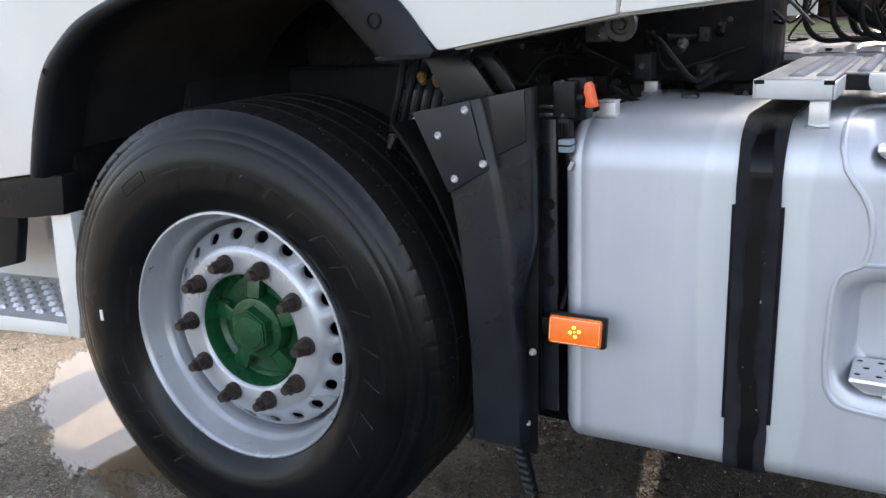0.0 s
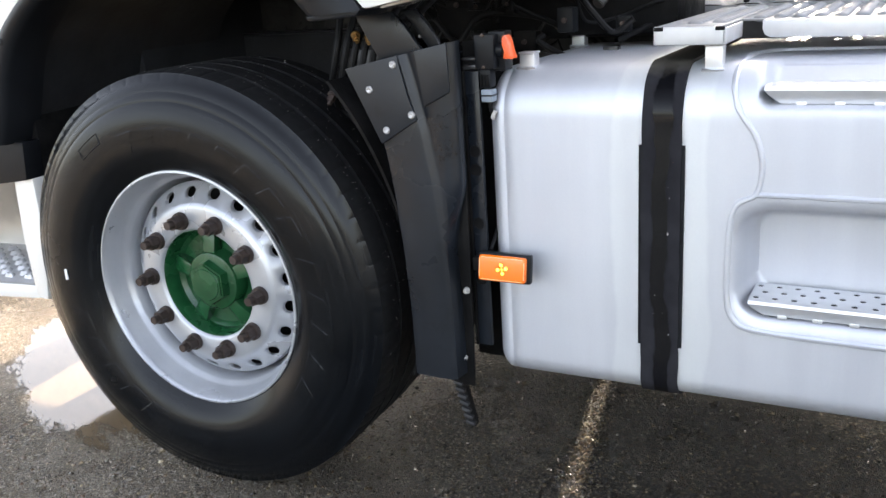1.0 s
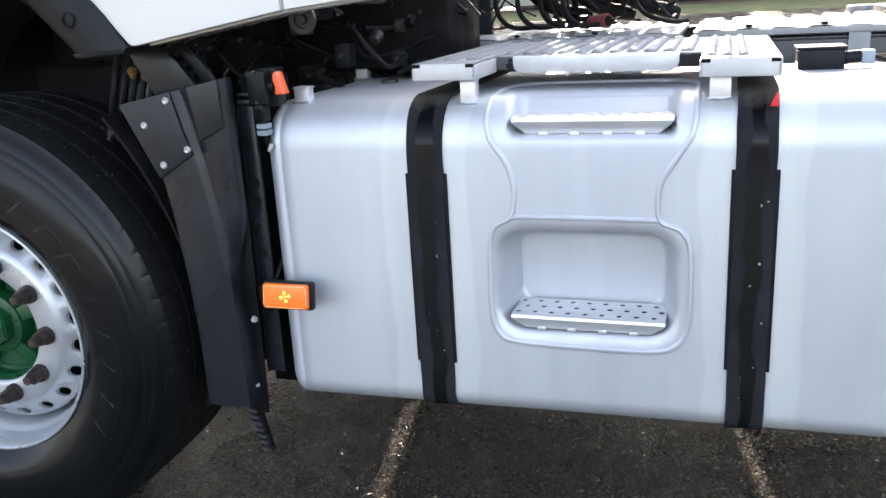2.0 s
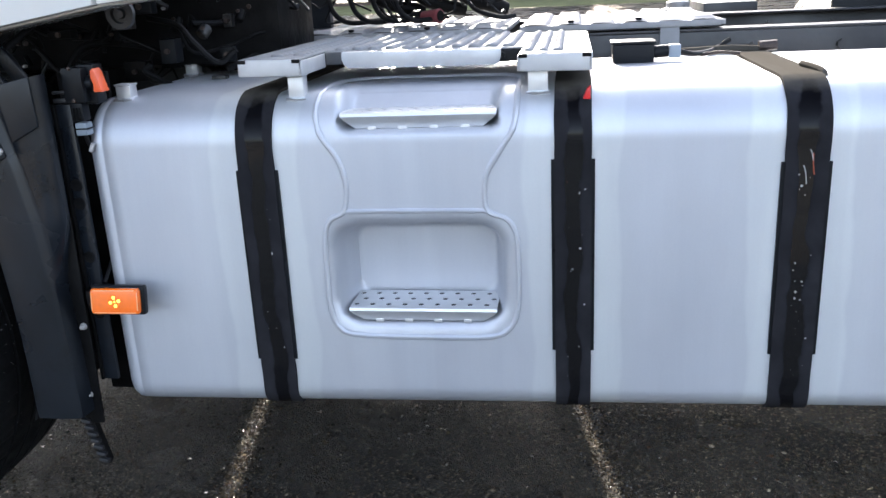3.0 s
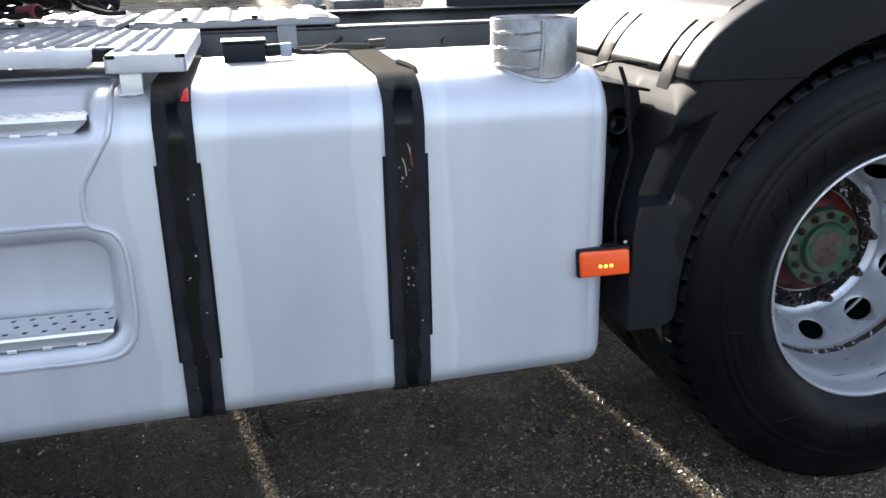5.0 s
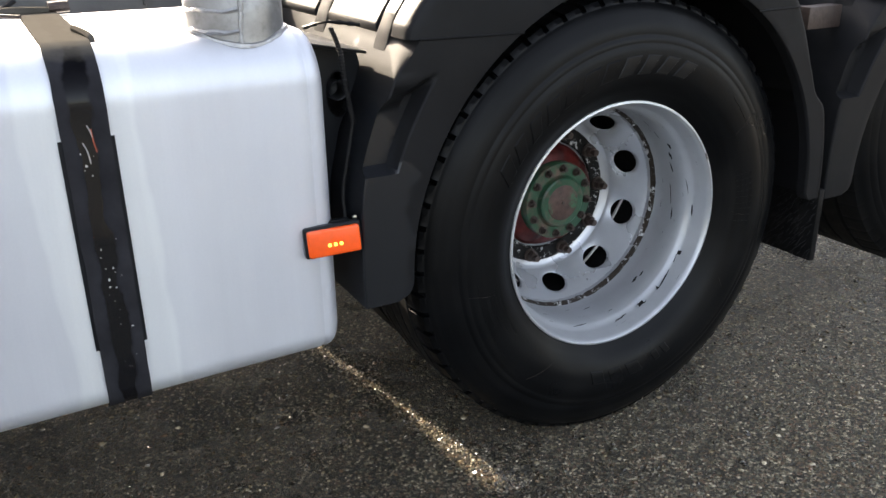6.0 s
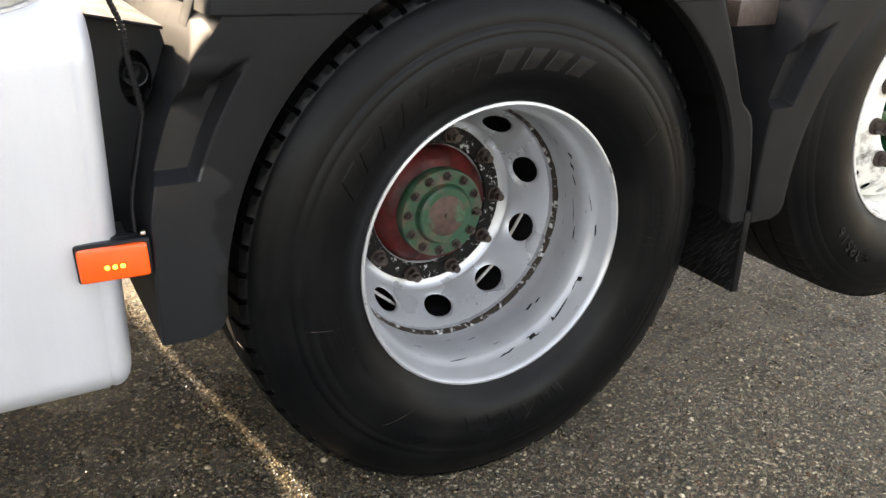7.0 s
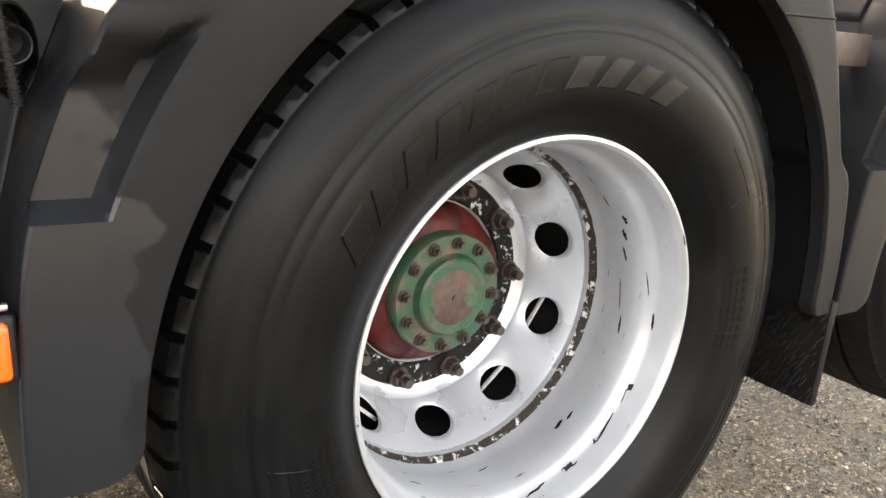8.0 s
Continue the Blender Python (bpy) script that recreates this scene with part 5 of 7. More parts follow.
def drive_wheel():
    """A deep-dished outer twin wheel."""
    wl = thing("wheel", "deep-dished silver drive wheel with chipped paint and worn black tyre", "wheel", "truck wheels", at=pose(2.646, 0.02, 0.527))
    t = tyre(wl, 0.527, 0.31, 1.15, 66, 0.01, "dusty black drive tyre with shoulder lugs", drive=True)
    raised_marks(t, RUBBER, 0.36, 0.043, 1.15, ((98, 153, 7),), 8, 0.002, lean=-0.45, drive=True)
    raised_marks(t, MARK, 0.36, 0.043, 1.15, ((66, 98, 4),), 9, 0.002, lean=-0.45, drive=True)
    raised_marks(t, RUBBER, 0.352, 0.034, 1.15, ((-104, -78, 3),), 5, 0.0016, lean=0.2, drive=True)
    raised_marks(t, RUBBER, 0.352, 0.03, 1.15, ((-74, -64, 2),), 7, 0.0014, lean=0.2, drive=True)
    for k in range(4):
        raised_marks(t, RUBBER, 0.345 + 0.012 * k, 0.007, 1.15, ((186 + 2 * k, 212 - 3 * k, 22 - 4 * k), (-8, 14, 9)), 6 + k, 0.0007, True, drive=True)
    for a0, a1 in ((186, 215), (-36, -20), (30, 44)):
        pts = [(0.403 * math.cos(radians(a0 + (a1 - a0) * q / 9)), wall_y(0.403, 1.15, True) - 0.0002, 0.403 * math.sin(radians(a0 + (a1 - a0) * q / 9))) for q in range(10)]
        part("moulding_line", tube(pts, 0.0006, 5, 1), RUBBER, t)
    for a0, r0, a1, r1 in ((192, 0.36, 189, 0.425), (236, 0.35, 228, 0.41), (31, 0.365, 33, 0.425), (-2, 0.34, -4, 0.375), (-30, 0.36, -33, 0.382), (285, 0.36, 279, 0.4)):
        pts = []
        for q in range(6):
            a, r = radians(a0 + (a1 - a0) * q / 5), r0 + (r1 - r0) * q / 5
            pts.append((r * math.cos(a), wall_y(r, 1.15, True) - 0.0003, r * math.sin(a)))
        part("scratch", tube(pts, 0.00025, 5, 2), NUT, t, "thin pale scratch in the rubber")
    prof = [(0.016, 0.2935), (0.004, 0.2985), (-0.001, 0.2965), (-0.002, 0.292), (0.002, 0.2885), (0.012, 0.286), (0.04, 0.2805), (0.05, 0.278), (0.058, 0.2725), (0.066, 0.269), (0.085, 0.2665),
            (0.115, 0.2655), (0.14, 0.2665), (0.152, 0.267), (0.165, 0.264), (0.178, 0.262), (0.19, 0.262)]
    rim = part("rim", lathe(prof, 128), RIM_WORN, wl, sharp=50)
    for deg, y, long, wide, seed in ((-76, 0.046, 9, 0.006, 1), (-62, 0.04, 8, 0.004, 2), (-44, 0.044, 13, 0.0045, 3), (-30, 0.038, 8, 0.003, 4), (-4, 0.046, 6, 0.006, 5), (-9, 0.1, 7, 0.005, 6), (2, 0.112, 12, 0.003, 7),
                                     (18, 0.104, 6, 0.006, 8), (26, 0.098, 5, 0.009, 9), (33, 0.088, 4, 0.011, 10), (40, 0.115, 5, 0.005, 11), (50, 0.12, 6, 0.004, 12), (-52, 0.11, 5, 0.008, 13), (-47, 0.105, 4, 0.006, 14),
                                     (62, 0.1, 7, 0.003, 15), (-100, 0.06, 10, 0.003, 16), (-118, 0.1, 6, 0.004, 17), (-85, 0.125, 5, 0.003, 18), (9, 0.06, 9, 0.002, 19)):
        part("paint_chip", paint_chip(prof, deg, y, long, wide, seed), SHADE_SOOT, rim, "black chip in the silver paint")
    part("weld_ring", lathe([(0.167, 0.263), (0.17, 0.2618), (0.173, 0.26), (0.1755, 0.259), (0.178, 0.2576), (0.181, 0.2568)], 160, wave=lambda i, k, y, r: (y + 0.0022 * noise.noise((i * 0.7, k, 0)), r + 0.0012 * noise.noise((i * 0.5, k, 4)))), RIM_WELD, rim, "dirty weld ring with paint remnants")
    part("disc_shoulder", lathe([(0.18, 0.257), (0.185, 0.2565), (0.19, 0.2555)], 128), RIM, rim)
    part("disc", holed_band(0.204, 0.284, 0.2555, 0.19, 10, radians(-18), 0.0345, 0.01), RIM, rim, sharp=50)
    part("disc_flange", lathe([(0.284, 0.204), (0.291, 0.198), (0.295, 0.19), (0.297, 0.182), (0.297, 0.14), (0.302, 0.137)], 96), RIM, rim)
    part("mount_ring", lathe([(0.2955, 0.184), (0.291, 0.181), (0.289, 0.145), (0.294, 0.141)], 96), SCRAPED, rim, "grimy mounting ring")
    # inner barrel made near-black so the holes look unlit
    part("backing", lathe([(0.191, 0.262), (0.36, 0.26), (0.35, 0.1), (0.35, 0.0)], 48), SHADE_SOOT, rim)
    for deg, slope in ((-18, 58), (-54, 42), (-126, -40)):
        rod = part("strut", box(-0.045, 0.045, -0.003, 0.003, -0.003, 0.003, 0.001), PALE, rim, "thin pale rod behind the holes")
        rod.matrix_local = pose(0.229 * math.cos(radians(deg)), 0.262, 0.229 * math.sin(radians(deg)), 0, -slope, 0)
    nut_ring(rim, 10, 0.1655, 0.29, radians(2), 0.0145, 0.024, 0.014, NUT)
    hub = part("hub", lathe([(0.31, 0.141), (0.29, 0.137), (0.27, 0.128), (0.26, 0.112), (0.256, 0.09)], 90,
                            wave=lambda i, k, y, r: (y + (0.008 if (i // 9) % 2 and 1 <= k <= 3 else 0), r)), RED, wl, "dull red hub casting")
    part("shaft_flange", lathe([(0.258, 0.1), (0.234, 0.1), (0.231, 0.098), (0.23, 0.069), (0.226, 0.066), (0.217, 0.064), (0.214, 0.06), (0.2135, 0.0)], 72), GREEN_WORN, hub, "worn green axle flange")
    nut_ring(hub, 12, 0.0855, 0.2305, radians(25), 0.0088, 0.012, 0.006, NUT, "flange_bolt")
    part("rust_face", lathe([(0.2138, 0.046), (0.2128, 0.044), (0.2128, 0.0)], 40), RUST, hub, "rusty worn cap face")
    part("centre_mark", cyl((0, 0.213, 0), (0, 0.211, 0), 0.005, 14), NUT, hub)
    return wl


drive_wheel()
tread_grit(FRONT, 0.5245, 0.045, 0.31, 420, 5)
TAG = steer_wheel("chipped white tag axle wheel with green hub, lifted", pose(3.95, 0.0, 0.69, 0, 0, 0), RIM_WHITE, "truck wheels", radians(10), 0.2)
planet_hub(TAG, GREEN, 0.9)


def sidewall_text(words, r, angle, size, pitch, parent):
    """Raised figures round the sidewall, their tops outwards, clockwise from an angle."""
    for k, ch in enumerate(words):
        cu = bpy.data.curves.new("size_mark", "FONT")
        cu.body, cu.size, cu.extrude = ch, size, 0.0012
        cu.align_x, cu.align_y = "CENTER", "CENTER"
        ob = new("size_mark", cu)
        bpy.context.view_layer.update()
        me = bpy.data.meshes.new_from_object(ob.evaluated_get(bpy.context.evaluated_depsgraph_get()))
        bpy.data.objects.remove(ob)
        me.materials.clear()
        me.materials.append(MARK)
        mk = new("size_mark", me)
        mk.parent = parent
        a = radians(angle - math.degrees(pitch / r) * k)
        mk.matrix_local = pose(0, wall_y(r, 1.0) - 0.0008, 0, 0, -math.degrees(a) + 90, 0) @ pose(0, 0, r, 90 + 6, 0, 0)
        mk["label"] = "raised size figures on the sidewall"


sidewall_text("385/6", 0.412, 237, 0.046, 0.03, TAG)

# far wheels, mirrored on the other side of the truck
for x, z, lb in ((-0.6, 0.525, "silver"), (2.642, 0.525, "silver"), (3.95, 0.69, "white")):
    fw = thing("wheel", lb + " steel wheel with black tyre across the chassis", "wheel", "truck wheels", at=pose(x, 2.48, z, 0, 0, 180))
    tyre(fw, 0.525, 0.33, 1.0, 18, 0.0)
    part("rim", lathe([(0.004, 0.2985), (0.012, 0.286), (0.05, 0.27), (0.16, 0.25), (0.16, 0.0)], 48), RIM, fw)
tw = thing("wheel", "inner twin wheel with black tyre behind the drive wheel", "wheel", "truck wheels", at=pose(2.646, 0.385, 0.525))
tyre(tw, 0.522, 0.3, 1.0, 40, 0.008)
part("rim", lathe([(0.0, 0.296), (0.03, 0.28), (0.1, 0.27), (0.1, 0.2)], 48), SHADE_SOOT, tw)


# ---- cab ----
CY = -0.14
cab = thing("truck_cab", "white truck cab with black wheel arch trim", "truck cab")
ARCH_IN = [(-1.135, 0.868), (-1.1, 0.94), (-1.035, 1.085), (-0.95, 1.172), (-0.84, 1.236), (-0.7, 1.275), (-0.55, 1.295), (-0.4, 1.295), (-0.3, 1.282), (-0.22, 1.25), (-0.118, 1.15)]
ARCH_OUT = [(-1.176, 0.878), (-1.135, 1.0), (-1.07, 1.128), (-0.99, 1.2), (-0.895, 1.252), (-0.735, 1.3), (-0.55, 1.33), (-0.38, 1.335), (-0.24, 1.32), (-0.08, 1.262), (0.009, 1.158)]


def cab_shell():
    low = [(-2.0, 0.76), (-1.176, 0.876)]
    outline = low + ARCH_OUT[1:-1] + [(0.009, 1.161), (0.022, 1.161), (0.333, 1.21), (0.333, 3.3), (-2.0, 3.3)]
    part("side_panel", prism(outline, CY, CY + 0.03, 0.006), WHITE, cab)
    part("rear_panel", prism([(0.338, 1.211), (0.62, 1.236), (0.62, 3.2), (0.338, 3.2)], CY + 0.004, CY + 0.03, 0.005), WHITE, cab)
    part("lower_lip", prism([(0.03, 1.1585), (0.33, 1.2065), (0.62, 1.232), (0.62, 1.24), (0.33, 1.215), (0.03, 1.166)], CY + 0.03, CY + 0.12, 0.003), WHITE, cab)
    part("roof", box(-2.0, 0.5, CY + 0.03, 2.4, 3.2, 3.32, 0.05), WHITE, cab)
    part("back_wall", box(0.25, 0.33, CY + 0.05, 2.4, 1.35, 3.2, 0.02), WHITE, cab)
    part("far_side", box(-2.0, 0.33, 2.4, 2.43, 1.16, 3.3, 0.006), WHITE, cab)
    part("front_wall", box(-2.05, -1.98, CY, 2.43, 0.5, 3.3, 0.02), WHITE, cab)
    part("cab_floor", box(-1.95, 0.28, 0.0, 2.38, 1.42, 1.5, 0.02), HOUSING, cab, "dark grimy cab underside")
    # arch trim
    bm = bmesh.new()
    o = [Vector((x, 0, z)) for x, z in ARCH_OUT]
    i = [Vector((x, 0, z)) for x, z in ARCH_IN]
    o, i = smooth_points(o, 5), smooth_points(i, 5)
    rows = []
    for a, b in zip(o, i):
        m = (a + b) / 2
        rows.append([bm.verts.new((p.x, y, p.z)) for p, y in ((a, CY + 0.012), (a, CY - 0.006), (a * 0.8 + b * 0.2, CY - 0.014), (m, CY - 0.016), (a * 0.2 + b * 0.8, CY - 0.012), (b, CY + 0.004), (b, CY + 0.1))])
    for p, q in zip(rows, rows[1:]):
        for k in range(6):
            bm.faces.new((p[k], p[k + 1], q[k + 1], q[k]))
    part("arch_trim", bm, PLASTIC, cab, "matt black plastic wheel arch trim", sharp=50)
    part("trim_end", prism([(-0.118, 1.152), (0.009, 1.16), (0.0, 1.148), (-0.11, 1.142)], CY - 0.01, CY + 0.1, 0.003), PLASTIC, cab)
    for x, z, k in ((-1.04, 1.13, 0.55), (-0.108, 1.215, 1.0)):
        s = part("trim_screw", lathe([(-0.001, 0.016), (-0.002, 0.012), (0.004, 0.01), (0.004, 0.0)], 24), SHADE_SOOT, cab)
        s.matrix_local = pose(x, CY - 0.0165, z) @ Matrix.Scale(k, 4)
    # dark wheel housing
    bm = bmesh.new()
    rows = [[bm.verts.new((p.x, y, p.z + dz)) for y, dz in ((CY + 0.09, 0.012), (0.3, 0.03), (0.62, 0.03))] for p in i]
    for p, q in zip(rows, rows[1:]):
        for k in range(2):
            bm.faces.new((p[k], p[k + 1], q[k + 1], q[k]))
    part("housing", bm, HOUSING, cab, "dark grimy wheel housing")


cab_shell()
shield = thing("wheel_shield", "black inner shield ahead of the front wheel", "shield")
part("sheet", box(-1.14, -1.11, -0.06, 0.4, 0.42, 0.96, 0.006), SHADE_SOOT, shield)
sill = thing("cab_sill", "black plastic sill below the white cab panel", "sill")
part("cover", prism([(-2.0, 0.72), (-2.0, 0.765), (-1.18, 0.872), (-1.1, 0.872), (-1.115, 0.77), (-1.3, 0.745)], -0.115, -0.06, 0.006), PLASTIC, sill)
part("bracket", prism([(-1.75, 0.54), (-1.75, 0.76), (-1.33, 0.79), (-1.345, 0.715), (-1.385, 0.605), (-1.49, 0.578)], -0.095, -0.062, 0.006), PLASTIC, sill)
kn = part("knob", lathe([(0.0, 0.02), (-0.003, 0.019), (-0.003, 0.013), (-0.008, 0.011), (-0.009, 0.0)], 20), SHADE_SOOT, sill, "round black fastener")
kn.matrix_local = pose(-1.49, -0.0955, 0.655)
step = thing("cab_step", "white entry step with pressed metal tread", "step")
part("end_panel", prism([(-1.19, 0.768), (-1.112, 0.772), (-1.112, 0.62), (-1.13, 0.55), (-1.155, 0.42), (-1.2, 0.425), (-1.205, 0.6)], -0.1, -0.05, 0.006), WHITE, step)
part("base", prism([(-2.0, 0.35), (-1.19, 0.42), (-1.19, 0.46), (-2.0, 0.41)], -0.1, 0.1, 0.008), WHITE, step)
part("back_panel", prism([(-2.0, 0.42), (-1.19, 0.46), (-1.19, 0.77), (-1.3, 0.77), (-2.0, 0.7)], 0.1, 0.12, 0.006), WHITE, step)
bm = dimpled_plate(-1.9, -1.2, -0.095, 0.1, 0.0, 16, 4, 0.01)
for v in bm.verts:
    v.co.z += 0.462 + (v.co.x + 1.2) * 0.055 + (v.co.y + 0.095) * 0.25
part("tread", bm, FOLD_ALU, step, "grey pressed metal tread")

# ---- mudguard behind the front wheel ----
guard = thing("front_mudguard", "black plastic mudguard with screwed-on upper plate", "mudguard")
GY = -0.088


def along(line, z):
    """x at a height, on a line of (x, z) that falls."""
    for (xa, za), (xb, zb) in zip(line, line[1:]):
        if za >= z >= zb:
            return xa + (xb - xa) * (za - z) / (za - zb)
    return line[0][0] if z > line[0][1] else line[-1][0]


FRONT_EDGE = [(-0.075, 1.045), (-0.005, 0.905), (0.012, 0.8), (0.024, 0.66), (0.03, 0.53), (0.03, 0.392)]
FOLD = [(0.048, 1.045), (0.066, 0.99), (0.086, 0.93), (0.105, 0.82), (0.117, 0.7), (0.122, 0.55), (0.124, 0.392)]
REAR_EDGE = [(0.158, 1.045), (0.158, 0.9), (0.157, 0.7), (0.152, 0.5), (0.148, 0.392)]


def guard_panels():
    # one moulded sheet with a sunk fold between its two faces
    bm = bmesh.new()
    rows = []
    n = 44
    for k in range(n + 1):
        z = 1.045 + (0.392 - 1.045) * k / n
        xf, xa, xr = along(FRONT_EDGE, z), along(FOLD, z), along(REAR_EDGE, z)
        cut = [(xf, GY + 0.02), (xf, GY + 0.003), (xf + 0.004, GY), (xf + (xa - xf) * 0.5, GY - 0.002), (xa - 0.006, GY), (xa, GY + 0.003), (xa + 0.006, GY + 0.012),
               (xa + 0.013, GY + 0.013), (xa + 0.02, GY + 0.009), (max(xa + 0.024, xr - 0.022), GY + 0.012), (max(xa + 0.028, xr - 0.006), GY + 0.018), (max(xa + 0.03, xr), GY + 0.028), (max(xa + 0.03, xr), GY + 0.045)]
        # low down the sheet ends at the fold and turns inwards
        t = 1 - soft(0.66, 0.82, z)
        cut[6:] = [(x * (1 - t) + (xa + 0.005 + 0.0008 * j) * t, y * (1 - t) + (GY + 0.006 + 0.007 * j) * t) for j, (x, y) in enumerate(cut[6:])]
        lift = window(0.93, 1.4, 0.1, z) * 0.2
        rows.append([bm.verts.new((x, y, z + (x + 0.075) * lift)) for x, y in cut])
    for p, q in zip(rows, rows[1:]):
        for c in range(len(p) - 1):
            bm.faces.new((p[c], p[c + 1], q[c + 1], q[c]))
    for row in (rows[0], rows[-1]):
        bm.faces.new(row)
    part("moulded_sheet", bm, GUARD, guard, sharp=50)
    up = [(-0.075, 1.046), (-0.002, 0.897), (0.083, 0.946), (0.066, 0.992), (0.047, 1.07)]
    part("upper_plate", prism(up, GY - 0.008, GY - 0.002, 0.002), GUARD, guard, "screwed grey plastic plate")
    up = [(0.08, 1.076), (0.15, 1.09), (0.152, 0.998), (0.094, 0.97)]
    part("upper_plate", prism(up, GY + 0.004, GY + 0.01, 0.002), GUARD, guard, "dark plastic cover plate")
    part("arch_strip", prism([(-0.088, 1.156), (0.005, 1.15), (0.032, 1.122), (0.07, 1.07), (-0.028, 1.05), (-0.058, 1.1)], GY + 0.055, GY + 0.07, 0.004), GUARD, guard)
    part("arch_strip", prism([(0.012, 1.152), (0.048, 1.152), (0.075, 1.12), (0.1, 1.08), (0.076, 1.072), (0.04, 1.12)], GY + 0.075, GY + 0.09, 0.004), PLASTIC, guard)
    # inner skin round the tyre
    bm = bmesh.new()
    rows = []
    for k in range(17):
        a = radians(-14 + 64 * k / 16)
        rr = 0.585 + 0.06 * (k / 16) ** 2
        x, z = -0.548 + rr * math.cos(a), 0.525 + rr * math.sin(a)
        rows.append([bm.verts.new((x, y, z)) for y in (GY + 0.004, 0.3)] + [bm.verts.new((x + 0.006, y, z + 0.003)) for y in (0.3, GY + 0.004)])
    for p, q in zip(rows, rows[1:]):
        for k in range(4):
            bm.faces.new((p[k], p[(k + 1) % 4], q[(k + 1) % 4], q[k]))
    part("inner_skin", bm, SHADE_SOOT, guard)
    for x, z, y in ((-0.02, 1.005, GY - 0.008), (0.038, 1.053, GY - 0.008), (0.072, 0.956, GY - 0.008), (0.012, 0.925, GY - 0.008)):
        s = part("screw", lathe([(0.002, 0.008), (-0.002, 0.0072), (-0.004, 0.005), (-0.0035, 0.003), (-0.002, 0.0)], 20), PALE, guard, "pale round screw head")
        s.matrix_local = pose(x, y, z)
    part("rear_strip", prism([(0.112, 0.8), (0.157, 0.82), (0.153, 0.5), (0.149, 0.36), (0.118, 0.36)], -0.044, -0.039, 0.0015), SHADE_SOOT, guard, "black inner edge of the mudguard")
    for x, z in ((0.1435, 0.582), (0.1285, 0.427)):
        s = part("bolt", lathe([(0.003, 0.0075), (-0.001, 0.0072), (-0.0012, 0.0048), (-0.008, 0.0045), (-0.009, 0.0)], 20), PALE, guard, "pale bolt with washer")
        s.matrix_local = pose(x, -0.045, z)


guard_panels()
flap = thing("ribbed_flap", "black ribbed rubber strip hanging under the mudguard", "mud flap")
part("sheet", prism([(0.094, 0.42), (0.112, 0.42), (0.12, 0.36), (0.142, 0.262), (0.138, 0.254), (0.128, 0.256), (0.104, 0.345)], -0.036, -0.02, 0.003), SHADE_SOOT, flap)
part("tab", box(0.094, 0.112, -0.075, -0.03, 0.4, 0.42, 0.002), SHADE_SOOT, flap)
for k in range(7):
    rb = part("rib", box(-0.011, 0.011, -0.007, 0.007, -0.0042, 0.0042, 0.003), CHASSIS, flap)
    rb.matrix_local = pose(0.1055 + k * 0.0042, -0.037, 0.36 - k * 0.0155, 0, 14, 0)

# bracket, switch box and leads between the mudguard and the tank
post = thing("lamp_post_bracket", "dark steel upright with round holes beside the tank", "bracket")
part("channel", box(0.152, 0.182, -0.016, -0.006, 0.45, 1.03, 0.002), GUARD, post)
part("channel_edge", box(0.146, 0.152, -0.022, 0.012, 0.45, 1.03, 0.002), SHADE_SOOT, post)
part("rear_sheet", box(0.09, 0.2, 0.1, 0.11, 0.37, 1.08, 0.002), SHADE_SOOT, post)
for z in (0.872, 0.834, 0.722, 0.6):
    s = part("hole", lathe([(-0.0008, 0.0125), (-0.0016, 0.0118), (-0.0004, 0.011), (-0.0004, 0.0)], 24), SHADE_SOOT, post, "round black hole")
    s.matrix_local = pose(0.166, -0.016, z)
part("arm", box(0.165, 0.235, -0.052, -0.018, 0.63, 0.66, 0.003), SHADE_SOOT, post)
part("top_tab", box(0.15, 0.178, -0.02, -0.008, 1.034, 1.042, 0.002), CHASSIS, post)
part("top_tab", box(0.15, 0.178, -0.02, -0.008, 1.05, 1.056, 0.002), CHASSIS, post)
switch = thing("isolator_switch", "black isolator box with orange handle", "switch")
part("box", box(0.181, 0.222, -0.028, 0.02, 1.034, 1.099, 0.003), PLASTIC, switch)
part("back_box", box(0.2, 0.236, -0.006, 0.03, 1.028, 1.103, 0.004), PLASTIC, switch)
for x, z in ((0.2, 1.098), (0.2, 1.038)):
    sc = part("screw", lathe([(0.0, 0.004), (-0.002, 0.0035), (-0.0025, 0.0)], 12), NUT, switch)
    sc.matrix_local = pose(x, -0.0285, z)
part("handle", prism([(0.236, 1.092), (0.241, 1.097), (0.246, 1.09), (0.2535, 1.06), (0.257, 1.052), (0.237, 1.052), (0.239, 1.066), (0.235, 1.078)], -0.02, 0.008, 0.003), ORANGE_CAP, switch, "orange plastic handle")
part("collar", cyl((0.22, -0.006, 1.068), (0.236, -0.006, 1.068), 0.015, 16, bevel=0.002), PLASTIC, switch)
part("plug", box(0.186, 0.21, -0.022, 0.004, 0.998, 1.033, 0.003), PLASTIC, switch)
for x in (0.189, 0.1955, 0.202):
    part("pin_cover", box(x, x + 0.004, -0.0255, -0.0225, 1.0, 1.024, 0.001), SHADE_SOOT, switch)
part("connector", box(0.187, 0.211, -0.02, 0.004, 0.97, 0.9945, 0.003), GREYBOX, switch)
part("connector_ring", box(0.1855, 0.2125, -0.022, 0.006, 0.9815, 0.9845, 0.001), PLASTIC, switch)
part("lead", tube([(0.199, -0.008, 0.97), (0.2, -0.002, 0.95), (0.203, 0.03, 0.9), (0.2, 0.05, 0.75), (0.19, 0.02, 0.7), (0.192, -0.02, 0.668)], 0.004, 8), HOSE, switch)
tie = part("tie", box(-0.004, 0.004, -0.004, 0.004, -0.009, 0.009, 0.002), PALE, switch, "pale cable end")
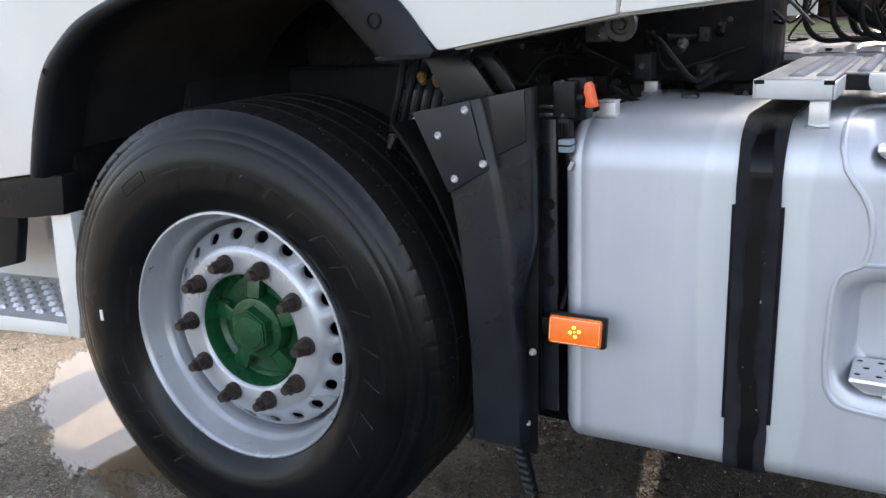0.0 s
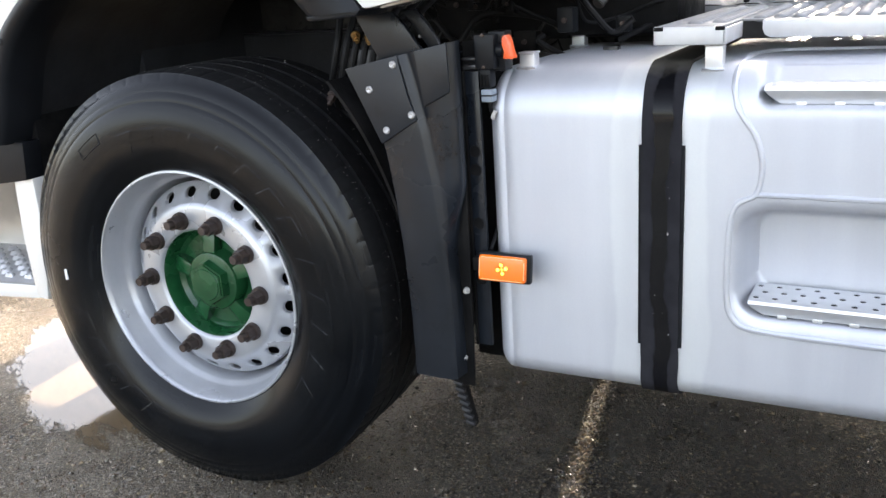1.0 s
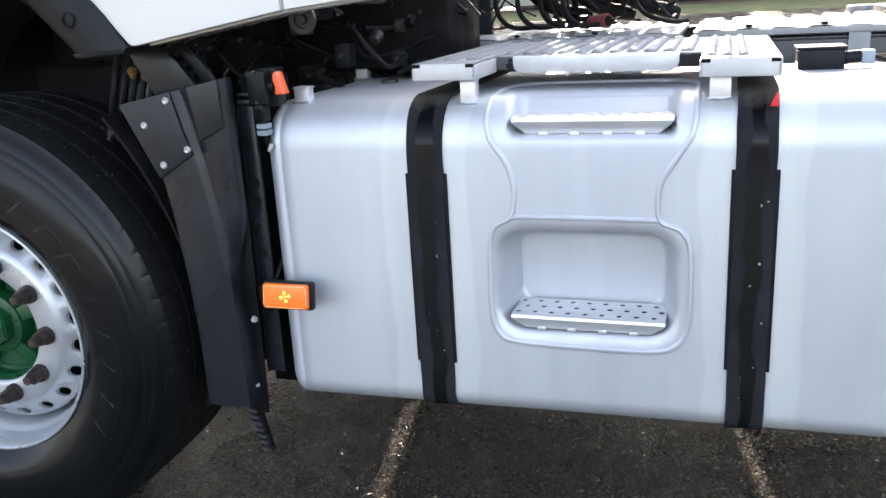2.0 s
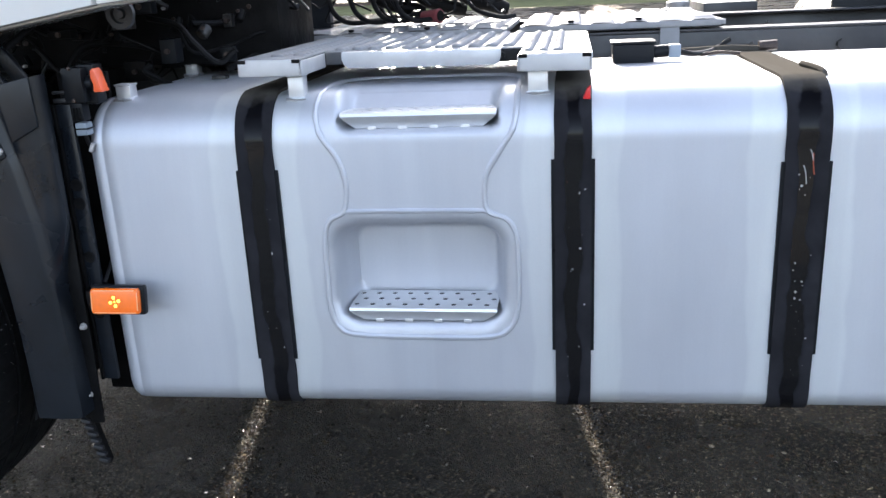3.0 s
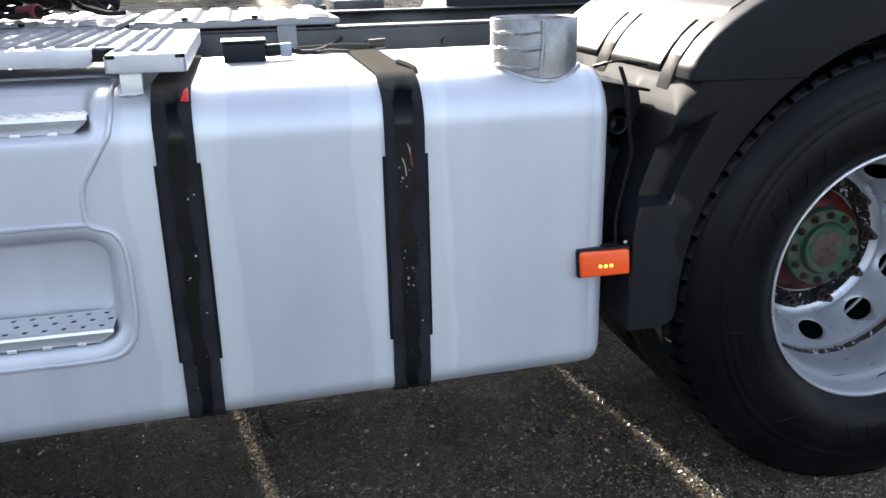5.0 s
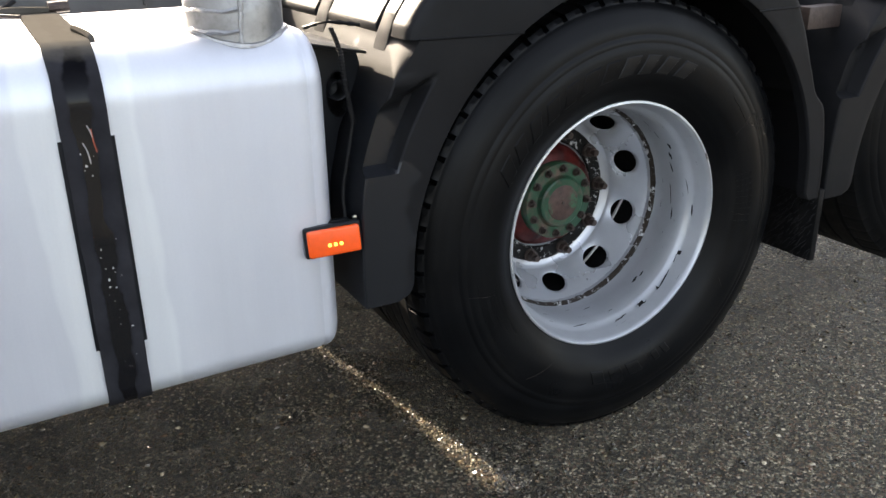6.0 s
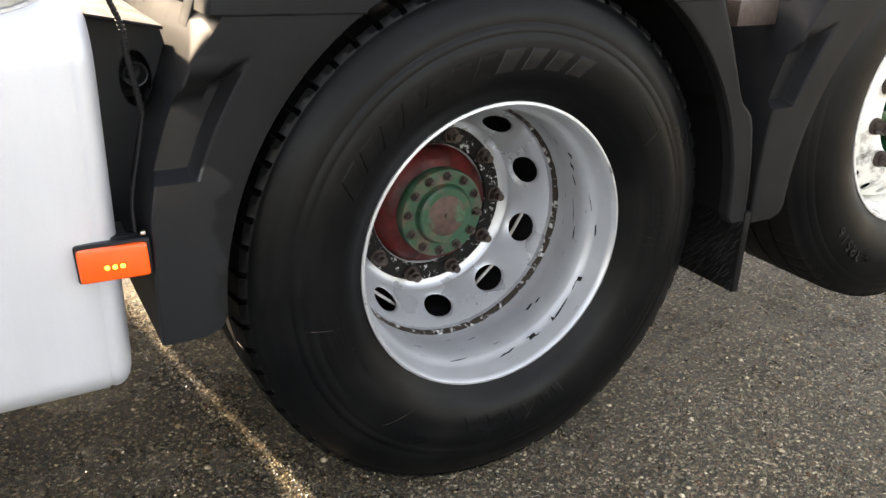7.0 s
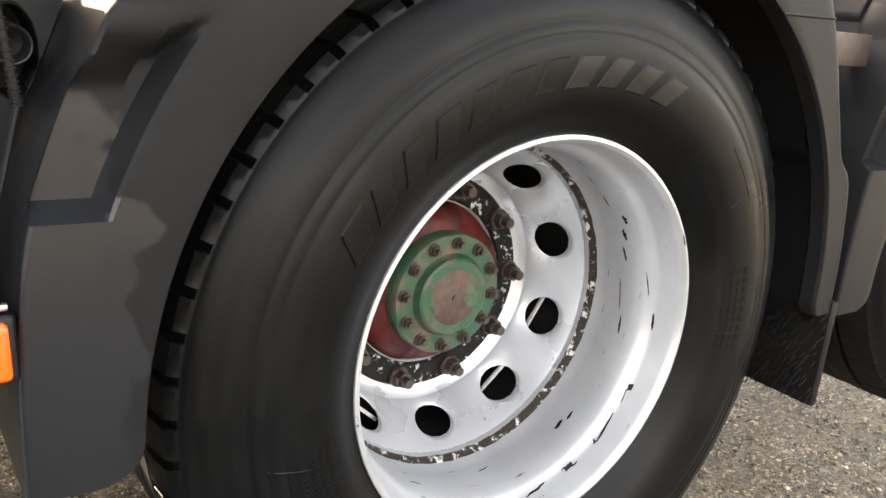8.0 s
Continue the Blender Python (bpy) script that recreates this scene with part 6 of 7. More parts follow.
tie.matrix_local = pose(0.207, -0.006, 0.944, 0, 25, 0)


def marker_lamp(label, m, dots, lens=ORANGE):
    """A rectangular side marker lamp; its face looks to -y."""
    lp = thing("side_marker_lamp", label, "marker lamp", "side marker lamps", at=m)
    part("base", box(-0.055, 0.055, -0.004, 0.014, -0.03, 0.03, 0.006, segs=3), PLASTIC, lp)
    part("lens", box(-0.051, 0.049, -0.018, -0.003, -0.026, 0.026, 0.007, segs=3), lens, lp, "orange lens")
    for x0, x1, z0, z1 in () if lens is DEEP_ORANGE else ((-0.044, 0.042, 0.0222, 0.0232), (-0.044, 0.042, -0.0232, -0.0222), (-0.0485, -0.0475, -0.018, 0.018), (0.0455, 0.0465, -0.018, 0.018)):
        part("lens_edge", box(x0, x1, -0.0186, -0.0175, z0, z1, 0), LENS_EDGE, lp, "thin pale line on the lens")
    for x, z, r in dots:
        part("seat", lathe([(0.0, r * 1.25), (-0.0008, r * 1.2), (-0.0009, 0.0)], 14), DEEP_ORANGE, lp).matrix_local = pose(x, -0.0178, z)
        d = part("diode", lathe([(0.0, r), (-0.0012, r * 0.8), (-0.0016, 0.0)], 14), LED, lp, "lit yellow diode")
        d.matrix_local = pose(x, -0.0178, z)
    return lp


cross = [(0.0085 * math.cos(a), 0.0085 * math.sin(a), 0.004) for a in (0.2, 1.77, 3.34, 4.91)] + [(0, 0, 0.002)]
marker_lamp("lit orange side marker lamp at the front of the tank", pose(0.2405, -0.06, 0.647, -8, 1, 3), cross)
marker_lamp("lit orange side marker lamp at the rear of the tank", pose(1.932, -0.015, 0.651, -4, -3, -9), [(x, -0.004, 0.0042) for x in (-0.011, 0.0, 0.011)], DEEP_ORANGE)
arm = thing("marker_bracket", "black bracket and cable holding the rear marker lamp", "bracket")
part("plate", box(1.93, 1.975, 0.005, 0.02, 0.62, 0.68, 0.003), PLASTIC, arm)
part("strip", box(1.94, 1.965, 0.02, 0.4, 0.64, 0.66, 0.003), CHASSIS, arm)
part("clip", box(1.972, 1.98, -0.02, -0.012, 0.686, 0.692, 0.002), STEEL, arm)


# ---- rear fenders ----
OUT_LINE = [(1.985, 0.5), (1.984, 0.62), (1.993, 0.74), (2.015, 0.82), (2.046, 0.9), (2.072, 0.96), (2.1, 1.02), (2.15, 1.085), (2.25, 1.15), (2.38, 1.2), (2.52, 1.225), (2.66, 1.232), (2.8, 1.225),
            (2.93, 1.185), (3.02, 1.12), (3.09, 1.04), (3.145, 0.945), (3.186, 0.85), (3.212, 0.79), (3.25, 0.752), (3.268, 0.69), (3.28, 0.6), (3.284, 0.51)]


# the edge's section: how far it falls and how far it still is from the face, as shares
ROUND = [(1 - math.cos(math.pi / 16 * c), 1 - math.sin(math.pi / 16 * c)) for c in range(9)]
SHOULDER = [(0, 1), (0.003, 0.6), (0.012, 0.34), (0.04, 0.22), (0.1, 0.14), (0.22, 0.075), (0.42, 0.03), (0.7, 0.008), (1, 0)]


def fender(y0, y1, label, name="rear_fender", cx=2.655, dx=0.0, dz=0.0, flip=False):
    f = thing(name, label, "fender", "rear fenders")
    P = smooth_points([Vector((x, 0, z)) for x, z in OUT_LINE], 12)
    r, cz = 0.562, 0.535
    t0 = math.asin((1.0 - cz) / r)
    high = [k for k, p in enumerate(P) if p.z > 1.0]
    ka, kb = high[0], high[-1]
    inn = []
    for k, p in enumerate(P):
        if ka <= k <= kb:
            a = math.pi - t0 - (math.pi - 2 * t0) * (k - ka) / (kb - ka)
            q = (cx + r * math.cos(a), cz + r * math.sin(a))
        else:
            w = math.sqrt(r * r - max(0.0, p.z - cz) ** 2)
            q = (cx - w if k < ka else cx + w, p.z)
        low = max(0.0, 0.54 - p.z) / 0.04
        inn.append(Vector((q[0] + (-1 if k < ka else 1) * 0.034 * (1 - math.sqrt(max(0.0, 1 - low * low))), 0, q[1])))
    split = [k for k, p in enumerate(P) if p.z > 1.0]
    k0, k1 = split[0], split[-1]
    s = -1 if flip else 1
    lift = 0.009

    def strip(a, b, nm, lb=""):
        bm = bmesh.new()
        rows = []
        for k in range(a, b + 1):
            o, i = P[k], inn[k]
            w = o - i
            n = w.normalized()
            # a broad shoulder over the top; below the seam a flat facet that tapers out down the front
            if nm == "top_panel":
                edge, deep, g = 0.03, 0.0695, 1.0
            elif nm == "front_panel":
                g = max(0.0, min(1.0, (o.z - 0.938) / 0.06))
                edge, deep = 0.005 + 0.019 * g, 0.006 + 0.08 * g
            else:
                edge, deep, g = 0.022, 0.022, 0.0
            edge = min(edge, 0.3 * w.length)
            # the outer field stands proud of the grooves inside it
            up = 0.0 if nm != "top_panel" else lift * max(0.0, min(1.0, (k - k0) / 4, (k0 + 75 - k) / 12))

            def hollow(u):
                # a stepped hollow that opens to the outer edge
                if nm != "front_panel":
                    return 0.0
                zz = o.z - 0.45 * u * w.length
                return 0.036 * (1 - soft(0.36, 0.46, u)) * soft(0.766, 0.772, o.z) * (1 - soft(0.872, 0.908, zz))

            row = [(o, y1)]
            if nm == "top_panel":
                row.append((o, y0 + s * (deep + 0.001)))
            for c in range(9):
                full = (c / 8, 1 - c / 8) if nm == "front_panel" else SHOULDER[c]
                ci, cd = [p * g + q * (1 - g) for p, q in zip(full, ROUND[c])]
                row.append((o + n * up * (1 - ci) - n * edge * ci, y0 + s * (deep * cd + hollow(0) * min(1, 0.5 + c))))
            for u in (0.28, 0.31, 0.34, 0.365, 0.39, 0.415, 0.44, 0.465, 0.5, 0.6, 0.7, 0.8, 0.93):
                row.append((o - w * u, y0 + s * hollow(u)))
            row += [(i + n * 0.003, y0 + s * 0.001), (i, y0 + s * 0.006), (i, y0 + s * 0.03), (i + n * 0.008, y0 + s * 0.035), (o - n * 0.02, y0 + s * 0.06), (o - n * 0.01, y1)]
            rows.append([bm.verts.new((p.x + dx, y, p.z + dz)) for p, y in row])
        for p, q in zip(rows, rows[1:]):
            n = len(p)
            for c in range(n):
                bm.faces.new((p[c], p[(c + 1) % n], q[(c + 1) % n], q[c]))
        bm.faces.new(rows[0])
        bm.faces.new(rows[-1][::-1])
        return part(nm, bm, PANEL, f, lb, sharp=22)

    strip(0, k0, "front_panel")
    top = strip(k0, k1, "top_panel")
    strip(k1, len(P) - 1, "rear_panel")
    for k, back in ((k0, 0.074), (k1, abs(y1 - y0))):
        o, i = P[k], inn[k]
        n = (o - i).normalized()
        pts = [(o.x + dx, y0 + s * back, o.z + dz)] if back > 0.1 else []
        e, d, shape = (0.024, 0.08, [(c / 5, 1 - c / 5) for c in range(6)]) if k == k0 else (0.022, 0.022, ROUND)
        pts += [(o.x - n.x * e * a + dx, y0 + s * d * b, o.z - n.z * e * a + dz) for a, b in shape] + [(i.x + dx, y0, i.z + dz)]
        part("seam", tube(pts, 0.0024, 6, 0), SHADE_SOOT, f, "dark joint between the panels")
    # raised fields and strips with narrow grooves between them, under one plate higher up
    top_k = [k for k, p in enumerate(P) if p.z > 1.105][0]
    low_k = [k for k, p in enumerate(P) if p.z > 0.968][0]

    def raised(profile, a, b, fade, start=1.5):
        bm = bmesh.new()
        rows = []
        for k in range(a, b + 1):
            p = P[k]
            t = (P[k + 1] - P[k - 1]).normalized()
            nrm = Vector((-t.z, 0, t.x))
            g = lift * max(0.0, min(1.0, (k - a) / start, (b - k) / fade))
            rows.append([bm.verts.new((p.x + dx + nrm.x * (g * h - 0.001), y0 + s * yy, p.z + dz + nrm.z * (g * h - 0.001))) for yy, h in profile])
        for p, q in zip(rows, rows[1:]):
            for c in range(len(profile) - 1):
                bm.faces.new((p[c], p[c + 1], q[c + 1], q[c]))
        part("raised_field", bm, PANEL, top, sharp=30)

    def flat(a, b):
        return [(a, 0), (a + 0.0012, 0.8), (a + 0.004, 1), (b - 0.004, 1), (b - 0.0012, 0.8), (b, 0)]

    raised(flat(0.0755, 0.13), low_k, top_k, 1.0, 14)
    raised(flat(0.136, 0.384), k0, top_k, 1.0)
    raised(flat(0.39, 0.455), low_k, top_k, 1.0, 14)
    raised(flat(0.461, 0.7), k0, top_k, 1.0)
    raised([(0.0685, 1.1), (0.07, 1.1), (0.696, 1.1), (0.7, 0)], top_k + 1, k0 + 75, 12.0)
    return f


fender(-0.032, 0.745, "dark grey plastic rear fender over the drive wheel, wet and dusty")
fender(2.48, 1.85, "dark grey plastic fender across the chassis", dx=-0.025, flip=True)
fender(2.48, 1.85, "dark grey plastic fender across the chassis", dx=1.31, flip=True)
fender(-0.03, 0.745, "dark grey plastic fender over the lifted wheel", dx=1.31, dz=0.0)
liner = thing("fender_liner", "black inner panel with round port ahead of the fender", "panel")
LINER = [(1.942, 0.6), (1.98, 0.6), (1.986, 0.72), (2.01, 0.82), (2.045, 0.9), (2.062, 0.945), (2.055, 0.972), (1.94, 0.995)]
OVAL = [(2.013 + 0.024 * math.cos(2 * math.pi * k / 28), 0.892 + 0.045 * math.sin(2 * math.pi * k / 28)) for k in range(28)]
bm = bmesh.new()
for ring in (LINER, OVAL):
    vs = [bm.verts.new((x, 0.125, z)) for x, z in ring]
    for a, b in zip(vs, vs[1:] + vs[:1]):
        bm.edges.new((a, b))
bmesh.ops.triangle_fill(bm, edges=bm.edges, use_beauty=True)
walls = bmesh.ops.extrude_face_region(bm, geom=bm.faces[:])
for v in walls["geom"]:
    if isinstance(v, bmesh.types.BMVert):
        v.co.y += 0.02
part("sheet", bm, PLASTIC, liner)
cup = bmesh.new()
rows = [[cup.verts.new((2.013 + (x - 2.013) * k, y, 0.892 + (z - 0.892) * k)) for x, z in OVAL] for k, y in ((1.03, 0.1235), (0.97, 0.122), (0.95, 0.128), (0.92, 0.185))]
for p, q in zip(rows, rows[1:]):
    for c in range(28):
        cup.faces.new((p[c], p[(c + 1) % 28], q[(c + 1) % 28], q[c]))
cup.faces.new(rows[-1])
part("port", cup, SHADE_SOOT, liner, "deep oval black recess")
part("top_lip", prism([(1.935, 0.997), (2.048, 0.974), (2.049, 0.98), (1.935, 1.004)], 0.055, 0.6, 0.003), SHADE_SOOT, liner)
pr = part("port_ring", lathe([(0.05, 0.0195), (-0.004, 0.0195), (-0.006, 0.0185), (-0.005, 0.017), (0.04, 0.0165), (0.05, 0.0)], 28), CHASSIS, liner, "thin dark metal ring")
pr.matrix_local = pose(2.014, 0.13, 0.898)
hose = [(1.97, 0.03, 1.03), (1.985, 0.03, 0.987), (1.989, 0.03, 0.944), (1.998, 0.03, 0.886), (2.002, 0.03, 0.855), (1.991, 0.03, 0.805), (1.973, 0.025, 0.729), (1.97, 0.015, 0.676)]
part("corrugated_lead", tube(hose[:5], 0.0042, 10, 8), HOSE, liner)
for q, p in enumerate(smooth_points(hose[:5], 14)):
    if q % 2 == 0:
        rg = part("ridge", lathe([(-0.0012, 0.004), (-0.0006, 0.0056), (0.0006, 0.0056), (0.0012, 0.004)], 12), HOSE, liner)
        rg.matrix_local = Matrix.Translation(p) @ pose(0, 0, 0, 90, 0, 0)
part("lead", tube(hose[4:], 0.0032, 8, 8), HOSE, liner)
part("chain", tube([(1.945, 0.1, 1.025), (1.97, 0.05, 1.038), (2.03, 0.04, 1.03)], 0.0035, 6, 10, wobble=0.9), SHADE_SOOT, liner)
fl2 = thing("mud_flap", "black bristled spray flap behind the drive wheel", "mud flap")
part("sheet", box(3.27, 3.29, -0.035, 0.55, 0.33, 0.53, 0.004), SHADE_SOOT, fl2)
r0 = random.Random(3)
bm = bmesh.new()
for k in range(700):
    y, z = r0.uniform(-0.035, 0.5), r0.uniform(0.325, 0.52)
    cyl((3.265, y, z), (3.255 - r0.uniform(0, 0.01), y, z - r0.uniform(0.005, 0.012)), 0.0013, 4, 0.0005, bm=bm, cap=False)
part("bristles", bm, SHADE_SOOT, fl2, kind="stuff")
br = thing("fender_bracket", "rusty brown steel fender bracket", "bracket")
part("bar", box(3.24, 3.36, 0.05, 0.09, 0.93, 0.985, 0.004), NUT, br)
part("bar", cyl((3.27, 0.09, 0.96), (3.27, 0.75, 0.96), 0.025, 14), SHADE_SOOT, br)

# added sheet: hides the sunlit ground beyond, darkens the gap between the wheels
wl2 = thing("rear_gap_blocker", "added black sheet that keeps the gap between the rear wheels dark", "liner")
part("sheet", box(3.1, 3.62, 0.3, 0.32, 0.55, 1.16, 0.004), SHADE_SOOT, wl2)
part("stay", cyl((3.35, 0.32, 0.95), (3.35, 0.75, 0.95), 0.02, 12), SHADE_SOOT, wl2)

# added sheet that blocks light and view behind the twin wheels
bk = thing("twin_wheel_blocker", "added black sheet that keeps the space behind the twin wheels dark", "wheel housing")
part("sheet", box(2.2, 3.2, 0.715, 0.73, 0.56, 1.19, 0.004), SHADE_SOOT, bk)

# ---- far side ----
# added bodies: the gaps between their ends let the three sun streaks through
ff = thing("mud_flap", "black flap between the wheels across the chassis", "mud flap")
part("sheet", box(3.2, 3.45, 2.3, 2.32, 0.08, 1.0, 0.005), PLASTIC, ff)
fs = thing("inner_shield", "black inner shield over the far wheels", "shield")
part("sheet", box(2.0, 4.6, 1.604, 1.63, 0.5, 1.2, 0.005), PLASTIC, fs)
fg = thing("front_mudguard", "black mudguard behind the wheel across the chassis", "mudguard")
part("sheet", box(-0.34, -0.156, 2.4, 2.46, 0.35, 1.2, 0.01), PLASTIC, fg)

ft = thing("fuel_tank", "aluminium tank on the other side of the truck", "fuel tank")
part("body", box(0.953, 1.839, 1.9, 2.46, 0.14, 1.03, 0.05, segs=4), ALU, ft)
part("end_cover", box(1.62, 1.818, 1.9, 2.3, 1.02, 1.1, 0.01), CHASSIS, ft, "dark cover plate on the tank end")
for x in (1.1, 1.65):
    part("hanger", box(x - 0.03, x + 0.03, 1.595, 1.95, 0.85, 0.95, 0.005), CHASSIS, ft)
nkb = lathe([(1.03, 0.06), (1.075, 0.06), (1.08, 0.045), (1.1, 0.045), (1.104, 0.04), (1.104, 0.0)], 32)
for v in nkb.verts:
    v.co = Vector((1.55 + v.co.x, 2.1 + v.co.z, v.co.y))
part("filler_cap", nkb, GALV, ft)
# added box, its ends set by the width of the streaks
bt = thing("streak_box", "added dark box across the chassis that bounds two sun streaks", "box")
for x in (0.2, 0.65):
    part("hanger", box(x - 0.03, x + 0.03, 1.6, 1.95, 0.85, 0.95, 0.005), CHASSIS, bt)
part("body", box(-0.018, 0.832, 1.9, 2.46, 0.14, 1.03, 0.02), CHASSIS, bt)

# ---- engine and hoses behind the cab ----
eng = thing("engine_block", "dark grimy engine and gearbox under the cab", "engine")
part("block", box(-1.6, -0.1, 0.85, 1.5, 0.6, 1.35, 0.05), ENGINE, eng)
part("gearbox", box(-0.1, 0.75, 0.95, 1.42, 0.62, 1.02, 0.06), ENGINE, eng)
part("silencer", box(-0.3, 0.46, 0.45, 0.74, 1.05, 1.3, 0.04), SHADE_SOOT, eng)
part("inlet", cyl((0.05, 0.5, 1.2), (0.05, 0.5, 1.4), 0.09, 20, bevel=0.01), SHADE_SOOT, eng)
part("filter", cyl((0.3, 0.55, 1.12), (0.3, 0.55, 1.32), 0.06, 20, bevel=0.008), SHADE_SOOT, eng)
part("spring_mount", box(-0.45, -0.25, 0.45, 0.7, 0.85, 1.05, 0.03), ENGINE, eng)
part("air_bag", lathe([(0.0, 0.06), (0.02, 0.1), (0.06, 0.11), (0.1, 0.1), (0.12, 0.06)], 28), ENGINE, eng).matrix_local = pose(-0.3, 0.4, 0.95, 90, 0, 0)
sp = part("mount_disc", lathe([(0.0, 0.03), (-0.006, 0.028), (-0.006, 0.018), (0.0, 0.016), (0.0, 0.01), (-0.006, 0.008), (-0.006, 0.0)], 28), CHASSIS, eng)
sp.matrix_local = pose(0.279, 0.05, 1.191)
wallb = thing("bulkhead", "black sooty bulkhead behind the engine", "bulkhead")
part("sheet", box(-1.9, 0.25, 1.62, 1.66, 0.82, 1.42, 0.005), HOUSING, wallb)
part("sheet", box(-1.1, -1.06, 0.3, 1.6, 0.6, 1.4, 0.005), HOUSING, wallb)
r1 = random.Random(11)
for k in range(46):
    x, y = r1.uniform(-0.35, 0.5), r1.uniform(0.3, 0.7)
    z = r1.uniform(1.02, 1.28)
    h = thing("engine_hose", "thin black hose among the engine parts", "hose", "engine hoses")
    pts = [(x, y, z)]
    for q in range(4):
        x += r1.uniform(-0.09, 0.12)
        y += r1.uniform(-0.05, 0.06)
        z += r1.uniform(-0.07, 0.07)
        pts.append((x, y, max(1.0, min(1.36, z))))
    part("line", tube(pts, r1.choice((0.0025, 0.004, 0.005, 0.007)), 8), r1.choice((HOSE, HOSE, SHADE_SOOT, HOSE)), h)
for k in range(26):
    x, y, z = r1.uniform(-0.3, 0.5), r1.uniform(0.28, 0.5), r1.uniform(1.0, 1.26)
    c = thing("engine_fitting", "small dark clamp or connector on the engine", "fitting", "engine fittings")
    a, b, d = r1.uniform(0.008, 0.03), r1.uniform(0.008, 0.02), r1.uniform(0.008, 0.03)
    part("body", box(x - a, x + a, y - b, y + b, z - d, z + d, 0.003), r1.choice((SHADE_SOOT, ENGINE, PLASTIC)), c)
    part("bolt", cyl((x, y - b, z), (x, y - b - 0.008, z), 0.006, 8), NUT, c)
for k, (x, y, z) in enumerate(((-0.12, 0.02, 1.105), (-0.085, 0.02, 1.1))):
    c = thing("brass_fitting", "yellow brass air line fitting", "fitting", "brass fittings")
    part("body", hexnut((0, 0, 0), 0.008, 0.02, stud=0.008), BRASS, c)
    c.matrix_world = pose(x, y, z, 30, 20 * k, 40)
for k in range(7):
    h = thing("air_line", "black air line beside the wheel", "hose", "air lines")
    x = -0.2 + 0.025 * k
    part("line", tube([(x, 0.1 + 0.03 * k, 1.18), (x + 0.01, 0.05, 1.08), (x - 0.02, 0.06, 1.0 - 0.01 * k), (x - 0.05, 0.12, 0.93), (x - 0.12, 0.25, 0.9)], 0.008, 8), HOSE, h)
for k in range(6):
    c = thing("air_fitting", "small metal air line union", "fitting", "air fittings")
    part("body", hexnut((0, 0, 0), 0.009, 0.02, stud=0.01), r1.choice((PALE, NUT, CHASSIS)), c)
    c.matrix_world = pose(-0.2 + 0.03 * k, 0.03, 0.98 + 0.02 * (k % 3), 50, 0, 30 * k)

for k in range(46):
    x, y, z = r1.uniform(-0.25, 0.46), r1.uniform(0.37, 0.44), r1.uniform(1.04, 1.3)
    if k % 2:
        h = thing("engine_hose", "thin black hose among the engine parts", "hose", "engine hoses")
        pts = [(x, y, z)]
        for q in range(3):
            x += r1.uniform(-0.05, 0.07)
            z += r1.uniform(-0.06, 0.06)
            pts.append((x, y + r1.uniform(-0.02, 0.02), max(1.02, min(1.32, z))))
        part("line", tube(pts, r1.choice((0.0022, 0.0035, 0.005)), 8), r1.choice((HOSE, ENGINE, PLASTIC)), h)
    else:
        c = thing("engine_fitting", "small dark clamp or connector on the engine", "fitting", "engine fittings")
        part("body", cyl((x, y, z), (x + r1.uniform(-0.03, 0.03), y - 0.02, z + r1.uniform(-0.03, 0.03)), r1.uniform(0.006, 0.014), 12, bevel=0.002), r1.choice((ENGINE, PLASTIC, SHADE_SOOT, NUT)), c)
        part("bolt", cyl((x, y - 0.02, z), (x, y - 0.03, z), 0.004, 6), r1.choice((NUT, PALE)), c)

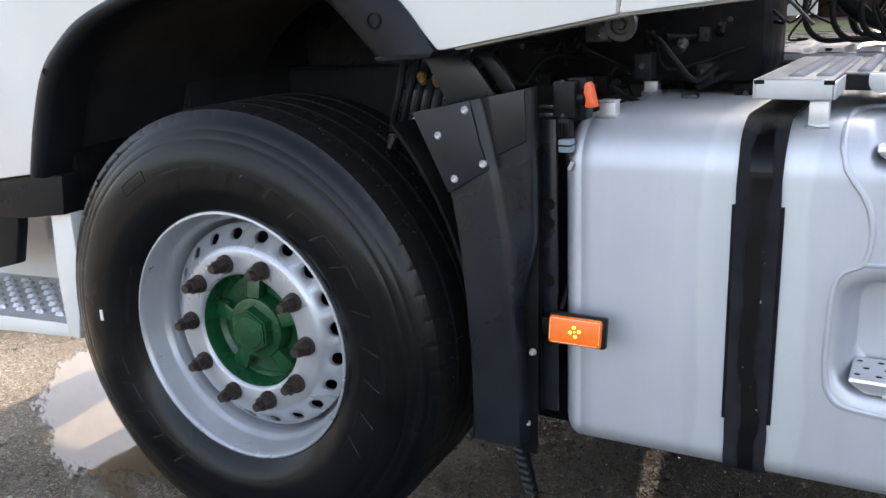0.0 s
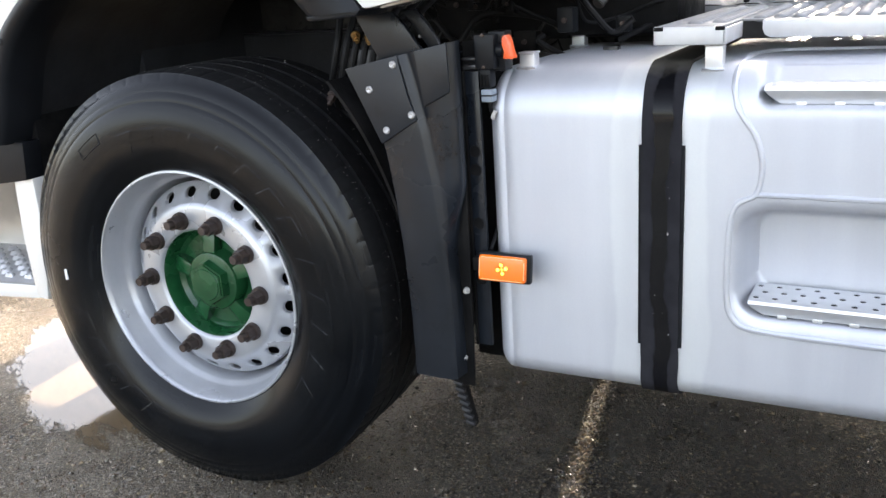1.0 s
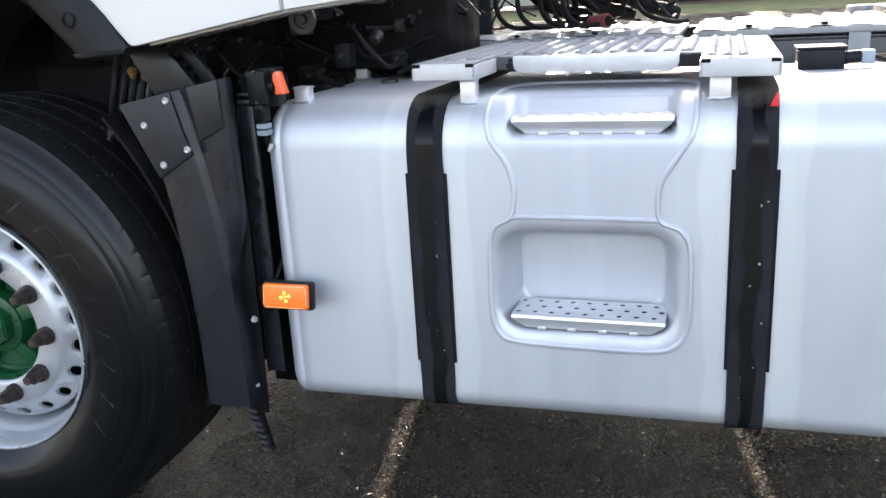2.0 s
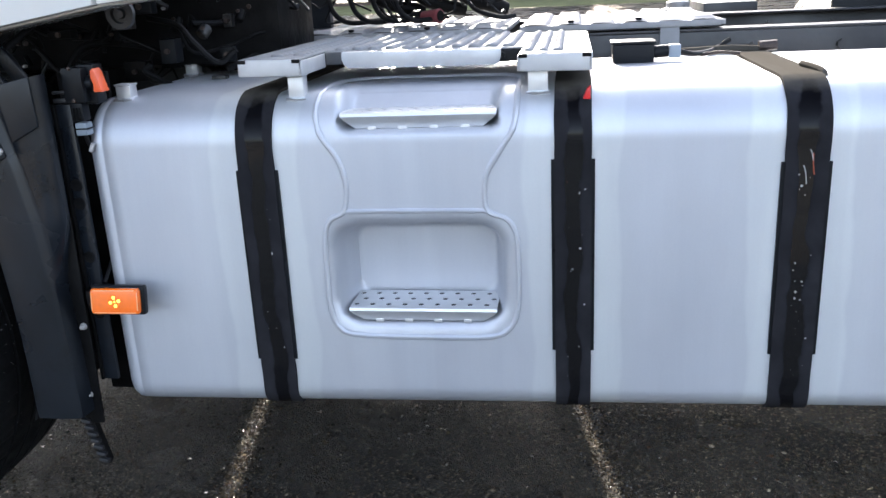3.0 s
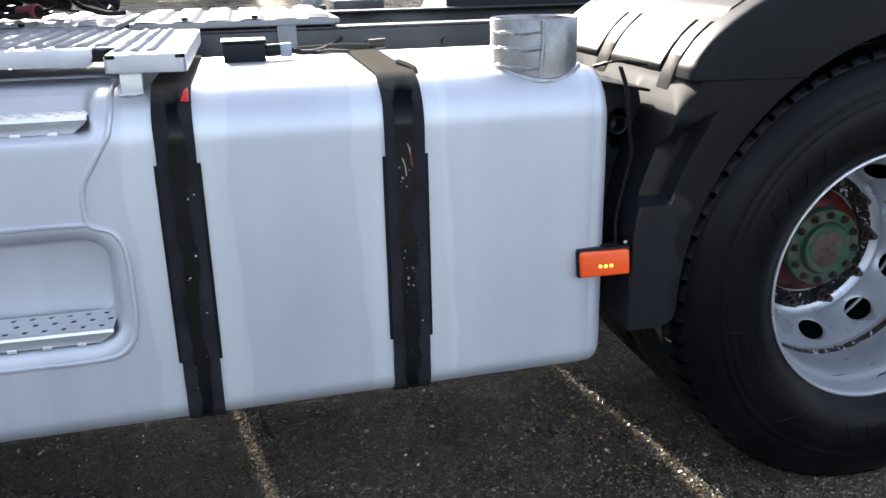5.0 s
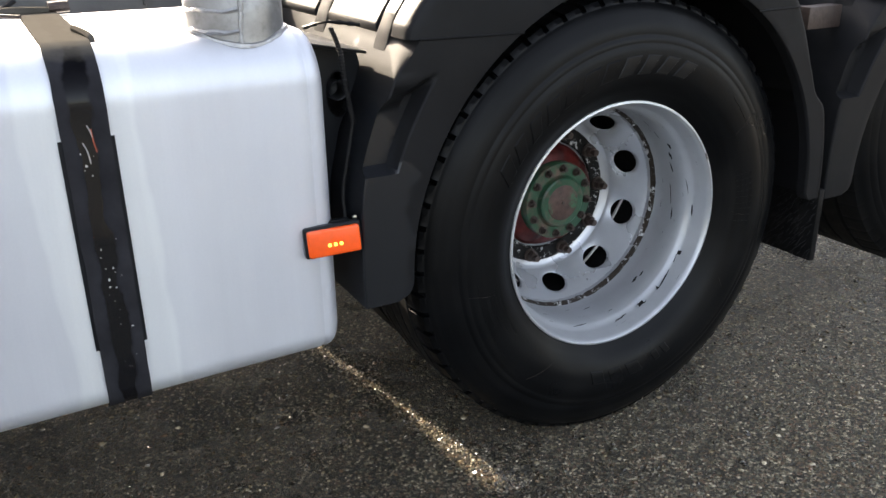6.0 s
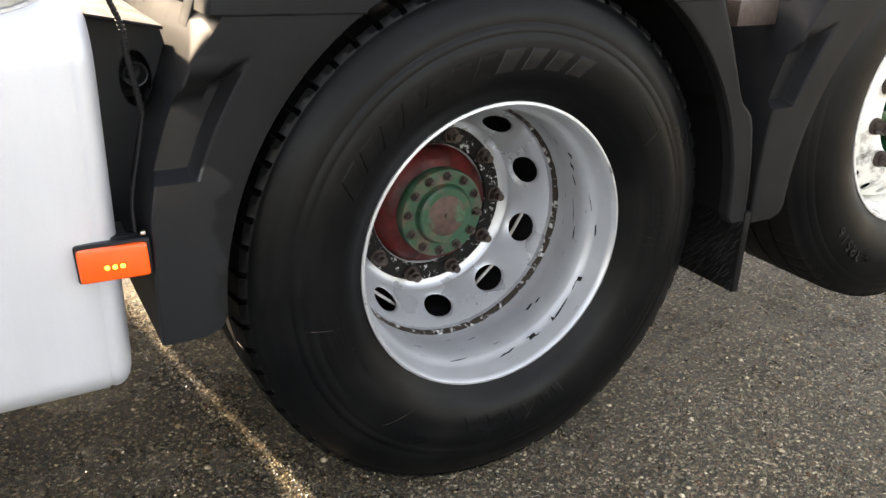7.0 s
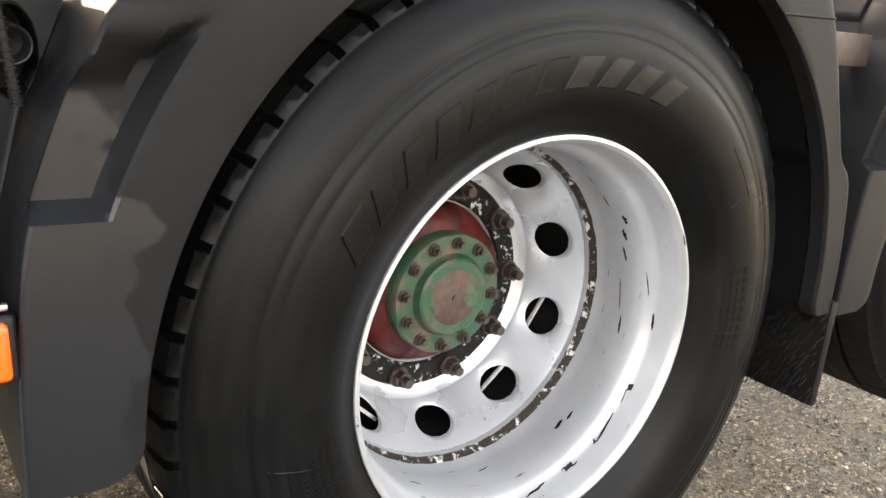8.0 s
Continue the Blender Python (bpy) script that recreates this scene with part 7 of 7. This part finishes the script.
# coiled suzi lines and coupling on the deck
for k in range(5):
    h = thing("coiled_air_line", "black coiled air line hanging over the catwalk", "hose", "coiled lines")
    x0 = 0.66 + 0.045 * k
    pts = []
    for q in range(26):
        a = q * 0.8
        pts.append((x0 + 0.02 * math.sin(q * 0.5) + 0.004 * q * 0.3, 0.95 + 0.05 * math.cos(a), 1.2 + 0.05 * math.sin(a) + 0.004 * q))
    part("line", tube(pts, 0.009, 8, 4), HOSE, h)
for k in range(4):
    h = thing("hanging_line", "black line hanging behind the cab", "hose", "coiled lines")
    x = 0.5 + 0.06 * k
    part("line", tube([(x, 0.8, 1.6), (x + 0.02, 0.78, 1.35), (x - 0.01, 0.76, 1.2), (x + 0.02, 0.8, 1.13), (x + 0.1, 0.9, 1.125)], 0.007, 10), HOSE, h)
r2 = random.Random(23)
for k in range(44):
    h = thing("hanging_line", "black cable tangled behind the cab", "hose", "coiled lines")
    x, y, z = r2.uniform(0.45, 0.95), r2.uniform(0.78, 1.0), r2.uniform(1.3, 1.5)
    pts = [(x, y, z)]
    for q in range(5):
        x += r2.uniform(-0.07, 0.08)
        y += r2.uniform(-0.04, 0.05)
        z -= r2.uniform(-0.02, 0.09)
        pts.append((x, y, max(1.125, z)))
    part("line", tube(pts, r2.choice((0.003, 0.004, 0.006)), 8), HOSE, h)
for k in range(3):
    c = thing("cable_bundle", "dark bound bundle of cables behind the cab", "cable bundle", "cable bundles")
    x = 0.55 + 0.12 * k
    part("sleeve", tube([(x, 0.9, 1.55), (x + 0.03, 0.88, 1.4), (x - 0.02, 0.9, 1.27), (x + 0.05, 0.93, 1.18), (x + 0.16, 0.98, 1.14)], 0.02, 12, wobble=0.3), SHADE_SOOT, c)
    part("tie", lathe([(-0.004, 0.021), (-0.004, 0.024), (0.004, 0.024), (0.004, 0.021)], 16), HOSE, c).matrix_local = pose(x + 0.01, 0.887, 1.36, 90, 0, 0)
cp = thing("trailer_coupling", "faded red trailer plug lying on the catwalk", "coupling")
part("body", cyl((0.72, 0.9, 1.13), (0.775, 0.862, 1.132), 0.015, 20, 0.02, 0.003), PINK, cp)
part("collar", cyl((0.72, 0.9, 1.13), (0.69, 0.92, 1.13), 0.018, 18, bevel=0.004), HOSE, cp)
part("mouth", cyl((0.775, 0.862, 1.132), (0.7758, 0.8615, 1.132), 0.015, 18), SHADE_SOOT, cp)
part("lead", tube([(0.69, 0.92, 1.13), (0.64, 0.95, 1.128), (0.58, 1.0, 1.15), (0.55, 1.0, 1.3)], 0.009, 10), HOSE, cp)
